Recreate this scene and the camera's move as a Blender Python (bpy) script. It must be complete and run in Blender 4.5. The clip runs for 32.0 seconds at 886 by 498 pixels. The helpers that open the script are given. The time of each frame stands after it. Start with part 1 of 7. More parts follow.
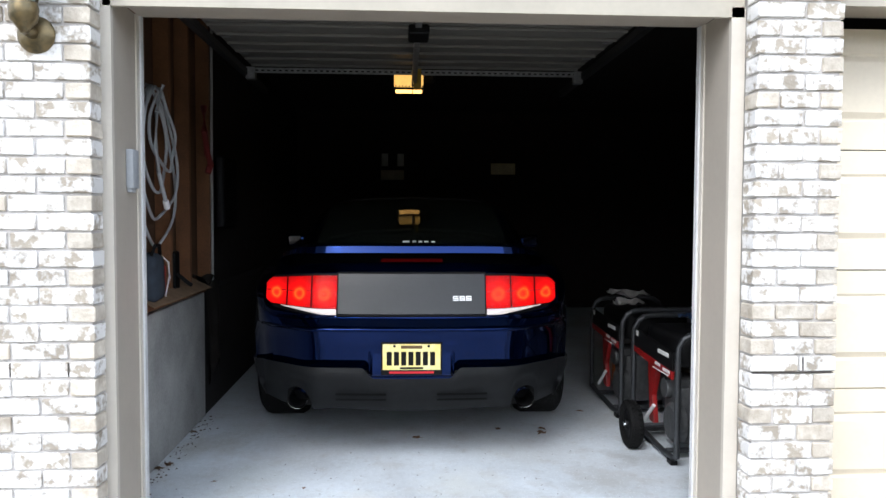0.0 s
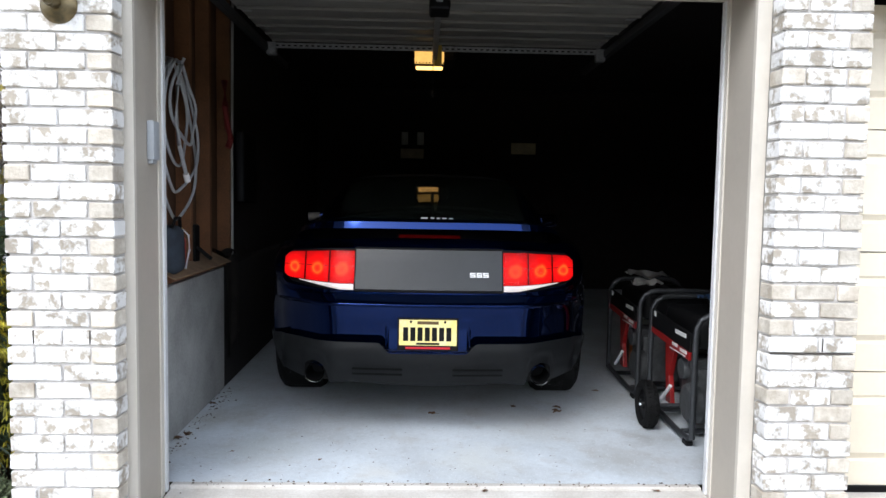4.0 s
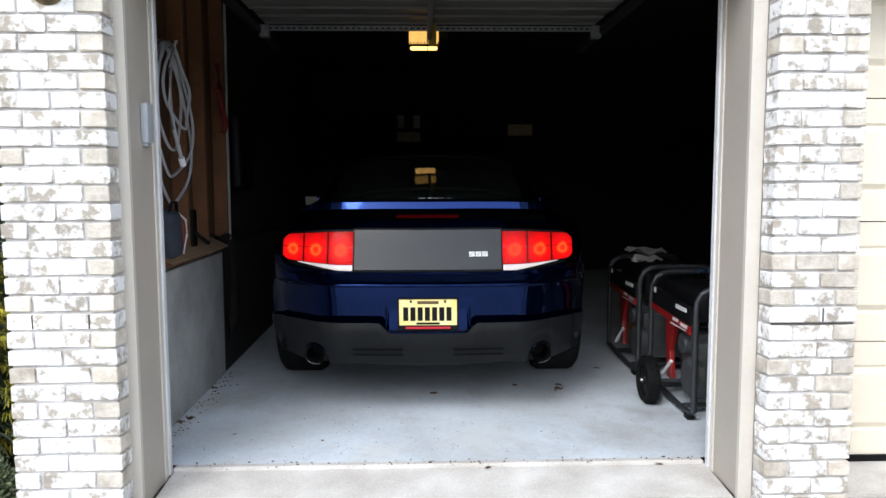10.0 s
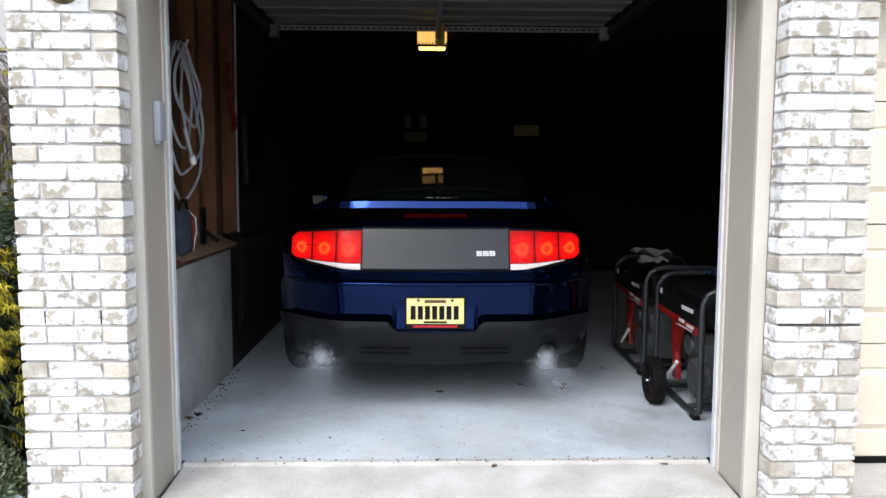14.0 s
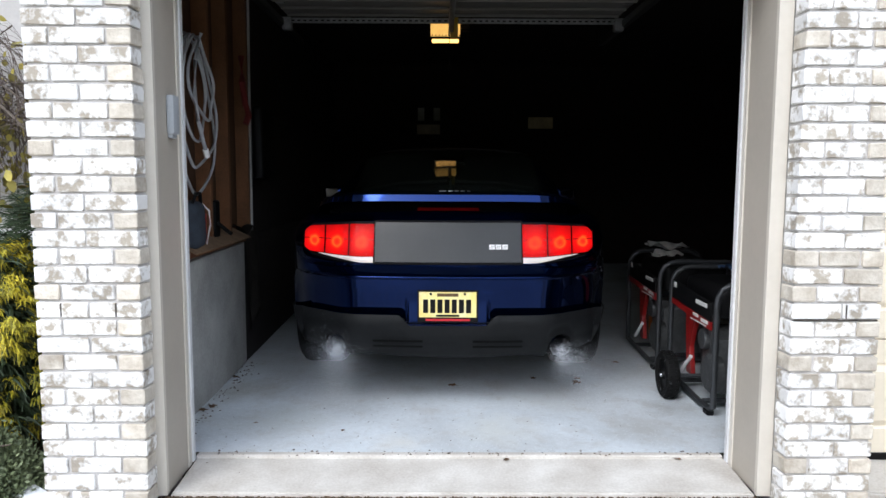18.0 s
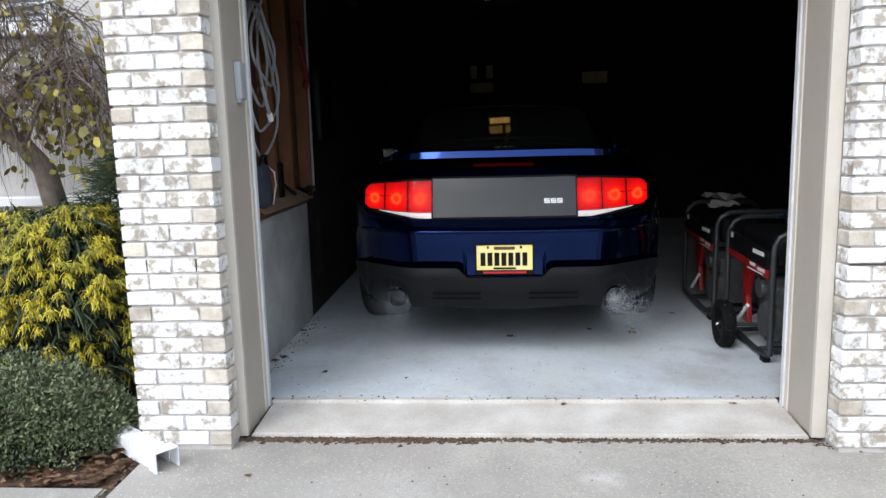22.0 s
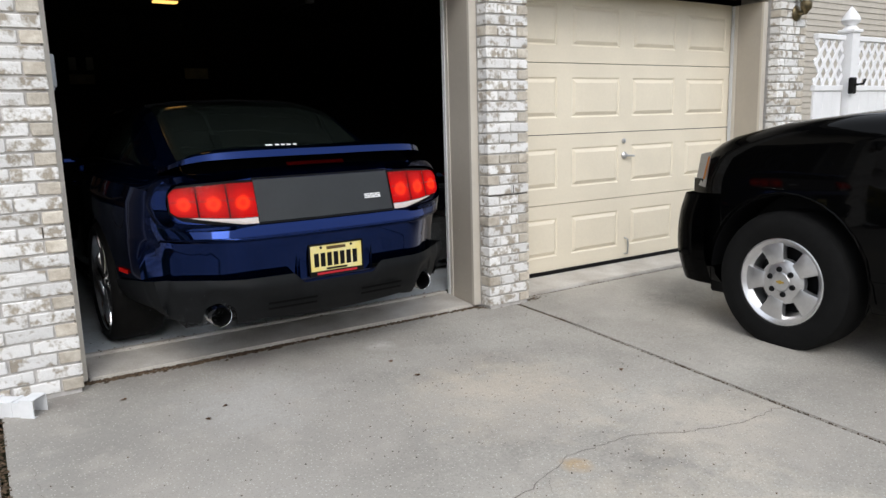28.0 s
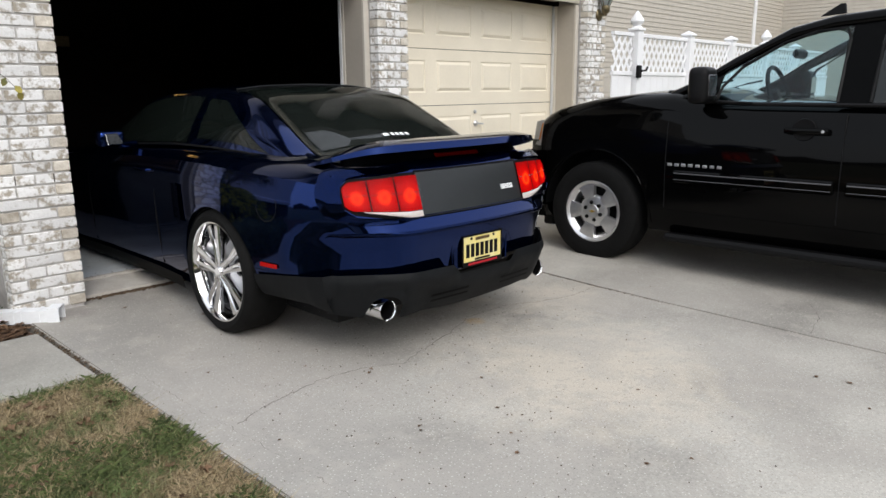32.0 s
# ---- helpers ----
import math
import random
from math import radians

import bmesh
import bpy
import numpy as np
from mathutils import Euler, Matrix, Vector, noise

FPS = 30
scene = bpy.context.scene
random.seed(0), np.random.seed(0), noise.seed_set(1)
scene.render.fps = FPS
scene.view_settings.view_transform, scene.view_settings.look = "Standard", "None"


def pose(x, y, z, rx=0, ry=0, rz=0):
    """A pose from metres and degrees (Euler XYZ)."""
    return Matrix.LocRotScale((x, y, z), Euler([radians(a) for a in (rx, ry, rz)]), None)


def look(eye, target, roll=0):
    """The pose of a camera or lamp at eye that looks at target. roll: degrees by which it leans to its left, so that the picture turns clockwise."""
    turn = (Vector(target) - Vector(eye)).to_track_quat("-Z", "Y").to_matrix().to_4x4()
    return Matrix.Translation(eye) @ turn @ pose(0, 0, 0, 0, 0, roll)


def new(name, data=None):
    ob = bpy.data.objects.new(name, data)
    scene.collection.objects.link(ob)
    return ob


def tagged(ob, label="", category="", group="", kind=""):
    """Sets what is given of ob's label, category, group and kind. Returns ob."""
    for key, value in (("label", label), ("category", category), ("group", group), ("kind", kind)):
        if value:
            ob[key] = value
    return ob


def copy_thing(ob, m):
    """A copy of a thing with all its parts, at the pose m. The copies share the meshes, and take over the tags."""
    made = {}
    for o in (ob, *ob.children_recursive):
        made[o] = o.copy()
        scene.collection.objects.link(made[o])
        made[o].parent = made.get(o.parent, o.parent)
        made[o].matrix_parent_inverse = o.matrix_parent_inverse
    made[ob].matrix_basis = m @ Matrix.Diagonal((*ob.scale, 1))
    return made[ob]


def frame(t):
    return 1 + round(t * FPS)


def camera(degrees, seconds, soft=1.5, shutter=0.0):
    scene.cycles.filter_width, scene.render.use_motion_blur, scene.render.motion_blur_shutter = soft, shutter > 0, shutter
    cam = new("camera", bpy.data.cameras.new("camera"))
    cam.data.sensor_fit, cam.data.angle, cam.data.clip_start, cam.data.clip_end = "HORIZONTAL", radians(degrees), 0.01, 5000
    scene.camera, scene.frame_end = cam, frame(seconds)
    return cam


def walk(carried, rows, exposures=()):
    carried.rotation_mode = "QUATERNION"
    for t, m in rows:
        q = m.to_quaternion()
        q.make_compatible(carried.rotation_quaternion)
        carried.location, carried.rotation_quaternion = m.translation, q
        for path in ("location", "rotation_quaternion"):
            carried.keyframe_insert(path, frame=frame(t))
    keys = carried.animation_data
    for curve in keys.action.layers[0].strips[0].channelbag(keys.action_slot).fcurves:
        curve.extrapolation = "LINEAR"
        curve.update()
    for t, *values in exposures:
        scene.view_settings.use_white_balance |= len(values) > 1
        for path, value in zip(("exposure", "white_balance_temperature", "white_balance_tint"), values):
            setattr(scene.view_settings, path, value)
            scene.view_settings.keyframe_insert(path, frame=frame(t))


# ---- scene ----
cam = camera(63.2, 32.0)
PATH = [
    (0, (-0.097, -3.127, 1.326), (0.014, -1.132, 1.24), 0.2),
    (1, (-0.098, -3.132, 1.321), (0.017, -1.139, 1.199), 0.5),
    (2, (-0.099, -3.12, 1.31), (0.024, -1.127, 1.186), 0.8),
    (3, (-0.083, -3.119, 1.305), (-0.003, -1.126, 1.162), 0.7),
    (6, (-0.104, -3.147, 1.297), (-0.057, -1.152, 1.171), 1.0),
    (7, (-0.095, -3.146, 1.299), (-0.042, -1.151, 1.166), 0.5),
    (8, (-0.094, -3.142, 1.288), (-0.036, -1.149, 1.13), 0.1),
    (9, (-0.087, -3.132, 1.268), (-0.039, -1.14, 1.1), -0.5),
    (10, (-0.088, -3.117, 1.267), (-0.026, -1.126, 1.089), -0.2),
    (11, (-0.082, -3.121, 1.262), (-0.037, -1.13, 1.081), -0.6),
    (12, (-0.096, -3.131, 1.265), (-0.06, -1.139, 1.089), -0.2),
    (13, (-0.101, -3.136, 1.266), (-0.072, -1.143, 1.101), -0.1),
    (14, (-0.106, -3.138, 1.265), (-0.056, -1.146, 1.087), 0.2),
    (17, (-0.102, -3.128, 1.273), (-0.075, -1.139, 1.06), 0.3),
    (18, (-0.1, -3.132, 1.27), (-0.088, -1.142, 1.071), 0.2),
    (19, (-0.116, -3.133, 1.268), (-0.099, -1.142, 1.071), 0.6),
    (20, (-0.107, -3.144, 1.265), (-0.125, -1.152, 1.089), 0.2),
    (21, (-0.099, -3.163, 1.265), (-0.086, -1.173, 1.062), -0.0),
    (21.5, (-0.088, -3.181, 1.247), (-0.174, -1.196, 1.016), 0.6),
    (22, (-0.108, -3.257, 1.252), (-0.249, -1.285, 0.947), -1.5),
    (22.5, (-0.174, -3.412, 1.272), (-0.175, -1.432, 0.991), -1.1),
    (23, (-0.121, -3.631, 1.231), (-0.219, -1.64, 1.069), -1.6),
    (23.5, (-0.155, -3.816, 1.216), (-0.228, -1.833, 0.967), -2.0),
    (24, (-0.196, -4.043, 1.193), (-0.281, -2.058, 0.964), -2.5),
    (24.5, (-0.208, -4.22, 1.204), (-0.117, -2.239, 0.95), -2.4),
    (25, (-0.332, -4.332, 1.179), (0.0, -2.371, 0.967), -1.6),
    (25.5, (-0.563, -4.456, 1.159), (-0.187, -2.511, 0.883), -1.7),
    (27.5, (-1.301, -4.308, 1.158), (-0.672, -2.444, 0.797), -1.6),
    (28, (-1.567, -4.239, 1.224), (-0.504, -2.581, 0.874), -1.6),
    (28.5, (-1.785, -4.306, 1.205), (-0.64, -2.714, 0.807), 0.5),
    (29, (-1.981, -4.431, 1.238), (-0.884, -2.833, 0.746), -1.9),
    (29.5, (-2.165, -4.565, 1.243), (-0.898, -3.074, 0.825), -3.0),
    (30, (-2.325, -4.713, 1.274), (-0.829, -3.467, 0.815), -0.8),
    (30.5, (-2.506, -4.842, 1.274), (-1.025, -3.572, 0.829), 0.4),
    (31, (-2.597, -4.869, 1.294), (-1.256, -3.461, 0.825), -1.8),
    (31.5, (-2.715, -4.918, 1.259), (-1.334, -3.523, 0.879), -0.7),
    (32, (-2.864, -5.003, 1.249), (-1.443, -3.664, 0.817), -0.5),
]
walk(cam, [(t, look(eye, target, roll)) for t, eye, target, roll in PATH],
     exposures=[(0, 0.9, 5950, 10), (9, 0.82, 5950, 10), (14, 0.80, 5950, 10), (18, 0.70, 5950, 10), (20, 0.66, 5950, 10), (21.5, 0.64, 5950, 10), (23.0, 0.5, 6150, 10), (24.1, 0.45, 6200, 10), (24.8, 0.08, 6250, 10), (25.5, 0.0, 6150, 10), (27.5, 0.08, 6200, 10), (28.0, 0.0, 6350, 10), (29.0, -0.08, 6650, 10), (31.0, 0.0, 6650, 10), (32, 0.06, 6450, 10)])

# the coupe's way: seconds, place on the ground, height, heading in degrees
CAR = [(t, pose(x, y, z, 0, 0, yaw)) for t, x, y, z, yaw in (
    (0, -0.052, 0.56, 0.07, -1.0), (21.4, -0.052, 0.56, 0.07, -1.0), (23, -0.052, 0.53, 0.07, -1.3), (24, -0.053, 0.45, 0.07, -2.2),
    (24.5, -0.05, 0.40, 0.07, -3.6), (25, -0.042, 0.372, 0.07, -3.9), (25.5, -0.049, 0.33, 0.07, -3.6), (26.5, -0.05, 0.0, 0.05, 0.0), (27.5, -0.047, -0.508, 0.016, 3.2),
    (28, -0.031, -0.80, 0.0, 2.5), (28.5, -0.025, -1.115, -0.065, 2.2), (29, -0.03, -1.51, -0.10, 1.8), (29.5, -0.008, -1.83, -0.115, 0.7),
    (30, -0.012, -1.99, -0.1, 0.35), (30.5, -0.028, -2.09, -0.09, 0.15), (31, -0.018, -2.18, -0.095, -0.1), (31.5, 0.0, -2.335, -0.105, -0.6),
    (32, 0.018, -2.572, -0.112, -1.4))]


# ---- world, sun, exposure ----
world = bpy.data.worlds.new("overcast_sky")
scene.world = world
world.use_nodes = True
wn, wl = world.node_tree.nodes, world.node_tree.links
sky = wn.new("ShaderNodeTexSky")
sky.sky_type = 'NISHITA'
sky.sun_disc = False
sky.sun_elevation = radians(38)
sky.sun_rotation = radians(205)
sky.dust_density = 4.0
sky.air_density = 1.0
whiten = wn.new("ShaderNodeMix")
whiten.data_type = 'RGBA'
whiten.inputs[0].default_value = 0.75
wl.new(sky.outputs[0], whiten.inputs[6])
whiten.inputs[7].default_value = (9.0, 9.4, 10.0, 1)
wl.new(whiten.outputs[2], wn["Background"].inputs[0])
wn["Background"].inputs[1].default_value = 0.16
sun = new("sun", bpy.data.lights.new("sun", 'SUN'))
sun.data.energy, sun.data.angle, sun.data.color = 1.1, radians(25), (1.0, 0.98, 0.95)
sun.matrix_world = look((-6, -10, 12), (0, 0, 0))


# ---- materials ----
def mat(name, color, rough=0.6, metal=0.0, var=0.15, scale=8.0, fine=60.0, bump=0.0, coat=0.0, emit=None, strength=0.0,
        spec=0.5, second=None, per_object=0.0, trans=0.0, bump_scale=None, island=0.0):
    m = bpy.data.materials.new(name)
    m.use_nodes = True
    n, l = m.node_tree.nodes, m.node_tree.links
    b = n["Principled BSDF"]
    b.inputs["Roughness"].default_value = rough
    b.inputs["Metallic"].default_value = metal
    b.inputs["Coat Weight"].default_value = coat
    b.inputs["Coat Roughness"].default_value = 0.03
    b.inputs["Specular IOR Level"].default_value = spec
    b.inputs["Transmission Weight"].default_value = trans
    if var <= 0 and per_object <= 0:
        b.inputs["Base Color"].default_value = (*color, 1)
    else:
        co = n.new("ShaderNodeTexCoord")
        a = n.new("ShaderNodeTexNoise")
        a.inputs["Scale"].default_value, a.inputs["Detail"].default_value = scale, 6
        f = n.new("ShaderNodeTexNoise")
        f.inputs["Scale"].default_value, f.inputs["Detail"].default_value = fine, 3
        where = co.outputs["Object"]
        if per_object:
            shift = n.new("ShaderNodeVectorMath")
            shift.operation = 'MULTIPLY_ADD'
            shift.inputs[1].default_value = (37.0, 23.0, 51.0)
            l.new(n.new("ShaderNodeObjectInfo").outputs["Random"], shift.inputs[0])
            l.new(where, shift.inputs[2])
            where = shift.outputs[0]
        l.new(where, a.inputs["Vector"])
        l.new(where, f.inputs["Vector"])
        add = n.new("ShaderNodeMath")
        add.operation = 'MULTIPLY_ADD'
        add.inputs[1].default_value = 0.4
        l.new(f.outputs["Fac"], add.inputs[0])
        l.new(a.outputs["Fac"], add.inputs[2])
        ramp = n.new("ShaderNodeValToRGB")
        ramp.color_ramp.elements[0].position, ramp.color_ramp.elements[1].position = 0.48, 0.92
        dark = second or tuple(c * (1 - var) for c in color)
        light = color if second else tuple(min(1, c * (1 + var)) for c in color)
        ramp.color_ramp.elements[0].color, ramp.color_ramp.elements[1].color = (*dark, 1), (*light, 1)
        l.new(add.outputs[0], ramp.inputs[0])
        out = ramp.outputs[0]
        if per_object or island:
            src = n.new("ShaderNodeObjectInfo").outputs["Random"] if per_object else n.new("ShaderNodeNewGeometry").outputs["Random Per Island"]
            r = n.new("ShaderNodeMapRange")
            r.inputs[3].default_value, r.inputs[4].default_value = 1 - max(per_object, island), 1 + max(per_object, island) * 0.4
            l.new(src, r.inputs[0])
            mul = n.new("ShaderNodeVectorMath")
            mul.operation = 'MULTIPLY'
            l.new(out, mul.inputs[0])
            l.new(r.outputs[0], mul.inputs[1])
            out = mul.outputs[0]
        l.new(out, b.inputs["Base Color"])
        if bump:
            bu = n.new("ShaderNodeBump")
            bu.inputs["Strength"].default_value, bu.inputs["Distance"].default_value = bump, 0.01
            if bump_scale:
                h = n.new("ShaderNodeTexNoise")
                h.inputs["Scale"].default_value, h.inputs["Detail"].default_value = bump_scale, 4
                l.new(co.outputs["Object"], h.inputs["Vector"])
                l.new(h.outputs["Fac"], bu.inputs["Height"])
            else:
                l.new(add.outputs[0], bu.inputs["Height"])
            l.new(bu.outputs[0], b.inputs["Normal"])
    if emit:
        b.inputs["Emission Color"].default_value = (*emit, 1)
        b.inputs["Emission Strength"].default_value = strength
    return m


M_CONC = mat("driveway_concrete", (0.48, 0.455, 0.405), 0.85, var=0.16, scale=1.3, fine=70, bump=0.55, second=(0.24, 0.225, 0.20))
M_APRON = mat("apron_concrete", (0.64, 0.615, 0.57), 0.8, var=0.2, scale=4, fine=90, bump=0.3, second=(0.42, 0.385, 0.34))
M_FLOOR = mat("garage_concrete", (0.66, 0.71, 0.75), 0.5, var=0.2, scale=2.2, fine=40, bump=0.12, second=(0.50, 0.54, 0.57))
M_MORTAR = mat("mortar", (0.52, 0.50, 0.48), 0.95, var=0.15, scale=20, fine=200, bump=0.3)
M_BRICK = mat("white_brick", (0.84, 0.83, 0.81), 0.9, scale=15, fine=55, bump=0.9, second=(0.40, 0.355, 0.29), per_object=0.18)
for nd in M_BRICK.node_tree.nodes:
    if nd.type == 'VALTORGB':
        nd.color_ramp.elements[0].position, nd.color_ramp.elements[1].position = 0.575, 0.715
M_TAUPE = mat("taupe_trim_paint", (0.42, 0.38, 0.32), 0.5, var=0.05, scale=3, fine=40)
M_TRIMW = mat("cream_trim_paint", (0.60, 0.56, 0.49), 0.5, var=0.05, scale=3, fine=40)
# head over the door, a darker beige than the cream trim
M_HEAD = mat("beige_head", (0.43, 0.395, 0.325), 0.55, var=0.08, scale=3, fine=40)
M_STOP = mat("vinyl_stop", (0.62, 0.63, 0.64), 0.5, var=0.12, scale=5, fine=60)
M_DOOR = mat("cream_door_paint", (0.82, 0.745, 0.60), 0.45, var=0.05, scale=2, fine=50)
M_STUD = mat("stud_wood", (0.15, 0.065, 0.025), 0.8, var=0.3, scale=6, fine=80, bump=0.2)
M_SHEATH = mat("brown_sheathing", (0.07, 0.032, 0.013), 0.85, var=0.3, scale=4, fine=60)
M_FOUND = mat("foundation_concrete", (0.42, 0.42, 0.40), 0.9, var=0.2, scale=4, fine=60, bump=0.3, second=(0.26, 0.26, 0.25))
# near-black base that carries the shade of the deep garage and the bay
M_SHADEWALL = mat("shade_black_wall", (0.016, 0.014, 0.013), 0.9, var=0.2)
M_SIDING = mat("taupe_siding", (0.50, 0.46, 0.40), 0.6, var=0.06)
M_STUCCO = mat("grey_house_siding", (0.50, 0.48, 0.46), 0.8, var=0.08)
M_WHITE = mat("white_vinyl", (0.90, 0.90, 0.91), 0.35, var=0.05, scale=3)
M_BLACK = mat("black_plastic", (0.005, 0.005, 0.0055), 0.5, var=0.2, spec=0.15)
M_RUBBER = mat("tyre_rubber", (0.005, 0.005, 0.005), 0.8, spec=0.15, var=0.3, scale=20, bump=0.2)
M_BLUE = mat("dark_blue_car_paint", (0.0024, 0.0155, 0.090), 0.06, metal=0.97, var=0.0, coat=0.28)
M_SUVP = mat("black_car_paint", (0.0012, 0.0012, 0.0013), 0.05, var=0.0, coat=0.13, spec=0.05)
M_MATTE = mat("matte_black_panel", (0.036, 0.040, 0.043), 0.36, var=0.1, scale=5, spec=0.8)
M_VAL = mat("charcoal_bumper_plastic", (0.014, 0.0155, 0.0175), 0.5, spec=0.3, var=0.1, scale=30, bump=0.1, fine=300)
M_CHROME = mat("chrome", (0.85, 0.85, 0.86), 0.06, metal=1.0, var=0)
M_ALU = mat("cast_aluminium", (0.62, 0.62, 0.63), 0.3, metal=0.85, var=0.1)
M_GLASS = mat("tinted_glass", (0.012, 0.016, 0.014), 0.03, var=0, spec=0.8)
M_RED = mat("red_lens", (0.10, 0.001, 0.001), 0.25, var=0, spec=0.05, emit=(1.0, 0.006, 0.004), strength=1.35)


def paint_bulb_glow(m):
    """Paints an unseen bulb's glow into the lens emission: a ring that fades outward."""
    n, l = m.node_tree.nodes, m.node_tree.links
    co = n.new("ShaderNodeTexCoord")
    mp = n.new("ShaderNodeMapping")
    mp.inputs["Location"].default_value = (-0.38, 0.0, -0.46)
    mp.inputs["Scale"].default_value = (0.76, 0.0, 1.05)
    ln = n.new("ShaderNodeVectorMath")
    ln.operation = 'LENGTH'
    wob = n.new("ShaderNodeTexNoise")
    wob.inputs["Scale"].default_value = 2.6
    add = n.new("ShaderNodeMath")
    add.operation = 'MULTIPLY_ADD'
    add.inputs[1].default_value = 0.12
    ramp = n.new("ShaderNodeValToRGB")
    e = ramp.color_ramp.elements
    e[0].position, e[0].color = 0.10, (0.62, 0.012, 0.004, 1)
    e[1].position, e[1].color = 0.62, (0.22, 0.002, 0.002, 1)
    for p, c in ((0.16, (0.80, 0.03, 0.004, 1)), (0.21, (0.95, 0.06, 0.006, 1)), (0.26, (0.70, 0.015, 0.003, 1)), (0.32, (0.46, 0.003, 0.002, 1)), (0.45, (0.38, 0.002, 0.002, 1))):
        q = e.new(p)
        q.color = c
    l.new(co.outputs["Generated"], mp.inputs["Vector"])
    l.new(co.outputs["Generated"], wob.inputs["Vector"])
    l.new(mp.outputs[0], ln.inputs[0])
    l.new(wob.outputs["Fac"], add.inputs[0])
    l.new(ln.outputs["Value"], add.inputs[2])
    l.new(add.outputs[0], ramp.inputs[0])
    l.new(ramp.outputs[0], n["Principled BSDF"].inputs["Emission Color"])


paint_bulb_glow(M_RED)
M_REVERSE = mat("reverse_lens", (0.75, 0.68, 0.66), 0.1, var=0, coat=0.6, emit=(1.0, 0.9, 0.8), strength=0.15)



def add_stain(m, places, tint, dirt=0.55):
    """Blotches at fixed places, oil and rust spots and wide darker or paler areas, with ragged edges, and pale
    aggregate specks.
    """
    n, l = m.node_tree.nodes, m.node_tree.links
    b = n["Principled BSDF"]
    out = b.inputs["Base Color"].links[0].from_socket
    co = n.new("ShaderNodeTexCoord")
    wob = n.new("ShaderNodeTexNoise")
    wob.inputs["Scale"].default_value, wob.inputs["Detail"].default_value = 9, 5
    l.new(co.outputs["Object"], wob.inputs["Vector"])
    for x, y, r, col in places:
        d = n.new("ShaderNodeVectorMath")
        d.operation = 'DISTANCE'
        d.inputs[1].default_value = (x, y, -0.09)
        l.new(co.outputs["Object"], d.inputs[0])
        a = n.new("ShaderNodeMath")
        a.operation = 'MULTIPLY_ADD'
        a.inputs[1].default_value = -1.1 * r
        l.new(wob.outputs["Fac"], a.inputs[0])
        l.new(d.outputs["Value"], a.inputs[2])
        k = n.new("ShaderNodeMapRange")
        k.inputs[1].default_value, k.inputs[2].default_value = r * 0.45, -r * 0.25
        k.inputs[3].default_value, k.inputs[4].default_value = 0.0, 0.75
        l.new(a.outputs[0], k.inputs[0])
        mx = n.new("ShaderNodeMix")
        mx.data_type = 'RGBA'
        l.new(k.outputs[0], mx.inputs[0])
        l.new(out, mx.inputs[6])
        mx.inputs[7].default_value = (*col, 1)
        out = mx.outputs[2]
    for size, lo, col in ((1.7, 0.40, (0.36, 0.335, 0.30)), (7.0, 0.34, (0.40, 0.37, 0.33)), (28.0, 0.30, (0.33, 0.31, 0.28)), (150.0, 0.32, (0.21, 0.19, 0.17))):
        # weathered blotches and fine pits
        w = n.new("ShaderNodeTexNoise")
        w.inputs["Scale"].default_value, w.inputs["Detail"].default_value = size, 4
        l.new(co.outputs["Object"], w.inputs["Vector"])
        k = n.new("ShaderNodeMapRange")
        k.inputs[1].default_value, k.inputs[2].default_value = lo + 0.12, lo
        k.inputs[3].default_value, k.inputs[4].default_value = 0.0, dirt
        l.new(w.outputs["Fac"], k.inputs[0])
        mx = n.new("ShaderNodeMix")
        mx.data_type = 'RGBA'
        l.new(k.outputs[0], mx.inputs[0])
        l.new(out, mx.inputs[6])
        mx.inputs[7].default_value = (*col, 1)
        out = mx.outputs[2]
    sp = n.new("ShaderNodeTexVoronoi")
    sp.inputs["Scale"].default_value = 62
    l.new(co.outputs["Object"], sp.inputs["Vector"])
    k = n.new("ShaderNodeMapRange")
    k.inputs[1].default_value, k.inputs[2].default_value = 0.24, 0.10
    k.inputs[3].default_value, k.inputs[4].default_value = 0.0, 0.65
    l.new(sp.outputs["Distance"], k.inputs[0])
    mx = n.new("ShaderNodeMix")
    mx.data_type = 'RGBA'
    l.new(k.outputs[0], mx.inputs[0])
    l.new(out, mx.inputs[6])
    mx.inputs[7].default_value = (*tint, 1)
    l.new(mx.outputs[2], b.inputs["Base Color"])


add_stain(M_CONC, [(-1.55, -2.4, 1.1, (0.30, 0.285, 0.26)), (-1.5, -3.6, 0.9, (0.31, 0.295, 0.27)), (-0.7, -1.6, 1.0, (0.33, 0.31, 0.28)), (-1.3, -1.1, 0.8, (0.27, 0.255, 0.23)), (-1.2, -2.2, 0.8, (0.385, 0.36, 0.325)), (-2.3, -1.15, 0.9, (0.34, 0.325, 0.30)), (-0.9, -0.44, 0.22, (0.30, 0.28, 0.25)), (-0.45, -0.46, 0.2, (0.36, 0.33, 0.30)), (0.1, -3.2, 0.9, (0.53, 0.47, 0.385)), (1.0, -2.4, 0.5, (0.52, 0.465, 0.39)), (0.245, -2.32, 0.075, (0.42, 0.29, 0.14)), (-0.55, -1.0, 0.5, (0.42, 0.40, 0.37)), (0.835, -4.07, 0.05, (0.20, 0.16, 0.12)), (0.845, -4.18, 0.06, (0.16, 0.12, 0.09)), (0.3, -0.62, 0.12, (0.62, 0.60, 0.57)), (0.5, -1.6, 0.6, (0.50, 0.44, 0.36)), (-1.35, -0.5, 0.16, (0.24, 0.22, 0.2))], (0.64, 0.615, 0.56))

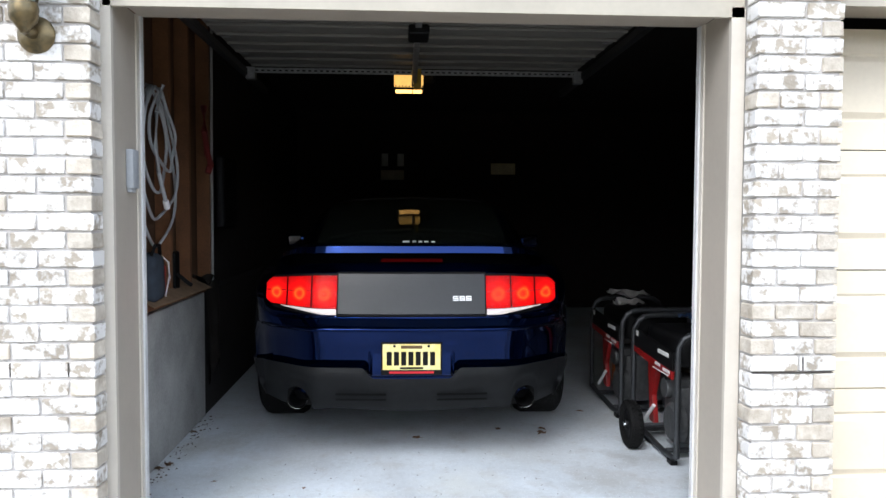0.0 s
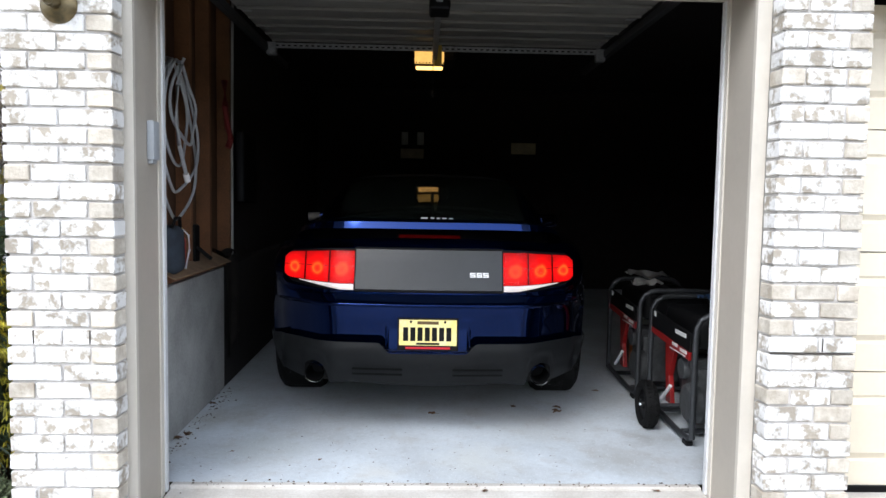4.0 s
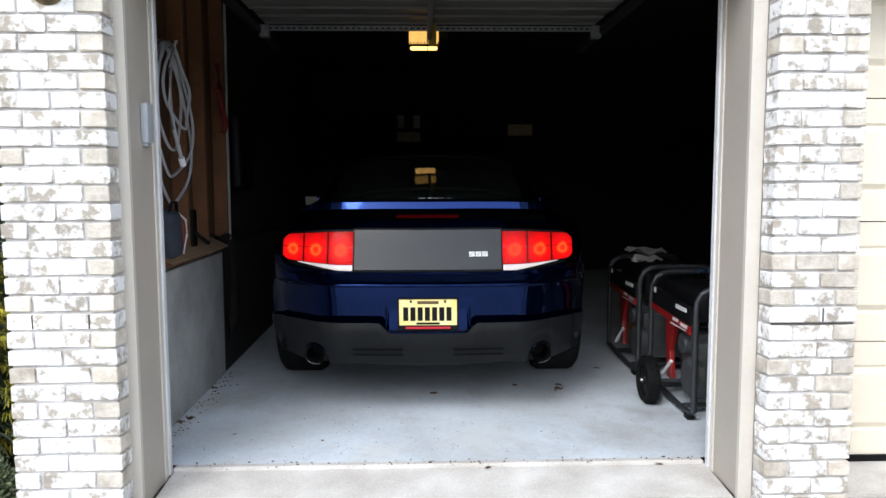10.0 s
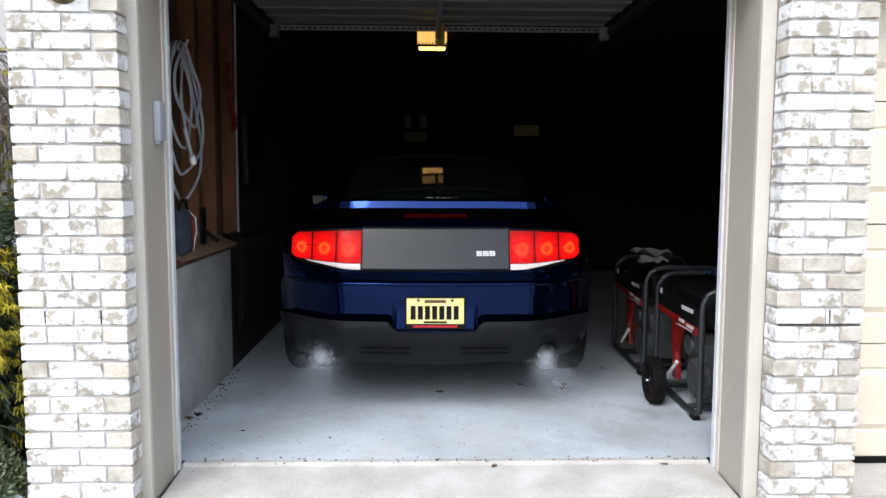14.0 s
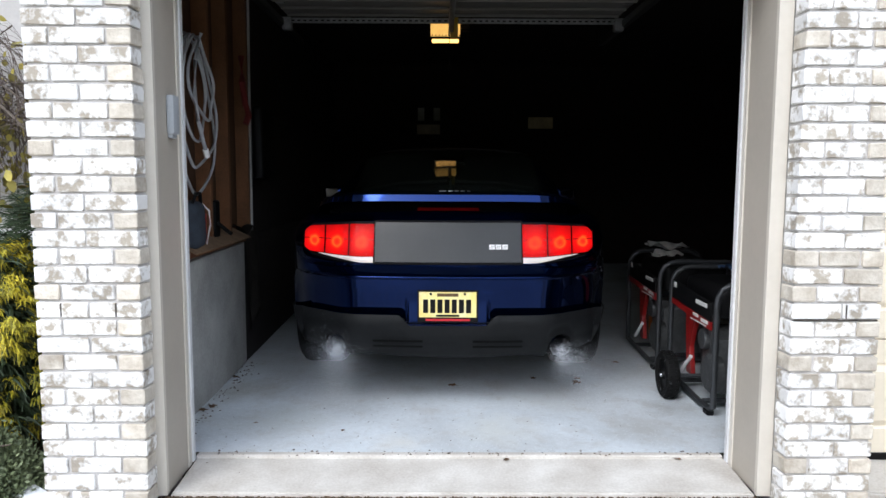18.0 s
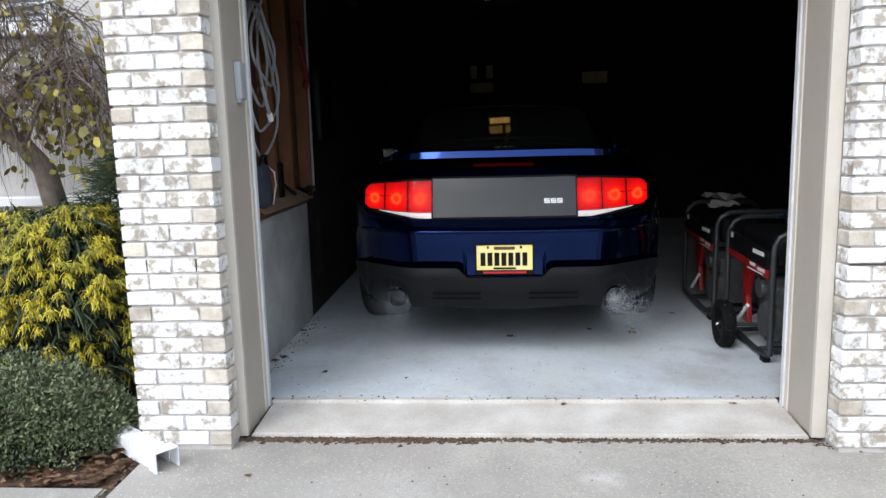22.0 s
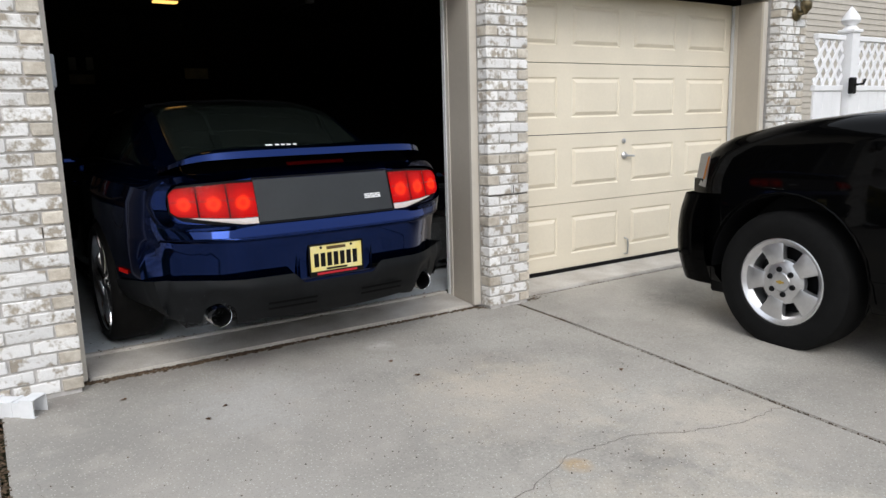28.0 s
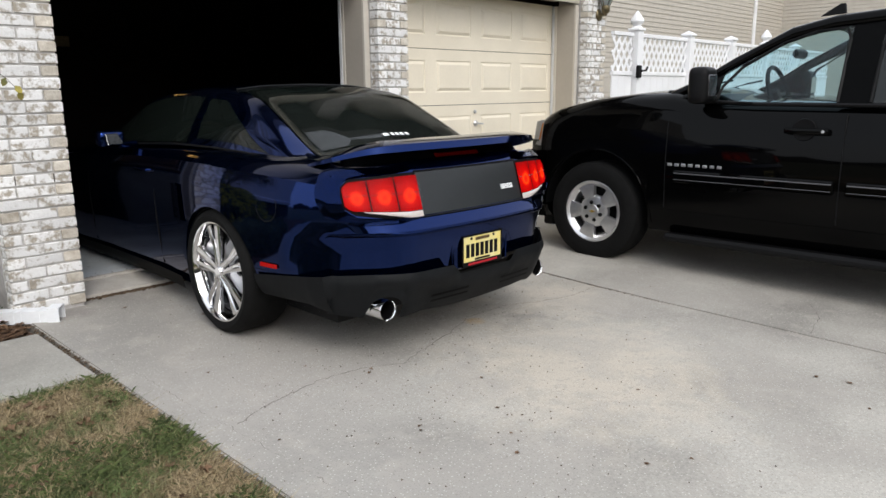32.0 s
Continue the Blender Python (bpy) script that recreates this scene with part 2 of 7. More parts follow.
M_WALK = mat("walkway_concrete", (0.36, 0.345, 0.31), 0.88, var=0.16, scale=1.6, fine=60, bump=0.4, second=(0.24, 0.228, 0.20))
add_stain(M_WALK, [(-2.2, -1.0, 0.5, (0.24, 0.23, 0.2))], (0.50, 0.48, 0.43))
add_stain(M_FLOOR, [(-0.9, 0.5, 0.35, (0.52, 0.56, 0.56)), (0.2, 0.35, 0.3, (0.60, 0.62, 0.60)), (0.9, 0.35, 0.25, (0.40, 0.41, 0.40)), (-1.2, 1.0, 0.3, (0.36, 0.36, 0.33)), (1.15, 0.7, 0.22, (0.34, 0.35, 0.35)), (0.5, 0.9, 0.35, (0.56, 0.60, 0.62)), (-0.3, 0.18, 0.2, (0.62, 0.62, 0.59))], (0.76, 0.79, 0.81), 0.18)

# ---- mesh helpers ----
def part(name, bm, material, parent=None, label="", smooth=False, kind="", category="", group=""):
    me = bpy.data.meshes.new(name)
    bmesh.ops.recalc_face_normals(bm, faces=bm.faces)
    if smooth:
        for f in bm.faces:
            f.smooth = True
    bm.to_mesh(me)
    bm.free()
    me.materials.append(material)
    if smooth:
        me.set_sharp_from_angle(angle=radians(38))
    ob = new(name, me)
    if parent:
        ob.parent = parent
    return tagged(ob, label, category, group, kind)


def box(x0, x1, y0, y1, z0, z1, bevel=0.0, bm=None, seg=1):
    own = bm is None
    b = bmesh.new()
    vs = [b.verts.new((x, y, z)) for x in (x0, x1) for y in (y0, y1) for z in (z0, z1)]
    for q in ((0, 1, 3, 2), (4, 6, 7, 5), (0, 4, 5, 1), (2, 3, 7, 6), (0, 2, 6, 4), (1, 5, 7, 3)):
        b.faces.new([vs[i] for i in q])
    if bevel:
        bmesh.ops.bevel(b, geom=list(b.edges), offset=bevel, segments=seg, affect='EDGES', profile=0.6)
    if own:
        return b
    merge(bm, b)
    return bm


def merge(bm, b, m=None):
    if m is not None:
        bmesh.ops.transform(b, matrix=m, verts=b.verts)
    me = bpy.data.meshes.new("tmp")
    b.to_mesh(me)
    b.free()
    bm.from_mesh(me)
    bpy.data.meshes.remove(me)
    return bm


def lathe(profile, n=32, axis='x', close=False, arc=2 * math.pi):
    """Spin (radius, along) pairs about an axis."""
    b = bmesh.new()
    rings = []
    full = abs(arc - 2 * math.pi) < 1e-6
    for i in range(n if full else n + 1):
        a = arc * i / n
        c, s = math.cos(a), math.sin(a)
        ring = []
        for r, h in profile:
            p = {'x': (h, r * c, r * s), 'y': (r * c, h, r * s), 'z': (r * c, r * s, h)}[axis]
            ring.append(b.verts.new(p))
        rings.append(ring)
    m = len(profile)
    for i in range(n):
        r0, r1 = rings[i], rings[(i + 1) % len(rings)]
        for j in range(m if close else m - 1):
            k = (j + 1) % m
            try:
                b.faces.new((r0[j], r0[k], r1[k], r1[j]))
            except ValueError:
                pass
    bmesh.ops.remove_doubles(b, verts=b.verts, dist=1e-5)
    return b


def tube(points, r, n=8, closed=False, bm=None):
    """A round bar along points."""
    pts = [Vector(p) for p in points]
    b = bmesh.new()
    rings = []
    up = Vector((0.13, 0.21, 0.97))
    for i, p in enumerate(pts):
        a = pts[i - 1] if (i or closed) else p
        c = pts[(i + 1) % len(pts)] if (i + 1 < len(pts) or closed) else p
        d = (c - a).normalized()
        s = d.cross(up)
        if s.length < 0.05:
            s = d.cross(Vector((1, 0, 0)))
        s.normalize()
        t = s.cross(d).normalized()
        rr = r[i] if isinstance(r, (list, tuple)) else r
        rings.append([b.verts.new(p + (s * math.cos(2 * math.pi * k / n) + t * math.sin(2 * math.pi * k / n)) * rr) for k in range(n)])
    count = len(pts) if closed else len(pts) - 1
    for i in range(count):
        r0, r1 = rings[i], rings[(i + 1) % len(pts)]
        best = min(range(n), key=lambda o: (r0[0].co - r1[o].co).length)
        for k in range(n):
            b.faces.new((r0[k], r0[(k + 1) % n], r1[(k + 1 + best) % n], r1[(k + best) % n]))
    if not closed:
        b.faces.new(rings[0])
        b.faces.new(list(reversed(rings[-1])))
    if bm is None:
        return b
    return merge(bm, b)


def grid(fn, nu, nv):
    """A sheet of fn(u, v), u and v from 0 to 1."""
    b = bmesh.new()
    v = [[b.verts.new(fn(i / nu, j / nv)) for j in range(nv + 1)] for i in range(nu + 1)]
    for i in range(nu):
        for j in range(nv):
            b.faces.new((v[i][j], v[i + 1][j], v[i + 1][j + 1], v[i][j + 1]))
    return b


def thicken(b, d):
    bmesh.ops.solidify(b, geom=list(b.faces), thickness=d)
    return b


def prism(poly, axis, a, c, bevel=0.0):
    """A flat outline pulled from a to c along an axis; poly gives the other two coordinates in order."""
    def p(u, v, w):
        return {'x': (w, u, v), 'y': (u, w, v), 'z': (u, v, w)}[axis]
    b = bmesh.new()
    lo = [b.verts.new(p(u, v, a)) for u, v in poly]
    hi = [b.verts.new(p(u, v, c)) for u, v in poly]
    b.faces.new(lo)
    b.faces.new(list(reversed(hi)))
    n = len(poly)
    for i in range(n):
        b.faces.new((lo[i], hi[i], hi[(i + 1) % n], lo[(i + 1) % n]))
    bmesh.ops.recalc_face_normals(b, faces=b.faces)
    if bevel:
        bmesh.ops.bevel(b, geom=list(b.edges), offset=bevel, segments=2, affect='EDGES', profile=0.6)
    return b


def cut(ob, cutters):
    """Subtract closed meshes from an object's mesh."""
    for cb in cutters:
        me = bpy.data.meshes.new("cutter")
        bmesh.ops.recalc_face_normals(cb, faces=cb.faces)
        cb.to_mesh(me)
        cb.free()
        c = new("cutter", me)
        md = ob.modifiers.new("cut", 'BOOLEAN')
        md.operation, md.object, md.solver = 'DIFFERENCE', c, 'EXACT'
        dg = bpy.context.evaluated_depsgraph_get()
        res = bpy.data.meshes.new_from_object(ob.evaluated_get(dg))
        ob.modifiers.remove(md)
        ob.data = res
        bpy.data.objects.remove(c)
    return ob


def thing(name, label, category, m=None, group=""):
    e = new(name)
    e.empty_display_size = 0.1
    if m is not None:
        e.matrix_world = m
    return tagged(e, label, category, group)


def lerp(table, x):
    """Piecewise linear lookup in (x, y) pairs."""
    if x <= table[0][0]:
        return table[0][1]
    for (a, b), (c, d) in zip(table, table[1:]):
        if x <= c:
            return b + (d - b) * (x - a) / (c - a)
    return table[-1][1]


def smooth_lerp(table, x):
    if x <= table[0][0]:
        return table[0][1]
    for (a, b), (c, d) in zip(table, table[1:]):
        if x <= c:
            k = (x - a) / (c - a)
            return b + (d - b) * k * k * (3 - 2 * k)
    return table[-1][1]


# ---- ground ----
def drive_z(y):
    return -0.05 + 0.025 * (y + 0.27)


part("ground", grid(lambda u, v: (-60 + 120 * u, -60 + 120 * v, -0.16 if v > 0.474 else drive_z(max(-12.0, -60 + 120 * v)) - 0.05), 40, 40), mat("lawn_soil", (0.09, 0.085, 0.04), 0.95, var=0.3, scale=3, second=(0.05, 0.055, 0.02)), kind="structure", label="dull lawn and soil round the house", category="ground")


def slab(name, poly, top, thick, m, label):
    b = bmesh.new()
    up = [b.verts.new((x, y, top(y))) for x, y in poly]
    dn = [b.verts.new((x, y, top(y) - thick)) for x, y in poly]
    b.faces.new(up)
    b.faces.new(list(reversed(dn)))
    n = len(poly)
    for i in range(n):
        b.faces.new((up[i], dn[i], dn[(i + 1) % n], up[(i + 1) % n]))
    bmesh.ops.recalc_face_normals(b, faces=b.faces)
    eds = [e for e in b.edges if all(v in up for v in e.verts)]
    bmesh.ops.bevel(b, geom=eds, offset=0.008, segments=2, affect='EDGES')
    return part(name, b, m, kind="structure", label=label, category="pavement")


slab("driveway_slab", [(-1.61, -9), (1.385, -9), (1.395, -3.0), (1.41, -2.44), (1.50, -0.9), (1.505, -0.285), (-1.60, -0.285)], drive_z, 0.12, M_CONC, "worn light concrete driveway slab with fine cracks")
slab("driveway_slab", [(1.40, -9), (5.4, -9), (5.4, -0.285), (1.52, -0.285), (1.515, -0.9), (1.425, -2.44), (1.41, -3.0)], drive_z, 0.12, M_CONC, "worn light concrete driveway slab with fine cracks")
slab("walkway_slab", [(-4.5, -1.53), (-1.63, -1.53), (-1.63, -0.72), (-4.5, -0.72)], drive_z, 0.10, M_WALK, "narrow concrete walk beside the drive")
slab("garage_apron", [(-1.20, -0.27), (1.21, -0.27), (1.21, 0.10), (-1.20, 0.10)], lambda y: -0.03 + 0.08 * (y + 0.27), 0.15, M_APRON, "pale concrete apron under the open garage door")
slab("garage_apron", [(1.66, -0.27), (4.37, -0.27), (4.37, 0.10), (1.66, 0.10)], lambda y: -0.03 + 0.08 * (y + 0.27), 0.15, M_APRON, "pale concrete apron under the closed garage door")


def floor_z(y):
    return 0.006 + 0.015 * max(y, 0)


part("floor", grid(lambda u, v: (-1.46 + 6.1 * u, 0.075 + 6.525 * v, floor_z(0.1 + 6.5 * v) + 0.001), 12, 16), M_FLOOR, kind="structure", label="smooth grey concrete garage floor", category="floor")

# ---- garage shell ----
WALL_T = 2.75
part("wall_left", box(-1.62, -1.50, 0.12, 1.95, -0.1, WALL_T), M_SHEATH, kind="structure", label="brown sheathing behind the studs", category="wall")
# from here back the garage's darkness is in the surface colour
part("wall_left", box(-1.62, -1.50, 1.951, 6.6, -0.1, WALL_T), M_SHADEWALL, kind="structure", label="far part of the garage wall, shade put in as near-black", category="wall")
part("wall_back", box(-1.62, 4.76, 6.6, 6.72, -0.1, WALL_T), M_SHADEWALL, kind="structure", label="rear garage wall, shade put in as near-black", category="wall")
part("wall_right", box(4.64, 4.76, 0.12, 6.6, -0.1, WALL_T), M_SHADEWALL, kind="structure", label="side garage wall, shade put in as near-black", category="wall")
part("ceiling", box(-1.62, 4.76, 0.0, 6.72, WALL_T, WALL_T + 0.15), M_SHADEWALL, kind="structure", label="garage ceiling, shade put in as near-black", category="ceiling")
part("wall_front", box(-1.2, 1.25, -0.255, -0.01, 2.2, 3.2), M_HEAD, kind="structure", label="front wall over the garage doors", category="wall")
part("wall_front", box(1.62, 4.42, -0.255, -0.01, 2.26, 3.2), M_TRIMW, kind="structure", label="front wall over the garage doors", category="wall")
roof = part("roof", prism([(-0.60, 3.16), (3.2, 5.30), (3.2, 5.42), (-0.62, 3.26)], 'x', -1.9, 5.1), mat("grey_roof_shingle", (0.16, 0.155, 0.15), 0.9, var=0.3, scale=9, fine=60, bump=0.5), kind="structure", label="grey shingle roof over the garage", category="roof")
for i in range(26):
    f0 = i / 26
    rb = box(-1.9, 5.1, 0.0, 0.19, 0.0, 0.012)
    bmesh.ops.transform(rb, matrix=pose(0, -0.62 + 3.82 * f0, 3.262 + 2.16 * f0, 31.5, 0, 0), verts=rb.verts)
    part("shingle_course", rb, bpy.data.materials["grey_roof_shingle"], roof)
# the same curb further in, with its shade put into the colour
part("foundation_wall", prism([(1.63, -0.1), (6.5, -0.1), (6.5, 0.84), (1.63, 0.84)], 'x', -1.50, -1.39, 0.01), M_SHADEWALL, kind="structure", label="rear stretch of the concrete foundation curb, shade put in as near-black", category="wall")
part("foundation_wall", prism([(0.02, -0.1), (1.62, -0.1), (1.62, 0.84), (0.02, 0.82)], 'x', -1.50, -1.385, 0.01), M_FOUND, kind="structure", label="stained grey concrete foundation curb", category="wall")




def pier(x0, x1, name):
    return part(name, box(x0 + 0.011, x1 - 0.011, -0.389, 0.0, -0.12, 3.2), M_MORTAR, kind="structure", label="whitewashed brick garage pier with grey mortar", category="wall")


pier_1 = pier(-1.645, -1.24, "wall_pier_1")
pier_2 = pier(1.265, 1.607, "wall_pier_2")
pier_3 = pier(4.43, 4.83, "wall_pier_3")


# ---- trim round the doors ----
def jamb(x, side, top=2.17):
    # the jamb's colour is darker than that of the corner trim
    part("trim", box(min(x, x + 0.03 * side), max(x, x + 0.03 * side), -0.262, 0.0, -0.03, top), M_TAUPE, kind="structure", label="taupe door jamb, darker than the corner trim", category="trim")
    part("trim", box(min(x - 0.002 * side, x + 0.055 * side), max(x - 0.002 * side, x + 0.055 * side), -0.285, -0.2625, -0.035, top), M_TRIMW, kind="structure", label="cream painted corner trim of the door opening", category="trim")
    part("trim", box(min(x - 0.014 * side, x + 0.028 * side), max(x - 0.014 * side, x + 0.028 * side), 0.002, 0.03, -0.01, top), M_STOP, kind="structure", label="pale vinyl door stop", category="trim")
    part("trim", box(min(x - 0.006 * side, x + 0.02 * side), max(x - 0.006 * side, x + 0.02 * side), -0.03, 0.0015, -0.02, top), M_TRIMW, kind="structure", label="cream stop moulding", category="trim")


jamb(-1.212, -1)
jamb(1.215, 1)
jamb(1.66, -1)
jamb(4.365, 1)
for x0, x1, hz in ((-1.24, 1.265, 0.0), (1.607, 4.43, 0.055)):
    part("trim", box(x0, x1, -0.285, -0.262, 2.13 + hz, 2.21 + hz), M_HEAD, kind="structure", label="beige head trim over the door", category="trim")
    part("trim", box(x0 + 0.03, x1 - 0.05, -0.262, 0.03, 2.172 + hz, 2.20 + hz), M_TAUPE, kind="structure", label="taupe head jamb", category="trim")
part("floor_lip", box(-1.2, 1.2, 0.034, 0.0765, -0.03, floor_z(0.08) + 0.003, 0.006), M_APRON, kind="structure", label="worn pale concrete lip of the floor", category="floor")


# ---- the coupe: x to its right, y ahead, z up, number plate at y 0 ----
REAR_Y = [(0.19, 0.30), (0.40, 0.24), (0.43, 0.04), (0.45, 0.022), (0.56, 0.010), (0.655, -0.014), (0.678, -0.026), (0.690, -0.024), (0.752, 0.034), (0.954, 0.095), (1.0, 0.13), (1.06, 0.20)]
VAL_Y = [(0.19, 0.14), (0.26, 0.05), (0.32, 0.012), (0.45, -0.028), (0.56, -0.028)]
HALF_W = [(0.1, 0.77), (0.25, 0.845), (0.35, 0.880), (0.6, 0.922), (0.85, 0.952), (1.1, 0.966), (1.35, 0.960), (1.9, 0.91), (2.8, 0.895), (3.6, 0.915), (4.1, 0.90), (4.5, 0.83), (4.75, 0.70)]
SHOULDER = [(0.1, 0.965), (0.6, 1.005), (1.2, 1.03), (1.8, 1.03), (2.4, 1.01), (3.4, 0.955), (4.2, 0.87), (4.6, 0.76), (4.75, 0.66)]
SIDE = [(0.84, 0.19), (0.955, 0.23), (0.985, 0.33), (0.99, 0.46), (0.998, 0.58), (1.0, 0.655), (0.999, 0.684), (0.998, 0.752), (0.99, 0.84)]


def plan(x, z=0.85):
    """How far the tail curves forward away from the middle: the bumper turns sooner than the lamps above it."""
    a = abs(x)
    k = min(1.0, max(0.0, (0.735 - z) / 0.06))
    past = max(0.0, a - 0.46) ** 2 / 0.28 if a < 0.60 else a - 0.53
    return 0.03 * (min(a, 0.53) / 0.53) ** 2 + (0.40 + 0.45 * k) * past + (0.14 - 0.06 * k) * (max(0.0, a - 0.77) / 0.09) ** 2


def rear(x, z, off=0.0):
    return (x, lerp(REAR_Y, z) + plan(x, z) - off, z)


def low(x, z, off=0.0):
    return (x, lerp(VAL_Y, z) + plan(x, z) - off, z)


def side_x(y, z):
    return lerp(HALF_W, y) * lerp([(c, a) for a, c in SIDE] + [(0.92, 0.966), (0.98, 0.92)], z)


def ring_points(y, first):
    w, sh = lerp(HALF_W, y), lerp(SHOULDER, y)
    k = (sh - 0.19) / (0.965 - 0.19)
    right = [(a * w, 0.19 + (c - 0.19) * k) for a, c in SIDE] + [(0.966 * w, sh - 0.055), (0.91 * w, sh - 0.012), (0.74 * w, sh + 0.018)]
    n = 36
    top = []
    for i in range(1, n):
        f = 1 - 2 * i / n
        top.append((0.74 * w * f, right[-1][1] + 0.022 * (1 - f * f)))
    zb = lerp([(0.8, 0.36), (1.3, 0.19)], y)
    right = [(x, zb + (z - 0.19) * (0.46 - zb) / 0.27 if z < 0.46 else z) for x, z in right]
    left = [(-x, z) for x, z in reversed(right)]
    bottom = [(right[0][0] * (2 * i / n - 1), right[0][1]) for i in range(1, n)]
    pts = right + top + left + bottom
    if first:
        return [rear(x, z) for x, z in pts]
    return [(x, y, z) for x, z in pts]


def glide(table, x):
    """Smooth curve through (x, y) pairs."""
    n = len(table)
    i = max(0, min(n - 2, sum(1 for a, _ in table if a <= x) - 1))
    (x0, y0), (x1, y1) = table[i], table[i + 1]
    s = [(table[min(n - 1, k + 1)][1] - table[max(0, k - 1)][1]) / (table[min(n - 1, k + 1)][0] - table[max(0, k - 1)][0]) for k in (i, i + 1)]
    if i == 0:
        s[0] = 0.0 if abs(table[1][1] - table[0][1]) < 0.02 else s[0]
    h = x1 - x0
    t = min(1.0, max(0.0, (x - x0) / h))
    return (2 * t ** 3 - 3 * t ** 2 + 1) * y0 + (t ** 3 - 2 * t ** 2 + t) * h * s[0] + (3 * t ** 2 - 2 * t ** 3) * y1 + (t ** 3 - t ** 2) * h * s[1]


def coupe_body():
    b = bmesh.new()
    ys = [0.3, 0.42, 0.55, 0.7, 0.9, 1.05, 1.2, 1.35, 1.6, 1.9, 2.3, 2.8, 3.2, 3.6, 3.9, 4.2, 4.45, 4.6, 4.75]
    rings = [[b.verts.new(p) for p in ring_points(y, i == 0)] for i, y in enumerate(ys)]
    m = len(rings[0])
    for r0, r1 in zip(rings, rings[1:]):
        for k in range(m):
            b.faces.new((r0[k], r0[(k + 1) % m], r1[(k + 1) % m], r1[k]))
    n, h = 36, 12
    for ring, first in ((rings[0], True), (rings[-1], False)):
        rows = []
        for j in range(h):
            r, l = ring[j], ring[2 * h + n - 2 - j]
            if j == 0:
                mid = [ring[2 * h + 2 * n - 3 - i] for i in range(n - 1)]
            elif j == h - 1:
                mid = [ring[h + i] for i in range(n - 1)]
            else:
                mid = []
                for i in range(1, n):
                    f = i / n
                    x, z = r.co.x + (l.co.x - r.co.x) * f, r.co.z
                    mid.append(b.verts.new(rear(x, z) if first else (x, r.co.y + 0.06 * (1 - (2 * f - 1) ** 2), z)))
            rows.append([r] + mid + [l])
        for a, c in zip(rows, rows[1:]):
            for i in range(n):
                b.faces.new((a[i], a[i + 1], c[i + 1], c[i]))
    bmesh.ops.recalc_face_normals(b, faces=b.faces)
    return b


CAB = {
    "belt_w": [(0.5, 0.70), (0.9, 0.74), (1.3, 0.775), (2.0, 0.80), (2.8, 0.79), (3.3, 0.74), (3.6, 0.66)],
    "belt_z": [(0.5, 0.995), (0.9, 1.015), (1.2, 1.035), (1.8, 1.04), (2.4, 1.015), (3.4, 0.965), (3.6, 0.955)],
    "roof_w": [(0.5, 0.66), (0.8, 0.65), (1.1, 0.62), (1.5, 0.58), (2.3, 0.56), (2.7, 0.57), (3.3, 0.62), (3.6, 0.62)],
    "roof_z": [(0.5, 1.0), (0.65, 1.066), (0.85, 1.170), (1.18, 1.335), (1.35, 1.378), (1.6, 1.398), (1.9, 1.41), (2.3, 1.40), (2.65, 1.345), (3.0, 1.20), (3.3, 1.08), (3.6, 0.96)],
}


def cabin_point(y, v, off=0.0):
    """v from -1 to 1 round the cabin's arch, 0 on the roof's middle."""
    bw, bz, rw, rz = (lerp(CAB[k], y) for k in ("belt_w", "belt_z", "roof_w", "roof_z"))
    s = -1 if v < 0 else 1
    v = abs(v)
    rail = max(bz + 0.01, rz - 0.05)
    pts = [(0.0, (0.0, rz)), (0.3, (0.55 * rw, rz - 0.008)), (0.5, (0.9 * rw, rz - 0.028)), (0.56, (rw, rail)), (0.8, ((rw + bw) / 2 + 0.015, (rail + bz) / 2)), (1.0, (bw, bz))]
    x = lerp([(a, p[0]) for a, p in pts], v)
    z = lerp([(a, p[1]) for a, p in pts], v)
    k = min(1.0, max(0.0, (v - 0.45) / 0.2))
    return (s * (x + off * k), y, z + off * (1 - k))


def cabin_patch(y0, y1, va, vb, off, nu=14, nv=14, y0b=None, y1b=None):
    """Glass laid over the cabin; y0b, y1b: its ends at vb where they differ."""
    def f(u, v):
        a = y0 + ((y0b if y0b is not None else y0) - y0) * v
        c = y1 + ((y1b if y1b is not None else y1) - y1) * v
        return cabin_point(a + (c - a) * u, va + (vb - va) * v, off)
    return grid(f, nu, nv)


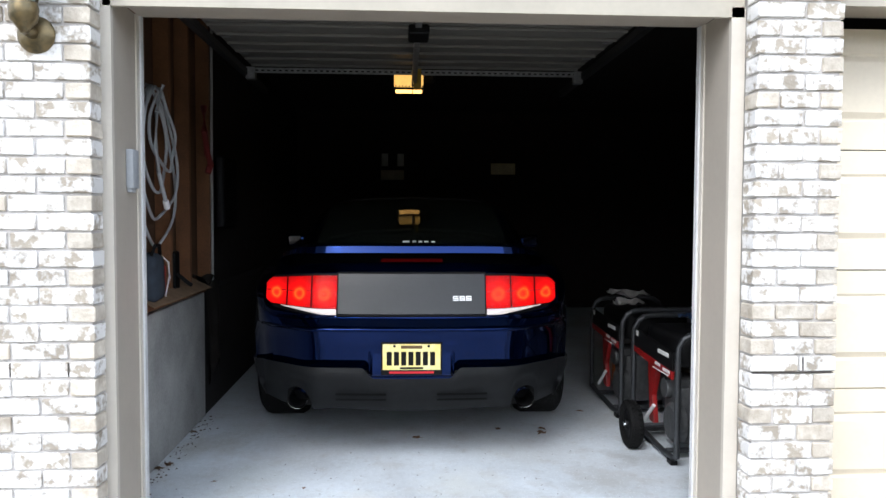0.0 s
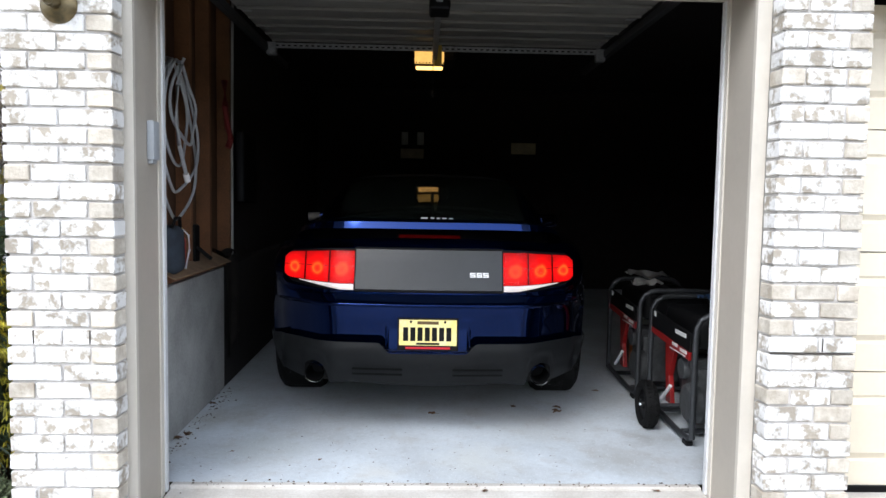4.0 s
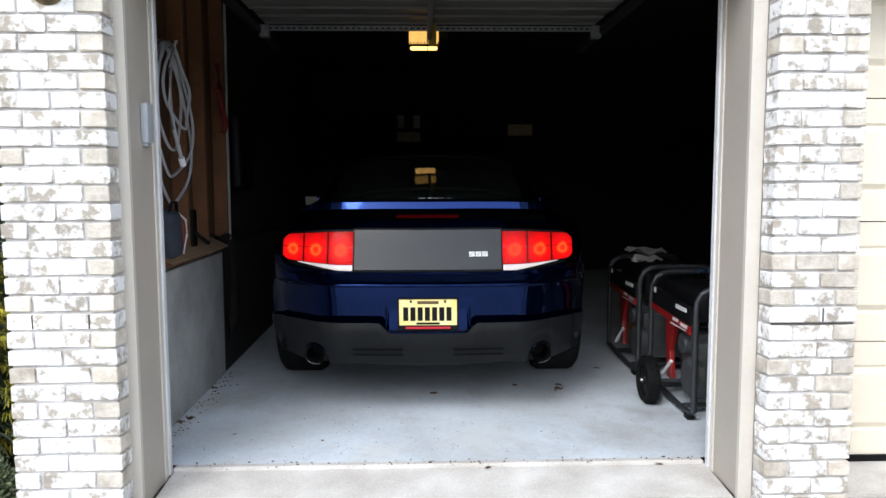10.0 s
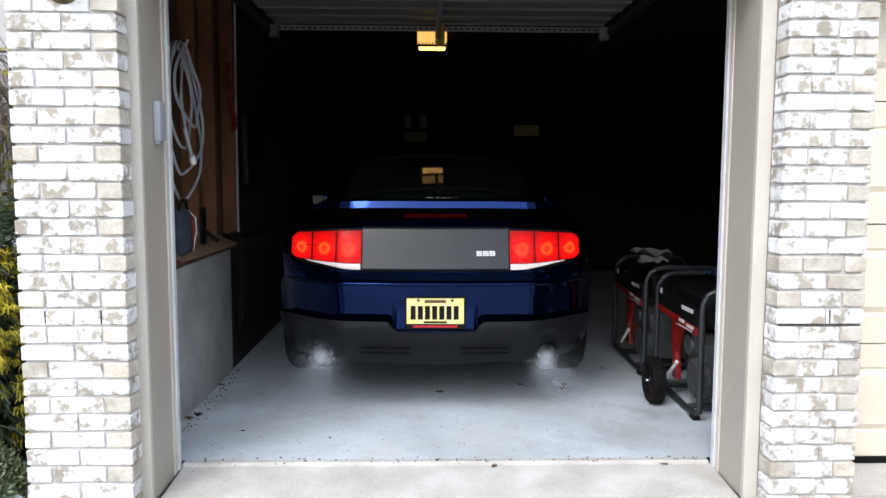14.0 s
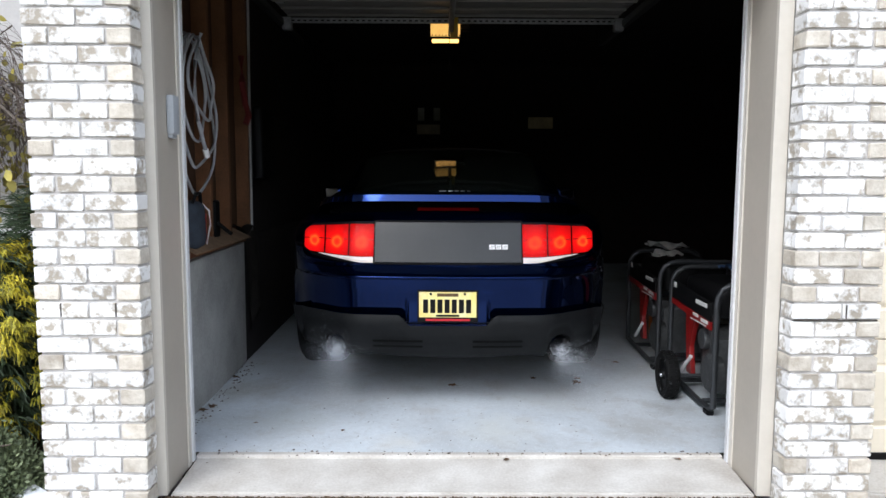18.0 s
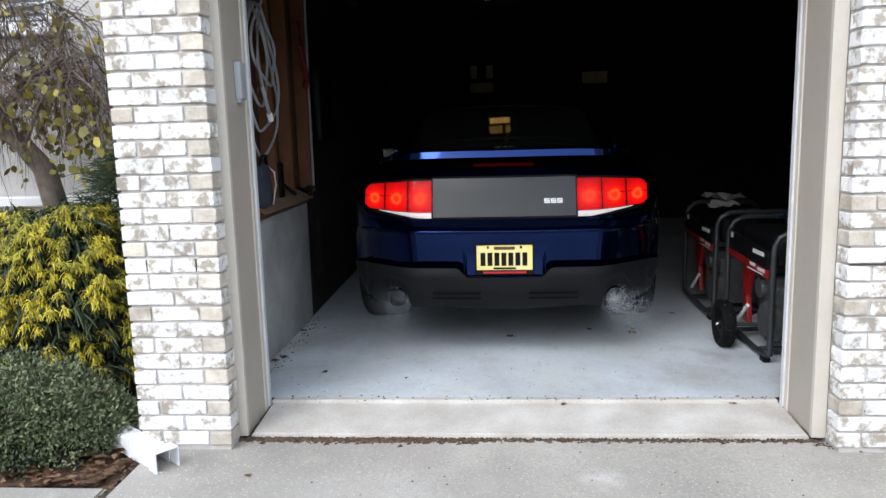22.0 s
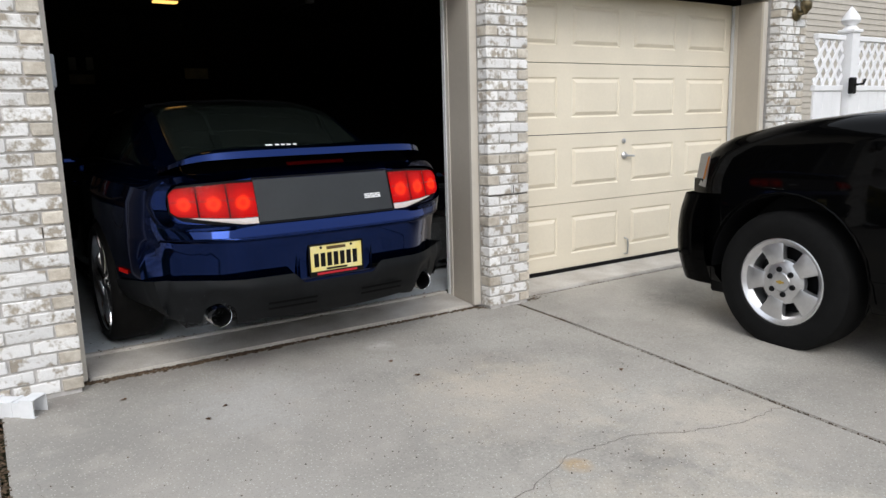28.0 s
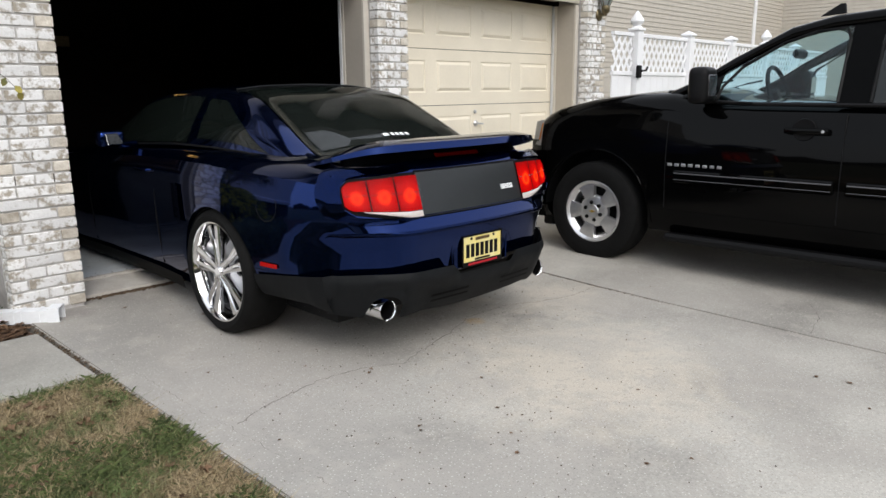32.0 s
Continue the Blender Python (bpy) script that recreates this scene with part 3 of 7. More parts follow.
def make_wheel(parent, x, y, side, r=0.352, name="wheel"):
    rim = 0.276
    hub = part(name, lathe([(0.0, 0.0), (0.030, 0.0), (0.036, -0.012), (0.036, -0.06), (0.0, -0.06)], 20), M_CHROME, parent, smooth=True)
    tyre = [(rim - 0.004, -0.005), (rim + 0.012, 0.012), (rim + 0.04, 0.018), (r - 0.03, 0.012), (r - 0.008, -0.004), (r, -0.03), (r, -0.23), (r - 0.02, -0.262), (rim + 0.03, -0.27), (rim - 0.004, -0.25)]
    tb = lathe(tyre, 48)
    part("tyre", tb, M_RUBBER, hub, smooth=True)
    rb = lathe([(rim - 0.03, -0.25), (rim - 0.022, -0.05), (rim - 0.012, -0.012), (rim - 0.003, 0.004), (rim + 0.006, 0.006), (rim + 0.006, -0.012), (rim, -0.03), (rim, -0.25)], 56, close=True)
    part("rim", rb, M_CHROME, hub, smooth=True)
    for k in range(5):
        sb = bmesh.new()
        for w in (-1, 1):
            poly = [(w * 0.003, 0.028), (w * 0.030, 0.03), (w * 0.040, 0.12), (w * 0.074, rim - 0.026), (w * 0.022, rim - 0.014), (w * 0.009, 0.12)]
            pb = prism([(p[0], p[1]) for p in poly], 'x', -0.035, 0.0, 0.004)
            for v in pb.verts:
                d = v.co.z
                v.co.x += -0.018 * math.sin(min(1, d / rim) * math.pi) + (0.0 if d < 0.2 else -0.004)
            merge(sb, pb)
        bmesh.ops.transform(sb, matrix=Matrix.Rotation(2 * math.pi * k / 5 + 0.3, 4, 'X'), verts=sb.verts)
        part("spoke", sb, M_CHROME, hub, smooth=True)
    part("wheel_barrel", lathe([(0.0, -0.17), (0.235, -0.17), (0.235, -0.2), (0.0, -0.2)], 32), M_BLACK, hub, smooth=True)
    db = lathe([(0.05, -0.135), (0.17, -0.135), (0.17, -0.15), (0.05, -0.15)], 32, close=True)
    part("brake_disc", db, M_ALU, hub, smooth=True)
    return hub, pose(x, y, r, 0, 0, 0 if side > 0 else 180)


def lens_cell(xa, xb, zt, zb, s, off, depth):
    b = grid(lambda u, v: rear(s * (xa + (xb - xa) * u), zb(xa + (xb - xa) * u) + (zt(xa + (xb - xa) * u) - zb(xa + (xb - xa) * u)) * v, off + 0.006 * math.sin(math.pi * u) * math.sin(math.pi * v)), 8, 6)
    return thicken(b, depth)


M_CLEAR = bpy.data.materials.new("clear_car_glass")
M_CLEAR.use_nodes = True
cn, cl = M_CLEAR.node_tree.nodes, M_CLEAR.node_tree.links
c_see, c_gloss, c_mix = cn.new("ShaderNodeBsdfTransparent"), cn.new("ShaderNodeBsdfGlossy"), cn.new("ShaderNodeMixShader")
c_see.inputs["Color"].default_value = (0.70, 0.85, 0.89, 1)
c_gloss.inputs["Roughness"].default_value = 0.0
c_mix.inputs[0].default_value = 0.04
cl.new(c_see.outputs[0], c_mix.inputs[1])
cl.new(c_gloss.outputs[0], c_mix.inputs[2])
cl.new(c_mix.outputs[0], cn["Material Output"].inputs["Surface"])
M_LENS = M_CLEAR.copy()
M_LENS.name = "clear_lamp_lens"
for nd in M_LENS.node_tree.nodes:
    if nd.type == 'BSDF_TRANSPARENT':
        nd.inputs["Color"].default_value = (1, 1, 1, 1)
    if nd.type == 'MIX_SHADER':
        nd.inputs[0].default_value = 0.007


M_RIB = mat("dark_red_rib", (0.25, 0.004, 0.004), 0.3, var=0)


def make_coupe():
    car = thing("coupe", "dark blue two-door coupe with chrome wheels and lit red tail lamps", "car")
    body = part("body", coupe_body(), M_BLUE, None, smooth=True)
    arches = []
    for y in (1.12, 3.93):
        for s in (-1, 1):
            arches.append(lathe([(0.0, s * 0.55), (0.385, s * 0.55), (0.385, s * 1.2), (0.0, s * 1.2)], 40))
            bmesh.ops.translate(arches[-1], verts=arches[-1].verts, vec=(0, y, 0.365))
    cut(body, arches)
    for p in body.data.polygons:
        p.use_smooth = True
    body.data.set_sharp_from_angle(angle=radians(32))
    body.parent = car
    for y in (1.12, 3.93):
        for s in (-1, 1):
            ab = lathe([(0.384, s * 0.56), (0.384, s * 0.93)], 32, arc=math.pi)
            bmesh.ops.translate(ab, verts=ab.verts, vec=(0, y, 0.36))
            part("wheel_well", thicken(ab, 0.004), M_BLACK, car, smooth=True)
            ib = lathe([(0.0, s * 0.57), (0.384, s * 0.57)], 32, arc=math.pi)
            bmesh.ops.translate(ib, verts=ib.verts, vec=(0, y, 0.36))
            part("wheel_well", thicken(ib, 0.004), M_BLACK, car)
    # cabin, glass
    part("roof", grid(lambda u, v: cabin_point(0.5 + 3.1 * u, -1 + 2 * v), 44, 40), M_BLUE, car, smooth=True)
    part("rear_window", thicken(cabin_patch(0.60, 1.50, -0.5, 0.5, 0.006, 16, 20), 0.003), M_GLASS, car, "tinted curved rear window", smooth=True)
    part("windshield", thicken(cabin_patch(2.72, 3.5, -0.5, 0.5, 0.006), 0.003), M_GLASS, car, smooth=True)
    for s in (-1, 1):
        part("quarter_window", thicken(cabin_patch(1.47, 1.68, s * 0.61, s * 0.93, 0.006, 8, 8, 0.86, 1.60), 0.003), M_GLASS, car, smooth=True)
        part("door_window", thicken(cabin_patch(1.76, 2.68, s * 0.60, s * 0.97, 0.006, 10, 8, 1.70, 3.18), 0.003), M_GLASS, car, smooth=True)
        wt = tube([cabin_point(y, s * 0.985, 0.012) for y in (0.8, 1.1, 1.4, 1.8, 2.2, 2.6, 3.0, 3.2)], 0.007, 6)
        part("window_trim", wt, M_BLACK, car)
    gb = tube([cabin_point(0.59, v / 10, 0.008) for v in range(-5, 6)], 0.009, 6)
    part("window_seal", gb, M_BLACK, car)
    gb = tube([cabin_point(1.52, v / 10, 0.008) for v in range(-5, 6)], 0.008, 6)
    part("window_seal", gb, M_BLACK, car)
    # spoiler blade with end posts
    line = [(0.0, (0.0, 0.060, 1.108)), (0.30, (0.30, 0.072, 1.108)), (0.50, (0.50, 0.104, 1.104)), (0.64, (0.62, 0.155, 1.092)), (0.78, (0.695, 0.25, 1.066)), (0.90, (0.735, 0.38, 1.032)), (1.0, (0.745, 0.50, 1.004))]
    prof = [(0.0, 0.0), (0.12, 0.006), (0.5, 0.016), (1.0, 0.0), (0.55, -0.016), (-0.055, -0.034), (0.0, 0.0)]

    def blade(u, v):
        a = abs(2 * u - 1)
        s = -1 if u < 0.5 else 1
        x, y, z = (glide([(q, p[k]) for q, p in line], a) for k in range(3))
        end = max(0.0, (a - 0.5) / 0.5)
        k = v * 6
        i = min(5, int(k))
        f = k - i
        p, h = (prof[i][m] + (prof[i + 1][m] - prof[i][m]) * f for m in (0, 1))
        return (s * (x - p * 0.13 * end), y + p * (0.21 - 0.17 * end), z + h * (1 - 0.55 * end))
    sp = grid(blade, 40, 6)
    bmesh.ops.remove_doubles(sp, verts=sp.verts, dist=1e-4)
    bmesh.ops.holes_fill(sp, edges=sp.edges)
    part("spoiler", sp, M_BLUE, car, "dark blue spoiler blade", smooth=True)
    part("spoiler_base", thicken(grid(lambda u, v: (-0.66 + 1.32 * u, 0.16 + 0.07 * v + 0.13 * (2 * u - 1) ** 2, 0.985 + (0.105 - 0.05 * (2 * u - 1) ** 4) * v), 16, 3), 0.03), M_BLACK, car, smooth=True)
    part("brake_light", thicken(grid(lambda u, v: (-0.165 + 0.33 * u, 0.165 + 0.02 * v + 0.10 * (0.26 * (2 * u - 1)) ** 2, 1.02 + 0.016 * v), 8, 2), 0.006), mat("dim_red_lens", (0.06, 0.002, 0.002), 0.2, var=0, emit=(1, 0.02, 0.02), strength=0.015), car, "high brake light strip")
    # rear panel and lamps
    top = lambda x: 0.952 - 0.016 * max(0.0, (abs(x) - 0.50) / 0.28) - 0.028 * max(0.0, (abs(x) - 0.735) / 0.04) ** 2
    bot = lambda x: 0.785 + 0.024 * max(0.0, (abs(x) - 0.45) / 0.33) ** 1.3 + 0.022 * max(0.0, (abs(x) - 0.735) / 0.04) ** 2
    pb = grid(lambda u, v: rear(-0.384 + 0.768 * u, 0.757 + 0.205 * v, 0.010), 16, 6)
    part("rear_panel", thicken(pb, 0.012), M_MATTE, car, "satin black panel between the lamps", smooth=True)
    for z in (0.750, 0.968):
        part("panel_edge", tube([rear(-0.39 + 0.78 * i / 12, z, 0.012) for i in range(13)], 0.005, 6), M_BLACK, car)
    eb = bmesh.new()
    for i in range(3):
        x = 0.215 + i * 0.034
        for z, w in ((0.828, 0.029), (0.837, 0.029), (0.846, 0.029)):
            box(x, x + w, rear(x, z, 0.018)[1], rear(x, z, 0.010)[1], z - 0.003, z + 0.003, bm=eb)
        box(x + (0.0 if i % 2 else 0.0), x + 0.006, rear(x, 0.837, 0.018)[1], rear(x, 0.837, 0.010)[1], 0.837, 0.848, bm=eb)
        box(x + 0.023, x + 0.029, rear(x, 0.837, 0.018)[1], rear(x, 0.837, 0.010)[1], 0.826, 0.838, bm=eb)
    # plain white colour stands for the bright shine of chrome
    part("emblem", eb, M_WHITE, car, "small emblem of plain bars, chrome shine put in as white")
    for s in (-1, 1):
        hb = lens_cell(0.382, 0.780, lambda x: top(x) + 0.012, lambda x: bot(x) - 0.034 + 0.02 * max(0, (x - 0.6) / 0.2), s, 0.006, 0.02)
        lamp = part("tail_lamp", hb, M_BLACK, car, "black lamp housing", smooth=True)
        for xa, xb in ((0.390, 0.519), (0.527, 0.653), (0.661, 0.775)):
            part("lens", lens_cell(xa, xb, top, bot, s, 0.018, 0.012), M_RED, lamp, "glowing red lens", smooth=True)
            xm, zm = (xa + xb) / 2, (top((xa + xb) / 2) + bot((xa + xb) / 2)) / 2 - 0.008
            z0 = bot(xm) + (top(xm) - bot(xm)) * 0.52
            part("lens_rib", tube([rear(s * x, z0, 0.0205) for x in (xa + 0.004, xm, xb - 0.004)], 0.0028, 6), M_RIB, lamp)
        part("reverse_lens", lens_cell(0.392, 0.69, lambda x: bot(x) - 0.003, lambda x: bot(x) - 0.032 + 0.026 * max(0, (x - 0.46) / 0.23), s, 0.018, 0.012), M_REVERSE, lamp, "clear reversing lens", smooth=True)
        part("lens_cover", lens_cell(0.388, 0.777, lambda x: top(x) + 0.003, lambda x: bot(x) - 0.034 + 0.030 * max(0, (x - 0.46) / 0.25), s, 0.029, 0.003), M_LENS, lamp, "clear glossy outer lens", smooth=True)
        # body-coloured frame that stands proud round the lamp
        edge = [(0.40, 0.976, 0.0, 1.0, 0.022), (0.55, 0.974, 0.0, 1.0, 0.024), (0.69, 0.964, 0.12, 1.0, 0.034), (0.757, 0.946, 0.62, 0.78, 0.048), (0.782, 0.895, 1.0, 0.12, 0.058), (0.782, 0.835, 1.0, -0.2, 0.058), (0.757, 0.785, 0.7, -0.7, 0.052), (0.66, 0.765, 0.2, -1.0, 0.032), (0.50, 0.752, 0.0, -1.0, 0.014), (0.40, 0.748, 0.0, -1.0, 0.008)]

        def surround(u, v):
            x, z, nx, nz, w = (glide([(i / (len(edge) - 1), e[k]) for i, e in enumerate(edge)], u) for k in range(5))
            out = lerp([(0.0, 0.0), (0.12, 0.04), (0.85, 0.95), (1.0, 1.15)], v) * w
            x, z = x + nx * out, z + nz * out
            turn = max(0.0, min(1.0, nx * 1.4)) * 1.25 * max(0.0, out - 0.004)
            flat = lerp(REAR_Y, z) + 0.03 + 0.40 * max(0.0, x - nx * out - 0.53) + turn - lerp([(0.0, -0.014), (0.12, 0.026), (0.85, 0.014), (1.0, -0.012)], v)
            return (s * x, flat, z)
        part("lamp_surround", thicken(grid(surround, 40, 12), 0.006), M_BLUE, car, "dark blue frame round the lamp", smooth=True)
    # bumper crease, valance, plate
    part("bumper_ledge", thicken(grid(lambda u, v: rear(-0.82 + 1.64 * u, 0.672 + 0.022 * v, 0.008 - 0.006 * abs(v - 0.5)), 30, 4), 0.01), M_BLUE, car, smooth=True)

    def val_top(x):
        a = abs(x)
        return 0.435 if a < 0.20 else (0.435 + 0.055 * (a - 0.20) / 0.05 if a < 0.25 else 0.49)

    def wrap(a):
        """Walk round the rear: the signed distance a gives x, or past the corner the way up the side."""
        s = -1 if a < 0 else 1
        return (a, None) if abs(a) <= 0.812 else (s * 0.812, 0.25 + (abs(a) - 0.812))

    def valance(u, v):
        a = -1.302 + 2.604 * u
        x, y = wrap(a)
        lo = 0.265 - 0.02 * math.cos(x * 4) - 0.03 * max(0.0, 1 - (abs(abs(x) - 0.60) / 0.19) ** 2)
        d = abs(abs(x) - 0.60)
        if d < 0.070 and y is None:
            lo = 0.302 + math.sqrt(0.070 ** 2 - d * d)
        hi = val_top(x)
        puffed = 0.012 + 0.012 * math.sin(math.pi * min(1, v * 1.6))
        if y is not None:
            hi -= 0.05 * (y - 0.25) / 0.49
            lo += 0.035 * min(1.0, (y - 0.25) / 0.15)
            z = hi + (lo - hi) * v
            k = min(1.0, (y - 0.25) / 0.12)
            return ((-1 if a < 0 else 1) * (side_x(y, max(0.30, z)) + 0.016 - 0.004 * k - 0.05 * v * v), y, z)
        z = hi + (lo - hi) * v
        return low(x, z, puffed)
    vb = thicken(grid(valance, 190, 12), 0.010)
    val = part("valance", vb, M_VAL, car, "charcoal plastic lower bumper", smooth=True)
    for s in (-1, 1):
        rb = grid(lambda u, v: (s * (side_x(1.6 + 1.93 * u, 0.22 + 0.08 * v) + 0.012), 1.6 + 1.93 * u, 0.17 + 0.10 * v), 10, 4)
        part("side_skirt", thicken(rb, 0.02), M_BLACK, car, smooth=True)
        pb = lathe([(0.0475, 0.0), (0.0505, -0.004), (0.052, 0.002), (0.052, 0.20), (0.044, 0.20), (0.0455, 0.006)], 36, 'y', close=True)
        bmesh.ops.translate(pb, verts=pb.verts, vec=(s * 0.60, 0.085, 0.302))
        pipe = part("tailpipe", pb, M_CHROME, car, "polished round tailpipe tip", smooth=True)
        ib = lathe([(0.0, 0.18), (0.044, 0.18), (0.0452, 0.008)], 28, 'y')
        bmesh.ops.translate(ib, verts=ib.verts, vec=(s * 0.60, 0.085, 0.302))
        part("pipe_bore", ib, M_BLACK, pipe, smooth=True)
        for k in range(2):
            z = 0.345 - 0.03 * k
            lb = thicken(grid(lambda u, v: low(s * (0.13 + 0.26 * u), z + 0.012 * v, 0.030), 6, 2), 0.012)
            part("diffuser_slot", lb, M_BLACK, val)
        mb = thicken(grid(lambda u, v: (s * (side_x(0.56 + 0.13 * u, 0.5) + 0.006), 0.56 + 0.13 * u, 0.488 + 0.022 * v), 4, 2), 0.008)
        part("side_marker", mb, mat("amber_red_marker", (0.5, 0.01, 0.01), 0.2, var=0, emit=(1, 0.02, 0.01), strength=0.08) if s < 0 else bpy.data.materials["amber_red_marker"], car, "small red side marker")
    part("rear_underpanel", thicken(grid(lambda u, v: (-0.70 + 1.40 * u, 0.24 + 0.12 * v, 0.40 - 0.10 * v), 10, 4), 0.006), M_BLACK, car)
    part("underbody", box(-0.70, 0.70, 0.36, 4.5, 0.20, 0.30), M_BLACK, car)
    # plate recess
    fb = bmesh.new()
    for a, c, z0, z1 in ((-0.222, 0.222, 0.640, 0.650), (-0.222, -0.212, 0.445, 0.645), (0.212, 0.222, 0.445, 0.645)):
        box(a, c, 0.0090, 0.0250, z0, z1, 0.004, bm=fb)
    part("plate_surround", fb, M_BLUE, car)
    part("plate_recess", box(-0.208, 0.208, 0.0110, 0.0250, 0.44, 0.638, 0.006), M_BLUE, car)
    plate = part("number_plate", box(-0.151, 0.151, -0.0050, -0.0010, 0.457, 0.611, 0.001), mat("yellow_plate", (0.82, 0.66, 0.16), 0.4, var=0.12, scale=9, second=(0.80, 0.74, 0.42)), car, "yellow number plate in a black frame")
    nb = bmesh.new()
    for a, c, z0, z1 in ((-0.157, 0.157, 0.609, 0.617), (-0.157, -0.149, 0.45, 0.612), (0.149, 0.157, 0.45, 0.612), (-0.157, 0.157, 0.448, 0.474)):
        box(a, c, -0.0090, 0.0010, z0, z1, 0.001, bm=nb)
    part("plate_frame", nb, M_BLACK, plate)
    for i in range(7):
        x = -0.128 + i * 0.0372
        part("character_bar", box(x, x + 0.026, -0.0065, -0.0045, 0.497, 0.568), M_BLACK, plate)
    part("script_bar", box(-0.055, 0.055, -0.0065, -0.0045, 0.584, 0.600), mat("dark_plate_ink", (0.10, 0.06, 0.02), 0.6, var=0), plate)
    part("script_bar", box(-0.115, 0.115, -0.0105, -0.0085, 0.456, 0.467), mat("red_ink", (0.45, 0.01, 0.02), 0.6, var=0), plate)
    part("script_bar", box(-0.06, 0.06, -0.0065, -0.0045, 0.478, 0.488), M_BLACK, plate)
    for x in (-0.088, 0.088):
        bb = lathe([(0.0, -0.0100), (0.006, -0.0100), (0.007, -0.0050)], 10, 'y')
        bmesh.ops.translate(bb, verts=bb.verts, vec=(x, 0, 0.597))
        part("plate_bolt", bb, M_BLACK, plate)
    # decal bars on the rear window
    for i, (v, w, n) in enumerate(((-0.02, 0.035, 3), (0.03, 0.02, 2), (0.06, 0.02, 2), (0.09, 0.022, 2), (0.125, 0.02, 2))):
        db = grid(lambda a, c: cabin_point(0.70 + 0.026 * c, v - 0.03 + w * a, 0.0125), 3, 2)
        part("decal_bar", db, M_WHITE, car)
    # mirrors, door seams, handles, fuel flap
    for s in (-1, 1):
        mb = box(-0.085, 0.085, -0.045, 0.06, -0.05, 0.055, 0.035, seg=3)
        bmesh.ops.translate(mb, verts=mb.verts, vec=(s * 0.97, 2.38, 1.065))
        mir = part("door_mirror", mb, M_BLUE, car, smooth=True)
        gl = box(-0.062, 0.062, -0.004, 0.0, -0.036, 0.036, 0.001)
        bmesh.ops.transform(gl, matrix=Matrix.Translation((s * 0.97, 2.318, 1.068)) @ Matrix.Rotation(s * -0.42, 4, 'Z') @ Matrix.Rotation(-0.25 if s < 0 else 0.1, 4, 'X'), verts=gl.verts)
        part("mirror_glass", gl, M_CHROME, mir)
        part("mirror_arm", box(min(s * 0.80, s * 0.92), max(s * 0.80, s * 0.92), 2.34, 2.41, 1.0, 1.045, 0.012), M_BLUE, mir)
        seam = [(1.80, z) for z in (0.30, 0.45, 0.6, 0.75, 0.88, 0.94, 0.985)]
        part("door_seam", tube([(s * (side_x(1.92, z) + 0.0005), 1.92 + 0.03 * (z - 0.3), z) for _, z in seam], 0.004, 5), M_BLACK, car)
        part("door_seam", tube([(s * (side_x(3.05, z) + 0.0005), 3.05, z) for z in (0.30, 0.45, 0.6, 0.75, 0.86)], 0.004, 5), M_BLACK, car)
        hb = tube([(s * (side_x(y, 0.86) + d), y, 0.885) for y, d in ((1.97, 0.0), (1.99, 0.022), (2.17, 0.022), (2.19, 0.0))], 0.010, 8)
        part("door_handle", hb, M_BLUE, car, smooth=True)
        part("side_scoop", thicken(grid(lambda u, v: (s * (side_x(1.55 - 0.12 * v, 0.62 + 0.2 * u) + 0.010), 1.58 - 0.10 * v + 0.03 * u, 0.62 + 0.22 * u), 6, 3), 0.008), M_BLUE, car, smooth=True)
    fl = []
    for i in range(25):
        a = 2 * math.pi * i / 24
        y, z = 0.62 + 0.075 * math.cos(a), 0.80 + 0.075 * math.sin(a)
        fl.append((-(side_x(y, z) + 0.0005), y, z))
    part("fuel_flap", tube(fl, 0.003, 5), M_BLACK, car)
    # seats behind the glass
    wheels = []
    for y in (1.12, 3.93):
        for s in (-1, 1):
            hub, m = make_wheel(car, s * 0.945, y, s)
            hub.matrix_basis = m
            wheels.append((hub, s * 0.945, y, s))
    return car, wheels


coupe, coupe_wheels = make_coupe()


# ---- the parked sport utility vehicle: front axle at y 0, ahead is +y, left flank at x -1 ----
SUV_TOP = [(-4.2, 1.25), (-1.0, 1.27), (-0.62, 1.335), (-0.3, 1.325), (0.1, 1.28), (0.4, 1.215), (0.54, 1.165), (0.60, 1.12), (0.68, 1.04)]
SUV_W = [(-4.2, 0.985), (-1.0, 1.0), (-0.3, 0.995), (0.25, 0.990), (0.45, 0.978), (0.55, 0.955), (0.62, 0.925), (0.70, 0.88)]


def suv_ring(y):
    w, t = lerp(SUV_W, y), smooth_lerp(SUV_TOP, y)
    right = [(0.90 * w, 0.30), (0.955 * w, 0.36), (0.985 * w, 0.5), (0.995 * w, 0.66), (1.0 * w, 0.80), (0.995 * w, 0.95), (0.98 * w, t - 0.14), (0.955 * w, t - 0.06), (0.90 * w, t - 0.012), (0.80 * w, t + 0.006)]
    top = [(0.80 * w * f, t + 0.006 + 0.03 * (1 - f * f)) for f in (0.66, 0.33, 0.0, -0.33, -0.66)]
    left = [(-x, z) for x, z in reversed(right)]
    return [(x, y, z) for x, z in right + top + left]


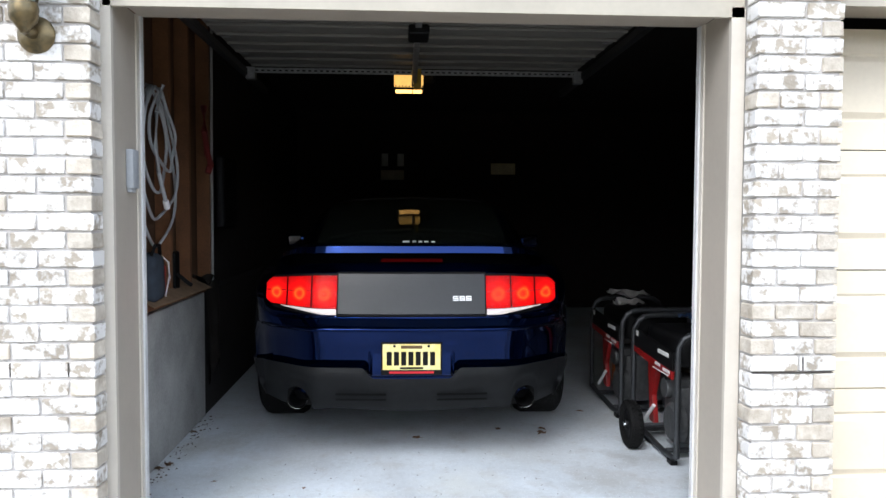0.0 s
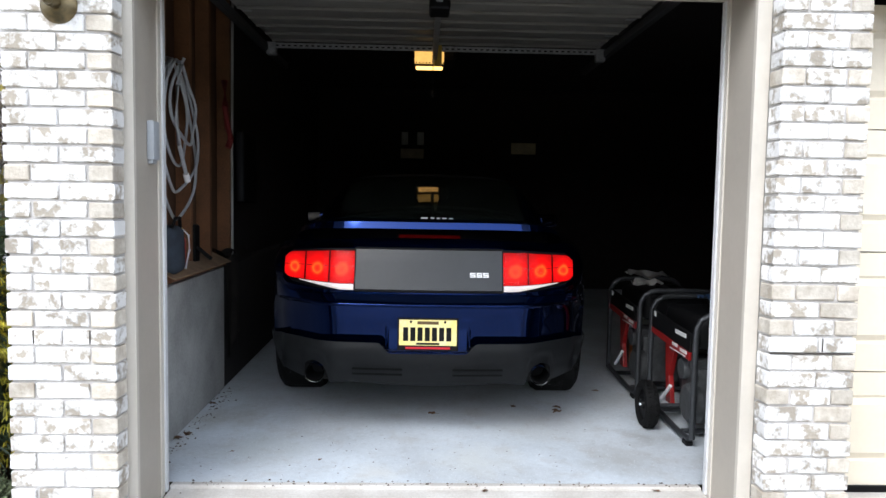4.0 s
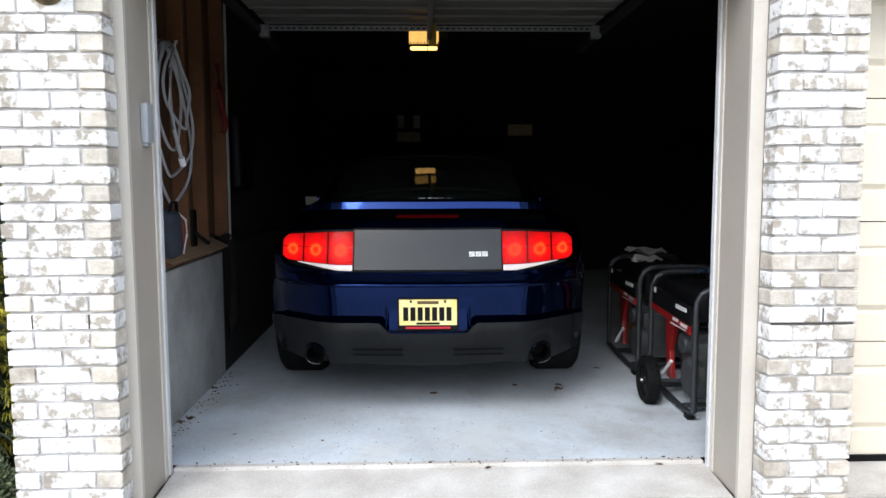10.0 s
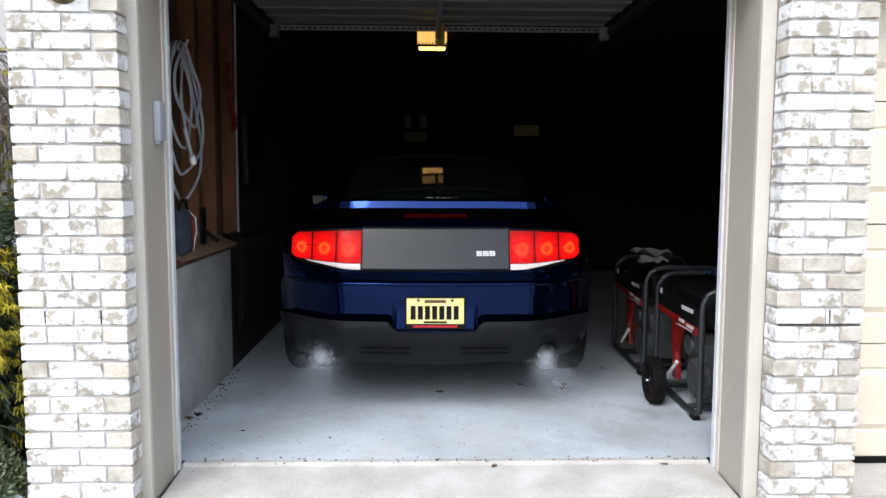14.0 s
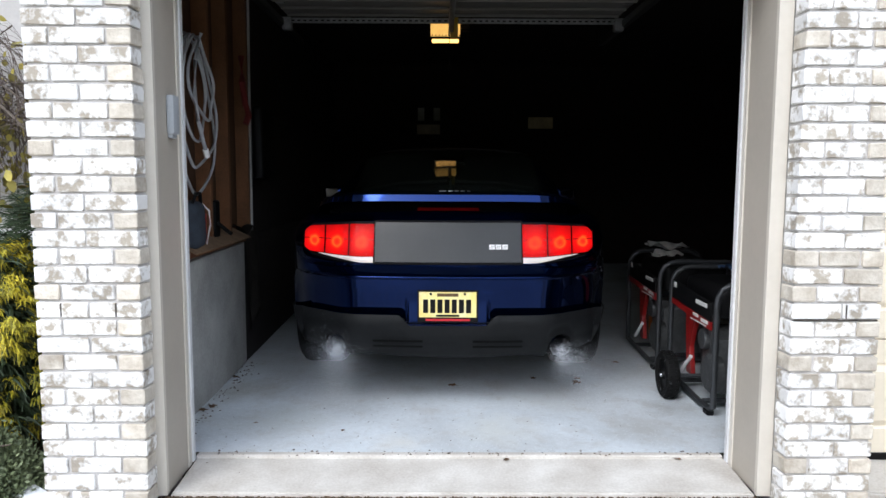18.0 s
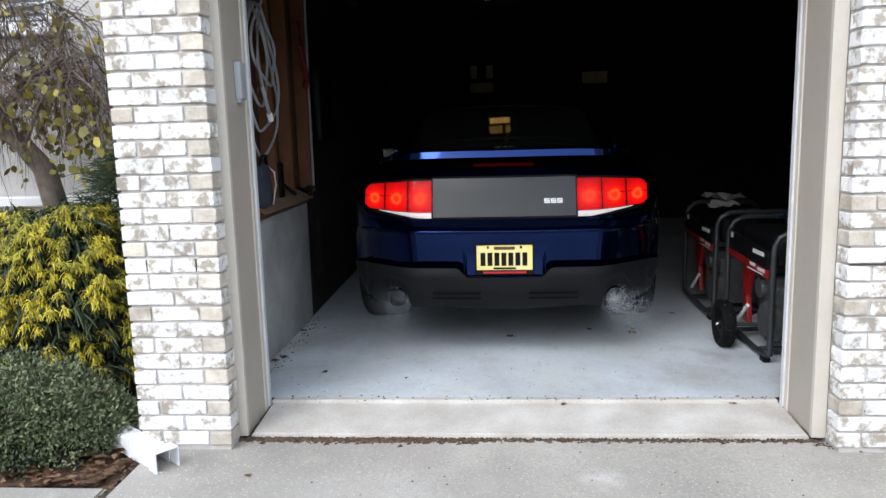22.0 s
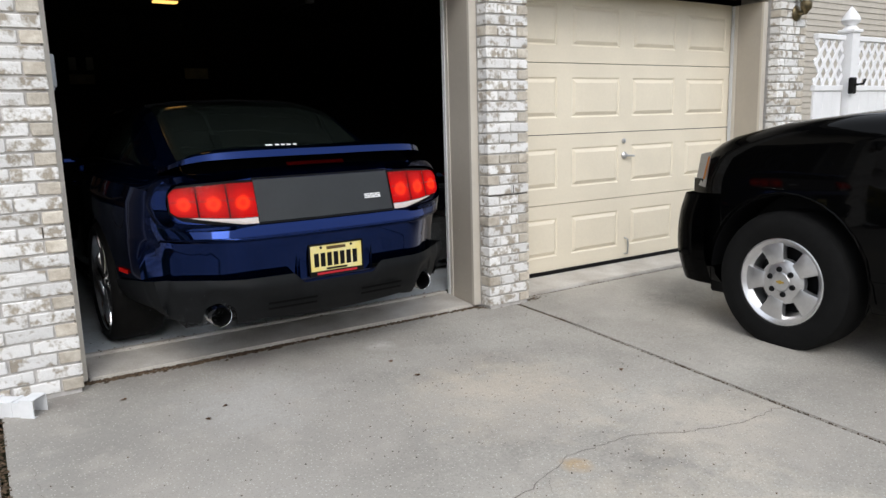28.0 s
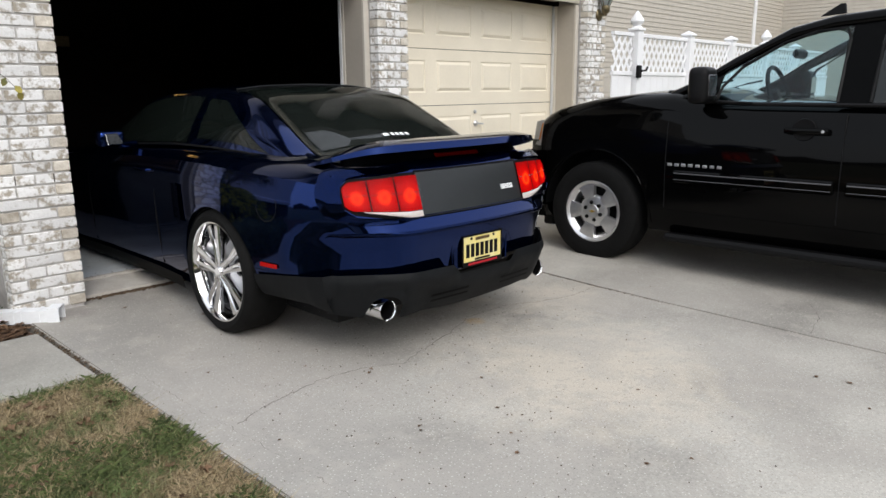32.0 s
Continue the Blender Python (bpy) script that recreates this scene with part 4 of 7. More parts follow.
def suv_cab(y, v, off=0.0):
    base = lerp([(-4.3, 1.245), (-1.0, 1.26), (-0.5, 1.32)], y)
    roof = lerp([(-4.3, 1.86), (-3.0, 1.895), (-2.0, 1.885), (-1.6, 1.855), (-1.35, 1.80), (-1.0, 1.625), (-0.55, 1.35), (-0.5, 1.33)], y)
    bw = lerp([(-4.3, 0.95), (-1.0, 0.955), (-0.5, 0.90)], y)
    rw = lerp([(-4.3, 0.72), (-1.3, 0.735), (-1.0, 0.77), (-0.5, 0.86)], y)
    s = -1 if v < 0 else 1
    v = abs(v)
    rail = max(base + 0.004, roof - 0.09)
    pts = [(0.0, (0.0, roof)), (0.35, (0.6 * rw, roof - 0.012)), (0.5, (0.92 * rw, roof - 0.045)), (0.56, (rw, rail)), (0.78, ((rw + bw) / 2 + 0.018, (rail + base) / 2)), (1.0, (bw, base))]
    k = min(1.0, max(0.0, (v - 0.45) / 0.2))
    return (s * (lerp([(a, p[0]) for a, p in pts], v) + off * k), y, lerp([(a, p[1]) for a, p in pts], v) + off * (1 - k))


def suv_wheel(parent, x, y, side):
    r, rim = 0.40, 0.243
    hub = part("wheel", lathe([(0.0, 0.006), (0.05, 0.004), (0.062, -0.01), (0.064, -0.04), (0.0, -0.04)], 24), M_ALU, parent, smooth=True)
    tyre = [(rim - 0.004, -0.01), (rim + 0.015, 0.014), (rim + 0.06, 0.024), (r - 0.05, 0.020), (r - 0.015, 0.004), (r, -0.03), (r, -0.22), (r - 0.03, -0.255), (rim, -0.25)]
    part("tyre", lathe(tyre, 56), M_RUBBER, hub, "black all-terrain tyre", smooth=True)
    part("rim", lathe([(rim - 0.045, -0.2), (rim - 0.04, -0.03), (rim - 0.02, -0.008), (rim, 0.006), (rim + 0.008, 0.004), (rim + 0.006, -0.02), (rim, -0.2)], 56, close=True), M_ALU, hub, "silver alloy rim", smooth=True)
    part("wheel_back", lathe([(0.0, -0.10), (0.19, -0.10), (0.19, -0.13), (0.0, -0.13)], 32), M_BLACK, hub, smooth=True)
    part("wheel_face", lathe([(0.0, -0.002), (0.055, -0.004), (0.10, -0.010), (0.128, -0.020), (0.130, -0.05), (0.0, -0.05)], 40), M_ALU, hub, smooth=True)
    for k in range(5):
        a = 2 * math.pi * k / 5 + 0.35
        sb = prism([(-0.046, 0.105), (0.046, 0.105), (0.050, 0.135), (0.078, rim - 0.022), (0.05, rim - 0.008), (-0.05, rim - 0.008), (-0.078, rim - 0.022), (-0.050, 0.135)], 'x', -0.05, -0.010, 0.006)
        bmesh.ops.transform(sb, matrix=Matrix.Rotation(a, 4, 'X'), verts=sb.verts)
        part("spoke", sb, M_ALU, hub, smooth=True)
    for k in range(6):
        nb = lathe([(0.0, 0.006), (0.014, 0.005), (0.017, -0.004), (0.017, -0.02)], 8)
        bmesh.ops.transform(nb, matrix=Matrix.Rotation(math.pi / 3 * k + 0.2, 4, 'X') @ Matrix.Translation((0.0, 0, 0.072)), verts=nb.verts)
        part("lug_nut", nb, M_BLACK, hub, smooth=True)
    part("wheel_emblem", prism([(-0.022, -0.005), (-0.007, -0.005), (-0.007, -0.010), (0.007, -0.010), (0.007, -0.005), (0.022, -0.005), (0.022, 0.005), (0.007, 0.005), (0.007, 0.010), (-0.007, 0.010), (-0.007, 0.005), (-0.022, 0.005)], 'x', 0.004, 0.010), mat("gold_emblem", (0.55, 0.38, 0.08), 0.35, metal=0.6, var=0) if "gold_emblem" not in bpy.data.materials else bpy.data.materials["gold_emblem"], hub)
    hub.matrix_basis = pose(x, y, r, 0, 0, 0 if side > 0 else 180)
    return hub


M_GREYIN = mat("grey_cabin_trim", (0.10, 0.10, 0.105), 0.8, var=0.1)


M_STRIP = mat("grey_moulding_strip", (0.14, 0.14, 0.15), 0.35, metal=0.5, var=0)


def make_suv():
    car = thing("sport_utility_vehicle", "parked black full-size sport utility vehicle with silver alloy wheels", "car", pose(3.155, -1.93, drive_z(-3.0) - 0.005, 0, 0, 0))
    b = bmesh.new()
    ys = [-4.2, -3.4, -2.6, -1.9, -1.3, -1.0, -0.8, -0.62, -0.45, -0.3, -0.1, 0.1, 0.25, 0.4, 0.5, 0.58, 0.64, 0.68]
    rings = [[b.verts.new(p) for p in suv_ring(y)] for y in ys]
    m = len(rings[0])
    for r0, r1 in zip(rings, rings[1:]):
        for k in range(m):
            b.faces.new((r0[k], r0[(k + 1) % m], r1[(k + 1) % m], r1[k]))
    b.faces.new(rings[0])
    b.faces.new(list(reversed(rings[-1])))
    body = part("body", b, M_SUVP, None, smooth=True)
    arches = []
    for y in (0.0, -3.3):
        for s in (-1, 1):
            c = lathe([(0.0, s * 0.66), (0.475, s * 0.66), (0.475, s * 1.3), (0.0, s * 1.3)], 44)
            bmesh.ops.translate(c, verts=c.verts, vec=(0, y, 0.42))
            arches.append(c)
    cut(body, arches)
    for p in body.data.polygons:
        p.use_smooth = True
    body.data.set_sharp_from_angle(angle=radians(32))
    body.parent = car
    for y in (0.0, -3.3):
        for s in (-1, 1):
            ab = lathe([(0.474, s * 0.67), (0.474, s * 0.965)], 36, arc=math.pi)
            bmesh.ops.translate(ab, verts=ab.verts, vec=(0, y, 0.42))
            part("wheel_well", thicken(ab, 0.004), M_BLACK, car, smooth=True)
            ib = lathe([(0.0, s * 0.68), (0.474, s * 0.68)], 36, arc=math.pi)
            bmesh.ops.translate(ib, verts=ib.verts, vec=(0, y, 0.42))
            part("wheel_well", thicken(ib, 0.004), M_BLACK, car)
            lip = [(s * (lerp(SUV_W, y + 0.485 * math.cos(a)) * (0.985 if math.sin(a) < 0.3 else 0.998) + 0.004), y + 0.485 * math.cos(a), 0.42 + 0.485 * math.sin(a)) for a in [math.pi * (i / 24 * 1.16 - 0.08) for i in range(25)]]
            part("arch_lip", tube(lip, 0.004, 8), M_SUVP, car, smooth=True)
            suv_wheel(car, s * 0.985, y, s)
    # cabin in pieces: roof, pillars, glass
    part("roof", thicken(grid(lambda u, v: suv_cab(-4.2 + 2.85 * u, -0.56 + 1.12 * v), 16, 16), 0.02), M_SUVP, car, smooth=True)
    for s in (-1, 1):
        def strip(pts, r):
            return part("pillar", tube(pts, r, 10), M_SUVP, car, smooth=True)
        # front pillar and roof rail
        strip([suv_cab(y, s * 0.545) for y in (-0.56, -0.8, -1.0, -1.2, -1.35, -1.6, -2.0, -3.0, -4.2)], [0.028, 0.034, 0.036, 0.038, 0.042, 0.044, 0.046, 0.046, 0.046])
        for y0, y1 in ((-1.90, -1.72), (-3.25, -3.1)):
            part("pillar", thicken(grid(lambda u, v: suv_cab(y0 + (y1 - y0) * u, s * (0.56 + 0.44 * v), 0.004), 3, 10), 0.03), M_SUVP, car, smooth=True)
        part("belt_trim", tube([suv_cab(y, s * 1.0, 0.006) for y in (-0.85, -1.2, -1.8, -2.4, -3.2, -4.2)], 0.014, 8), M_BLACK, car, smooth=True)
        part("sail_panel", thicken(grid(lambda u, v: suv_cab(-0.58 - 0.36 * u, s * (0.58 + 0.40 * v), 0.0), 8, 6), 0.02), M_SUVP, car, smooth=True)
        part("door_window", thicken(cab_glass(s, -1.72, -0.94, 0.0), 0.004), M_CLEAR, car, "clear front door window", smooth=True)
        part("door_window", thicken(cab_glass(s, -3.1, -1.90, 0.0), 0.004), M_GLASS, car, "dark rear door window", smooth=True)
        part("cargo_window", thicken(cab_glass(s, -4.2, -3.25, 0.0), 0.004), M_GLASS, car, smooth=True)
        frame_pts = [suv_cab(-0.94, s * 0.985, 0.008), suv_cab(-0.96, s * 0.8, 0.008), suv_cab(-1.06, s * 0.64, 0.008), suv_cab(-1.3, s * 0.59, 0.008), suv_cab(-1.5, s * 0.58, 0.008), suv_cab(-1.68, s * 0.59, 0.008), suv_cab(-1.715, s * 0.65, 0.008), suv_cab(-1.72, s * 0.985, 0.008)]
        part("window_frame", tube(frame_pts, 0.011, 6), M_BLACK, car, smooth=True)
        frame_pts = [suv_cab(-1.905, s * 0.985, 0.008), suv_cab(-1.91, s * 0.7, 0.008), suv_cab(-1.96, s * 0.59, 0.008), suv_cab(-2.3, s * 0.575, 0.008), suv_cab(-3.05, s * 0.58, 0.008), suv_cab(-3.1, s * 0.985, 0.008)]
        part("window_frame", tube(frame_pts, 0.011, 6), M_BLACK, car, smooth=True)
        # mirror
        mb = box(-0.10, 0.10, -0.06, 0.08, -0.125, 0.125, 0.05, seg=3)
        bmesh.ops.translate(mb, verts=mb.verts, vec=(s * 1.08, -0.90, 1.385))
        mir = part("door_mirror", mb, M_BLACK, car, "black folding door mirror", smooth=True)
        part("mirror_arm", box(min(s * 0.9, s * 1.02), max(s * 0.9, s * 1.02), -0.95, -0.85, 1.26, 1.32, 0.015), M_BLACK, mir)
        gl = box(-0.066, 0.066, -0.004, 0.0, -0.07, 0.07, 0.001)
        bmesh.ops.translate(gl, verts=gl.verts, vec=(s * 1.08, -0.962, 1.385))
        part("mirror_glass", gl, M_CHROME, mir)
        # doors: seams, handle, moulding
        for y in (-0.61, -1.79, -3.12):
            part("door_seam", tube([(s * (lerp(SUV_W, y) * q + 0.0005), y, z) for q, z in ((0.985, 0.5), (0.995, 0.66), (1.0, 0.80), (0.995, 0.95), (0.985, 1.10), (0.968, 1.20))], 0.0045, 5), M_BLACK, car)
        for y0, y1 in ((-0.68, -1.76), (-1.83, -3.0)):
            part("body_moulding", box(min(s * 0.992, s * 1.018), max(s * 0.992, s * 1.018), y1, y0, 0.690, 0.780, 0.01), M_SUVP, car)
            part("moulding_strip", box(min(s * 1.012, s * 1.0215), max(s * 1.012, s * 1.0215), y1 + 0.01, y0 - 0.01, 0.756, 0.764, 0.001), M_STRIP, car, "thin grey moulding strip")
            part("moulding_strip", box(min(s * 1.012, s * 1.0205), max(s * 1.012, s * 1.0205), y1 + 0.01, y0 - 0.01, 0.712, 0.716, 0.001), M_STRIP, car, "thin grey moulding strip")
        for y in (-1.57, -2.78):
            part("door_handle", box(min(s * 0.99, s * 1.035), max(s * 0.99, s * 1.035), y - 0.135, y + 0.135, 1.072, 1.112, 0.014, seg=2), M_SUVP, car, smooth=True)
            cb = lathe([(0.0, s * 0.985), (0.068, s * 0.9965), (0.074, s * 0.985)], 24)
            bmesh.ops.translate(cb, verts=cb.verts, vec=(0, y + 0.02, 1.10))
            part("handle_cup", cb, M_BLACK, car, smooth=True)
        nb = lathe([(0.0, s * 1.037), (0.010, s * 1.037), (0.011, s * 1.03)], 12)
        bmesh.ops.translate(nb, verts=nb.verts, vec=(0, -1.675, 1.092))
        part("lock_cylinder", nb, M_ALU, car)
        part("running_board", box(min(s * 0.86, s * 1.0), max(s * 0.86, s * 1.0), -2.75, -0.62, 0.24, 0.30, 0.02), M_BLACK, car)
        # lamps
        hb = thicken(grid(lambda u, v: (s * (lerp(SUV_W, 0.56 + 0.12 * u) + 0.004), 0.545 + 0.12 * u - 0.035 * v, 0.90 + 0.01 * u + (0.22 - 0.03 * u) * v), 8, 6), 0.012)
        lamp = part("headlamp", hb, mat("headlamp_lens", (0.42, 0.40, 0.37), 0.1, var=0, coat=1) if s < 0 else bpy.data.materials["headlamp_lens"], car, "clear headlamp with amber edge", smooth=True)
        ab = thicken(grid(lambda u, v: (s * (lerp(SUV_W, 0.56 + 0.05 * u) + 0.012), 0.548 + 0.03 * u - 0.035 * v, 0.95 + 0.14 * v), 3, 4), 0.006)
        part("turn_lens", ab, mat("amber_lens", (0.65, 0.20, 0.02), 0.2, var=0) if s < 0 else bpy.data.materials["amber_lens"], lamp, smooth=True)
    # raised characters stand as plain bars
    for s in (-1,):
        for i in range(8):
            y = -0.632 - i * 0.053
            part("letter_bar", box(s * 1.006, s * 0.995, y - 0.032, y, 0.810, 0.830, 0.002), M_ALU, car)
    # front bumper, grille, screen
    nose = [(0.0, (1.0, 0.45)), (0.10, (0.998, 0.56)), (0.17, (0.975, 0.65)), (0.24, (0.92, 0.72)), (0.33, (0.80, 0.775)), (0.42, (0.60, 0.81)), (0.5, (0.0, 0.84))]

    def bumper(u, v):
        a = u if u < 0.5 else 1 - u
        x, y = (lerp([(q, p[k]) for q, p in nose], a) for k in (0, 1))
        z = 0.31 + (0.56 - 0.06 * a) * v
        bulge = 0.010 + 0.024 * math.sin(math.pi * v) - 0.06 * max(0.0, 0.3 - v) - 0.05 * max(0.0, v - 0.8)
        return ((-x - bulge * (1 - a)) * (1 if u < 0.5 else -1), y + bulge, z)
    part("front_bumper", thicken(grid(bumper, 60, 12), 0.03), M_SUVP, car, "rounded black front bumper", smooth=True)
    for s in (-1, 1):
        part("tow_hook", box(min(s * 0.55, s * 0.62), max(s * 0.55, s * 0.62), 0.62, 0.74, 0.16, 0.25, 0.015), M_BLACK, car)
    part("grille", box(-0.62, 0.62, 0.62, 0.72, 0.72, 1.05, 0.02), M_BLACK, car)
    for z in (0.80, 0.94):
        part("grille_bar", box(-0.60, 0.60, 0.715, 0.73, z, z + 0.05, 0.006), M_CHROME, car)
    part("windshield", thicken(grid(lambda u, v: suv_cab(-1.36 + 0.80 * u, -0.5 + v), 14, 14), 0.004), M_CLEAR, car, "clear sloping windshield", smooth=True)
    part("cowl", box(-0.80, 0.80, -0.58, -0.50, 1.315, 1.352, 0.01), M_BLACK, car)
    for x in (-0.35, 0.3):
        part("wiper", tube([(x, -0.55, 1.365), (x + 0.2, -0.60, 1.40), (x + 0.42, -0.64, 1.425)], 0.008, 6), M_BLACK, car)
    part("tailgate", thicken(grid(lambda u, v: suv_cab(-4.22, -1 + 2 * v, 0.0)[:1] + (-4.22, 1.17 + (suv_cab(-4.22, -1 + 2 * v)[2] - 1.17) * u), 4, 20), 0.02), M_SUVP, car)
    part("antenna", prism([(-1.62, 1.84), (-1.46, 1.83), (-1.58, 1.905), (-1.61, 1.905)], 'x', -0.6, -0.57, 0.006), M_BLACK, car, "black roof antenna fin")
    for s in (-1, 1):
        part("roof_rack", tube([(s * 0.62, -2.35, 1.89), (s * 0.62, -2.5, 1.93), (s * 0.62, -4.0, 1.93), (s * 0.62, -4.1, 1.88)], 0.018, 8), M_BLACK, car, smooth=True)
    # cabin inside
    part("dashboard", prism([(-0.62, 1.12), (-1.05, 1.08), (-1.05, 1.27), (-0.9, 1.325), (-0.62, 1.32)], 'x', -0.82, 0.82, 0.02), M_BLACK, car)
    wheel_pts = [(-0.42 + 0.19 * math.cos(a), -1.18 + 0.06 * math.sin(a), 1.33 + 0.18 * math.sin(a)) for a in [2 * math.pi * i / 28 for i in range(28)]]
    part("steering_wheel", tube(wheel_pts, 0.016, 8, closed=True), M_BLACK, car, smooth=True)
    part("steering_column", tube([(-0.42, -1.18, 1.33), (-0.42, -0.9, 1.22)], 0.04, 10), M_BLACK, car)
    for x in (-0.42, 0.42):
        part("seat_back", box(x - 0.24, x + 0.24, -2.02, -1.86, 0.7, 1.45, 0.06, seg=3), M_GREYIN, car, smooth=True)
        hr = box(x - 0.12, x + 0.12, -1.98, -1.86, 1.47, 1.66, 0.04, seg=3)
        part("headrest", hr, M_GREYIN, car, smooth=True)
    part("cabin_floor", box(-0.85, 0.85, -4.0, -0.7, 0.62, 0.70), M_BLACK, car)
    part("cabin_divider", box(-0.82, 0.82, -3.3, -3.26, 0.7, 1.75), M_BLACK, car)
    part("rear_view_mirror", box(-0.13, 0.13, -1.19, -1.15, 1.58, 1.65, 0.02), M_BLACK, car)
    return car


def cab_glass(s, y0, y1, off):
    def f(u, v):
        y = y0 + (y1 - y0) * u
        return suv_cab(y, s * (0.575 + 0.415 * v), off)
    return grid(f, 12, 8)


suv = make_suv()


# ---- closed garage door ----
def make_door():
    door = thing("garage_door", "closed cream sectional garage door with raised panels", "garage door")
    z0, hgt, x0, x1 = 0.010, 0.544, 1.66, 4.365
    for k in range(4):
        a, c = z0 + k * hgt, z0 + (k + 1) * hgt - 0.006
        sec = part("door_section", box(x0, x1, 0.048, 0.085, a, c, 0.004), M_DOOR, door)
        n = 4
        pitch = (x1 - x0) / n
        za, zc = a + 0.125, c - 0.105
        part("door_rail", box(x0, x1, 0.040, 0.048, a, za), M_DOOR, sec)
        part("door_rail", box(x0, x1, 0.040, 0.048, zc, c), M_DOOR, sec)
        for i in range(n + 1):
            xa, xc = max(x0, x0 + i * pitch - 0.075), min(x1, x0 + i * pitch + 0.075)
            part("door_stile", box(xa, xc, 0.040, 0.048, za, zc), M_DOOR, sec)
        for i in range(n):
            pa, pc = x0 + i * pitch + 0.075, x0 + (i + 1) * pitch - 0.075
            b = bmesh.new()
            loops = []
            for d, y in ((0.0, 0.040), (0.010, 0.0472), (0.016, 0.0472), (0.042, 0.0335)):
                loops.append([b.verts.new(p) for p in ((pa + d, y, za + d), (pc - d, y, za + d), (pc - d, y, zc - d), (pa + d, y, zc - d))])
            for l0, l1 in zip(loops, loops[1:]):
                for j in range(4):
                    b.faces.new((l0[j], l0[(j + 1) % 4], l1[(j + 1) % 4], l1[j]))
            b.faces.new(loops[-1])
            part("raised_panel", b, M_DOOR, sec)
    part("bottom_seal", box(x0, x1, 0.026, 0.039, -0.006, 0.026, 0.003), M_BLACK, door, "black rubber bottom seal")
    lock = part("lock_plate", lathe([(0.0, 0.022), (0.016, 0.024), (0.02, 0.032), (0.02, 0.04)], 16, 'y'), M_ALU, door)
    lock.location = (2.99, 0.0, 1.02)
    hb = lathe([(0.0, 0.004), (0.014, 0.006), (0.022, 0.024), (0.03, 0.03), (0.03, 0.04)], 16, 'y')
    bmesh.ops.translate(hb, verts=hb.verts, vec=(3.0, 0, 0.90))
    han = part("door_handle", hb, M_ALU, door, "grey turn handle", smooth=True)
    part("handle_lever", tube([(2.985, 0.012, 0.90), (3.06, 0.002, 0.895), (3.085, 0.004, 0.893)], 0.009, 8), M_ALU, han, smooth=True)
    part("pull_handle", tube([(3.02, 0.035, 0.20), (3.02, 0.0, 0.19), (3.02, -0.005, 0.13), (3.02, 0.0, 0.07), (3.02, 0.035, 0.06)], 0.008, 8), M_ALU, door, "small grey pull handle", smooth=True)
    return door


make_door()


# ---- wall lanterns and the keypad ----
def make_lantern(x, z, m=None):
    lamp = thing("wall_lantern", "weathered brass outdoor lantern with six clear panes", "lantern", m)
    brass = bpy.data.materials.get("tarnished_brass") or mat("tarnished_brass", (0.24, 0.18, 0.09), 0.4, metal=0.8, var=0.4, scale=20, second=(0.10, 0.09, 0.06))
    glass = bpy.data.materials.get("lantern_glass") or mat("lantern_glass", (0.50, 0.55, 0.55), 0.15, var=0.15, scale=12)
    part("backplate", lathe([(0.0, -0.03), (0.03, -0.028), (0.052, -0.016), (0.066, -0.006), (0.068, 0.0)], 28, 'y'), brass, lamp, smooth=True)
    part("arm", tube([(0, -0.02, 0.0), (0, -0.06, 0.0), (0, -0.085, 0.02), (0, -0.085, 0.06)], 0.022, 12), brass, lamp, smooth=True)
    part("base_cup", lathe([(0.0, -0.05), (0.012, -0.045), (0.02, -0.03), (0.045, 0.0), (0.05, 0.04), (0.045, 0.062), (0.0, 0.062)], 20, 'z'), brass, lamp, smooth=True).location = (0, -0.085, 0.03)
    for k in range(6):
        a0, a1 = 2 * math.pi * k / 6, 2 * math.pi * (k + 1) / 6
        prof = [(0.044, 0.095), (0.072, 0.16), (0.085, 0.23), (0.078, 0.30)]
        pb = grid(lambda u, v: ((lerp([(i / 3, p[0]) for i, p in enumerate(prof)], v)) * (math.cos(a0) + (math.cos(a1) - math.cos(a0)) * u), -0.085 + lerp([(i / 3, p[0]) for i, p in enumerate(prof)], v) * (math.sin(a0) + (math.sin(a1) - math.sin(a0)) * u), lerp([(i / 3, p[1]) for i, p in enumerate(prof)], v)), 2, 6)
        part("glass_pane", thicken(pb, 0.003), glass, lamp, "clear glass pane")
        part("rib", tube([(r * math.cos(a0), -0.085 + r * math.sin(a0), h) for r, h in prof], 0.005, 6), brass, lamp, smooth=True)
    part("cap", lathe([(0.088, 0.30), (0.084, 0.315), (0.05, 0.35), (0.02, 0.375), (0.012, 0.40), (0.016, 0.41), (0.0, 0.425)], 24, 'z'), brass, lamp, smooth=True).location = (0, -0.085, 0)
    return lamp


lantern = make_lantern(0, 0, pose(-1.428, -0.402, 1.985))
copy_thing(lantern, pose(4.66, -0.402, 2.07))

keypad = thing("door_keypad", "grey plastic garage door keypad on the jamb", "keypad")
kb = box(-1.2115, -1.180, -0.155, -0.085, 1.44, 1.60, 0.010, seg=2)
part("cover", kb, mat("grey_plastic", (0.36, 0.38, 0.40), 0.5, var=0.08), keypad, smooth=True)
part("base", box(-1.2118, -1.190, -0.145, -0.095, 1.425, 1.445, 0.004), bpy.data.materials["grey_plastic"], keypad)


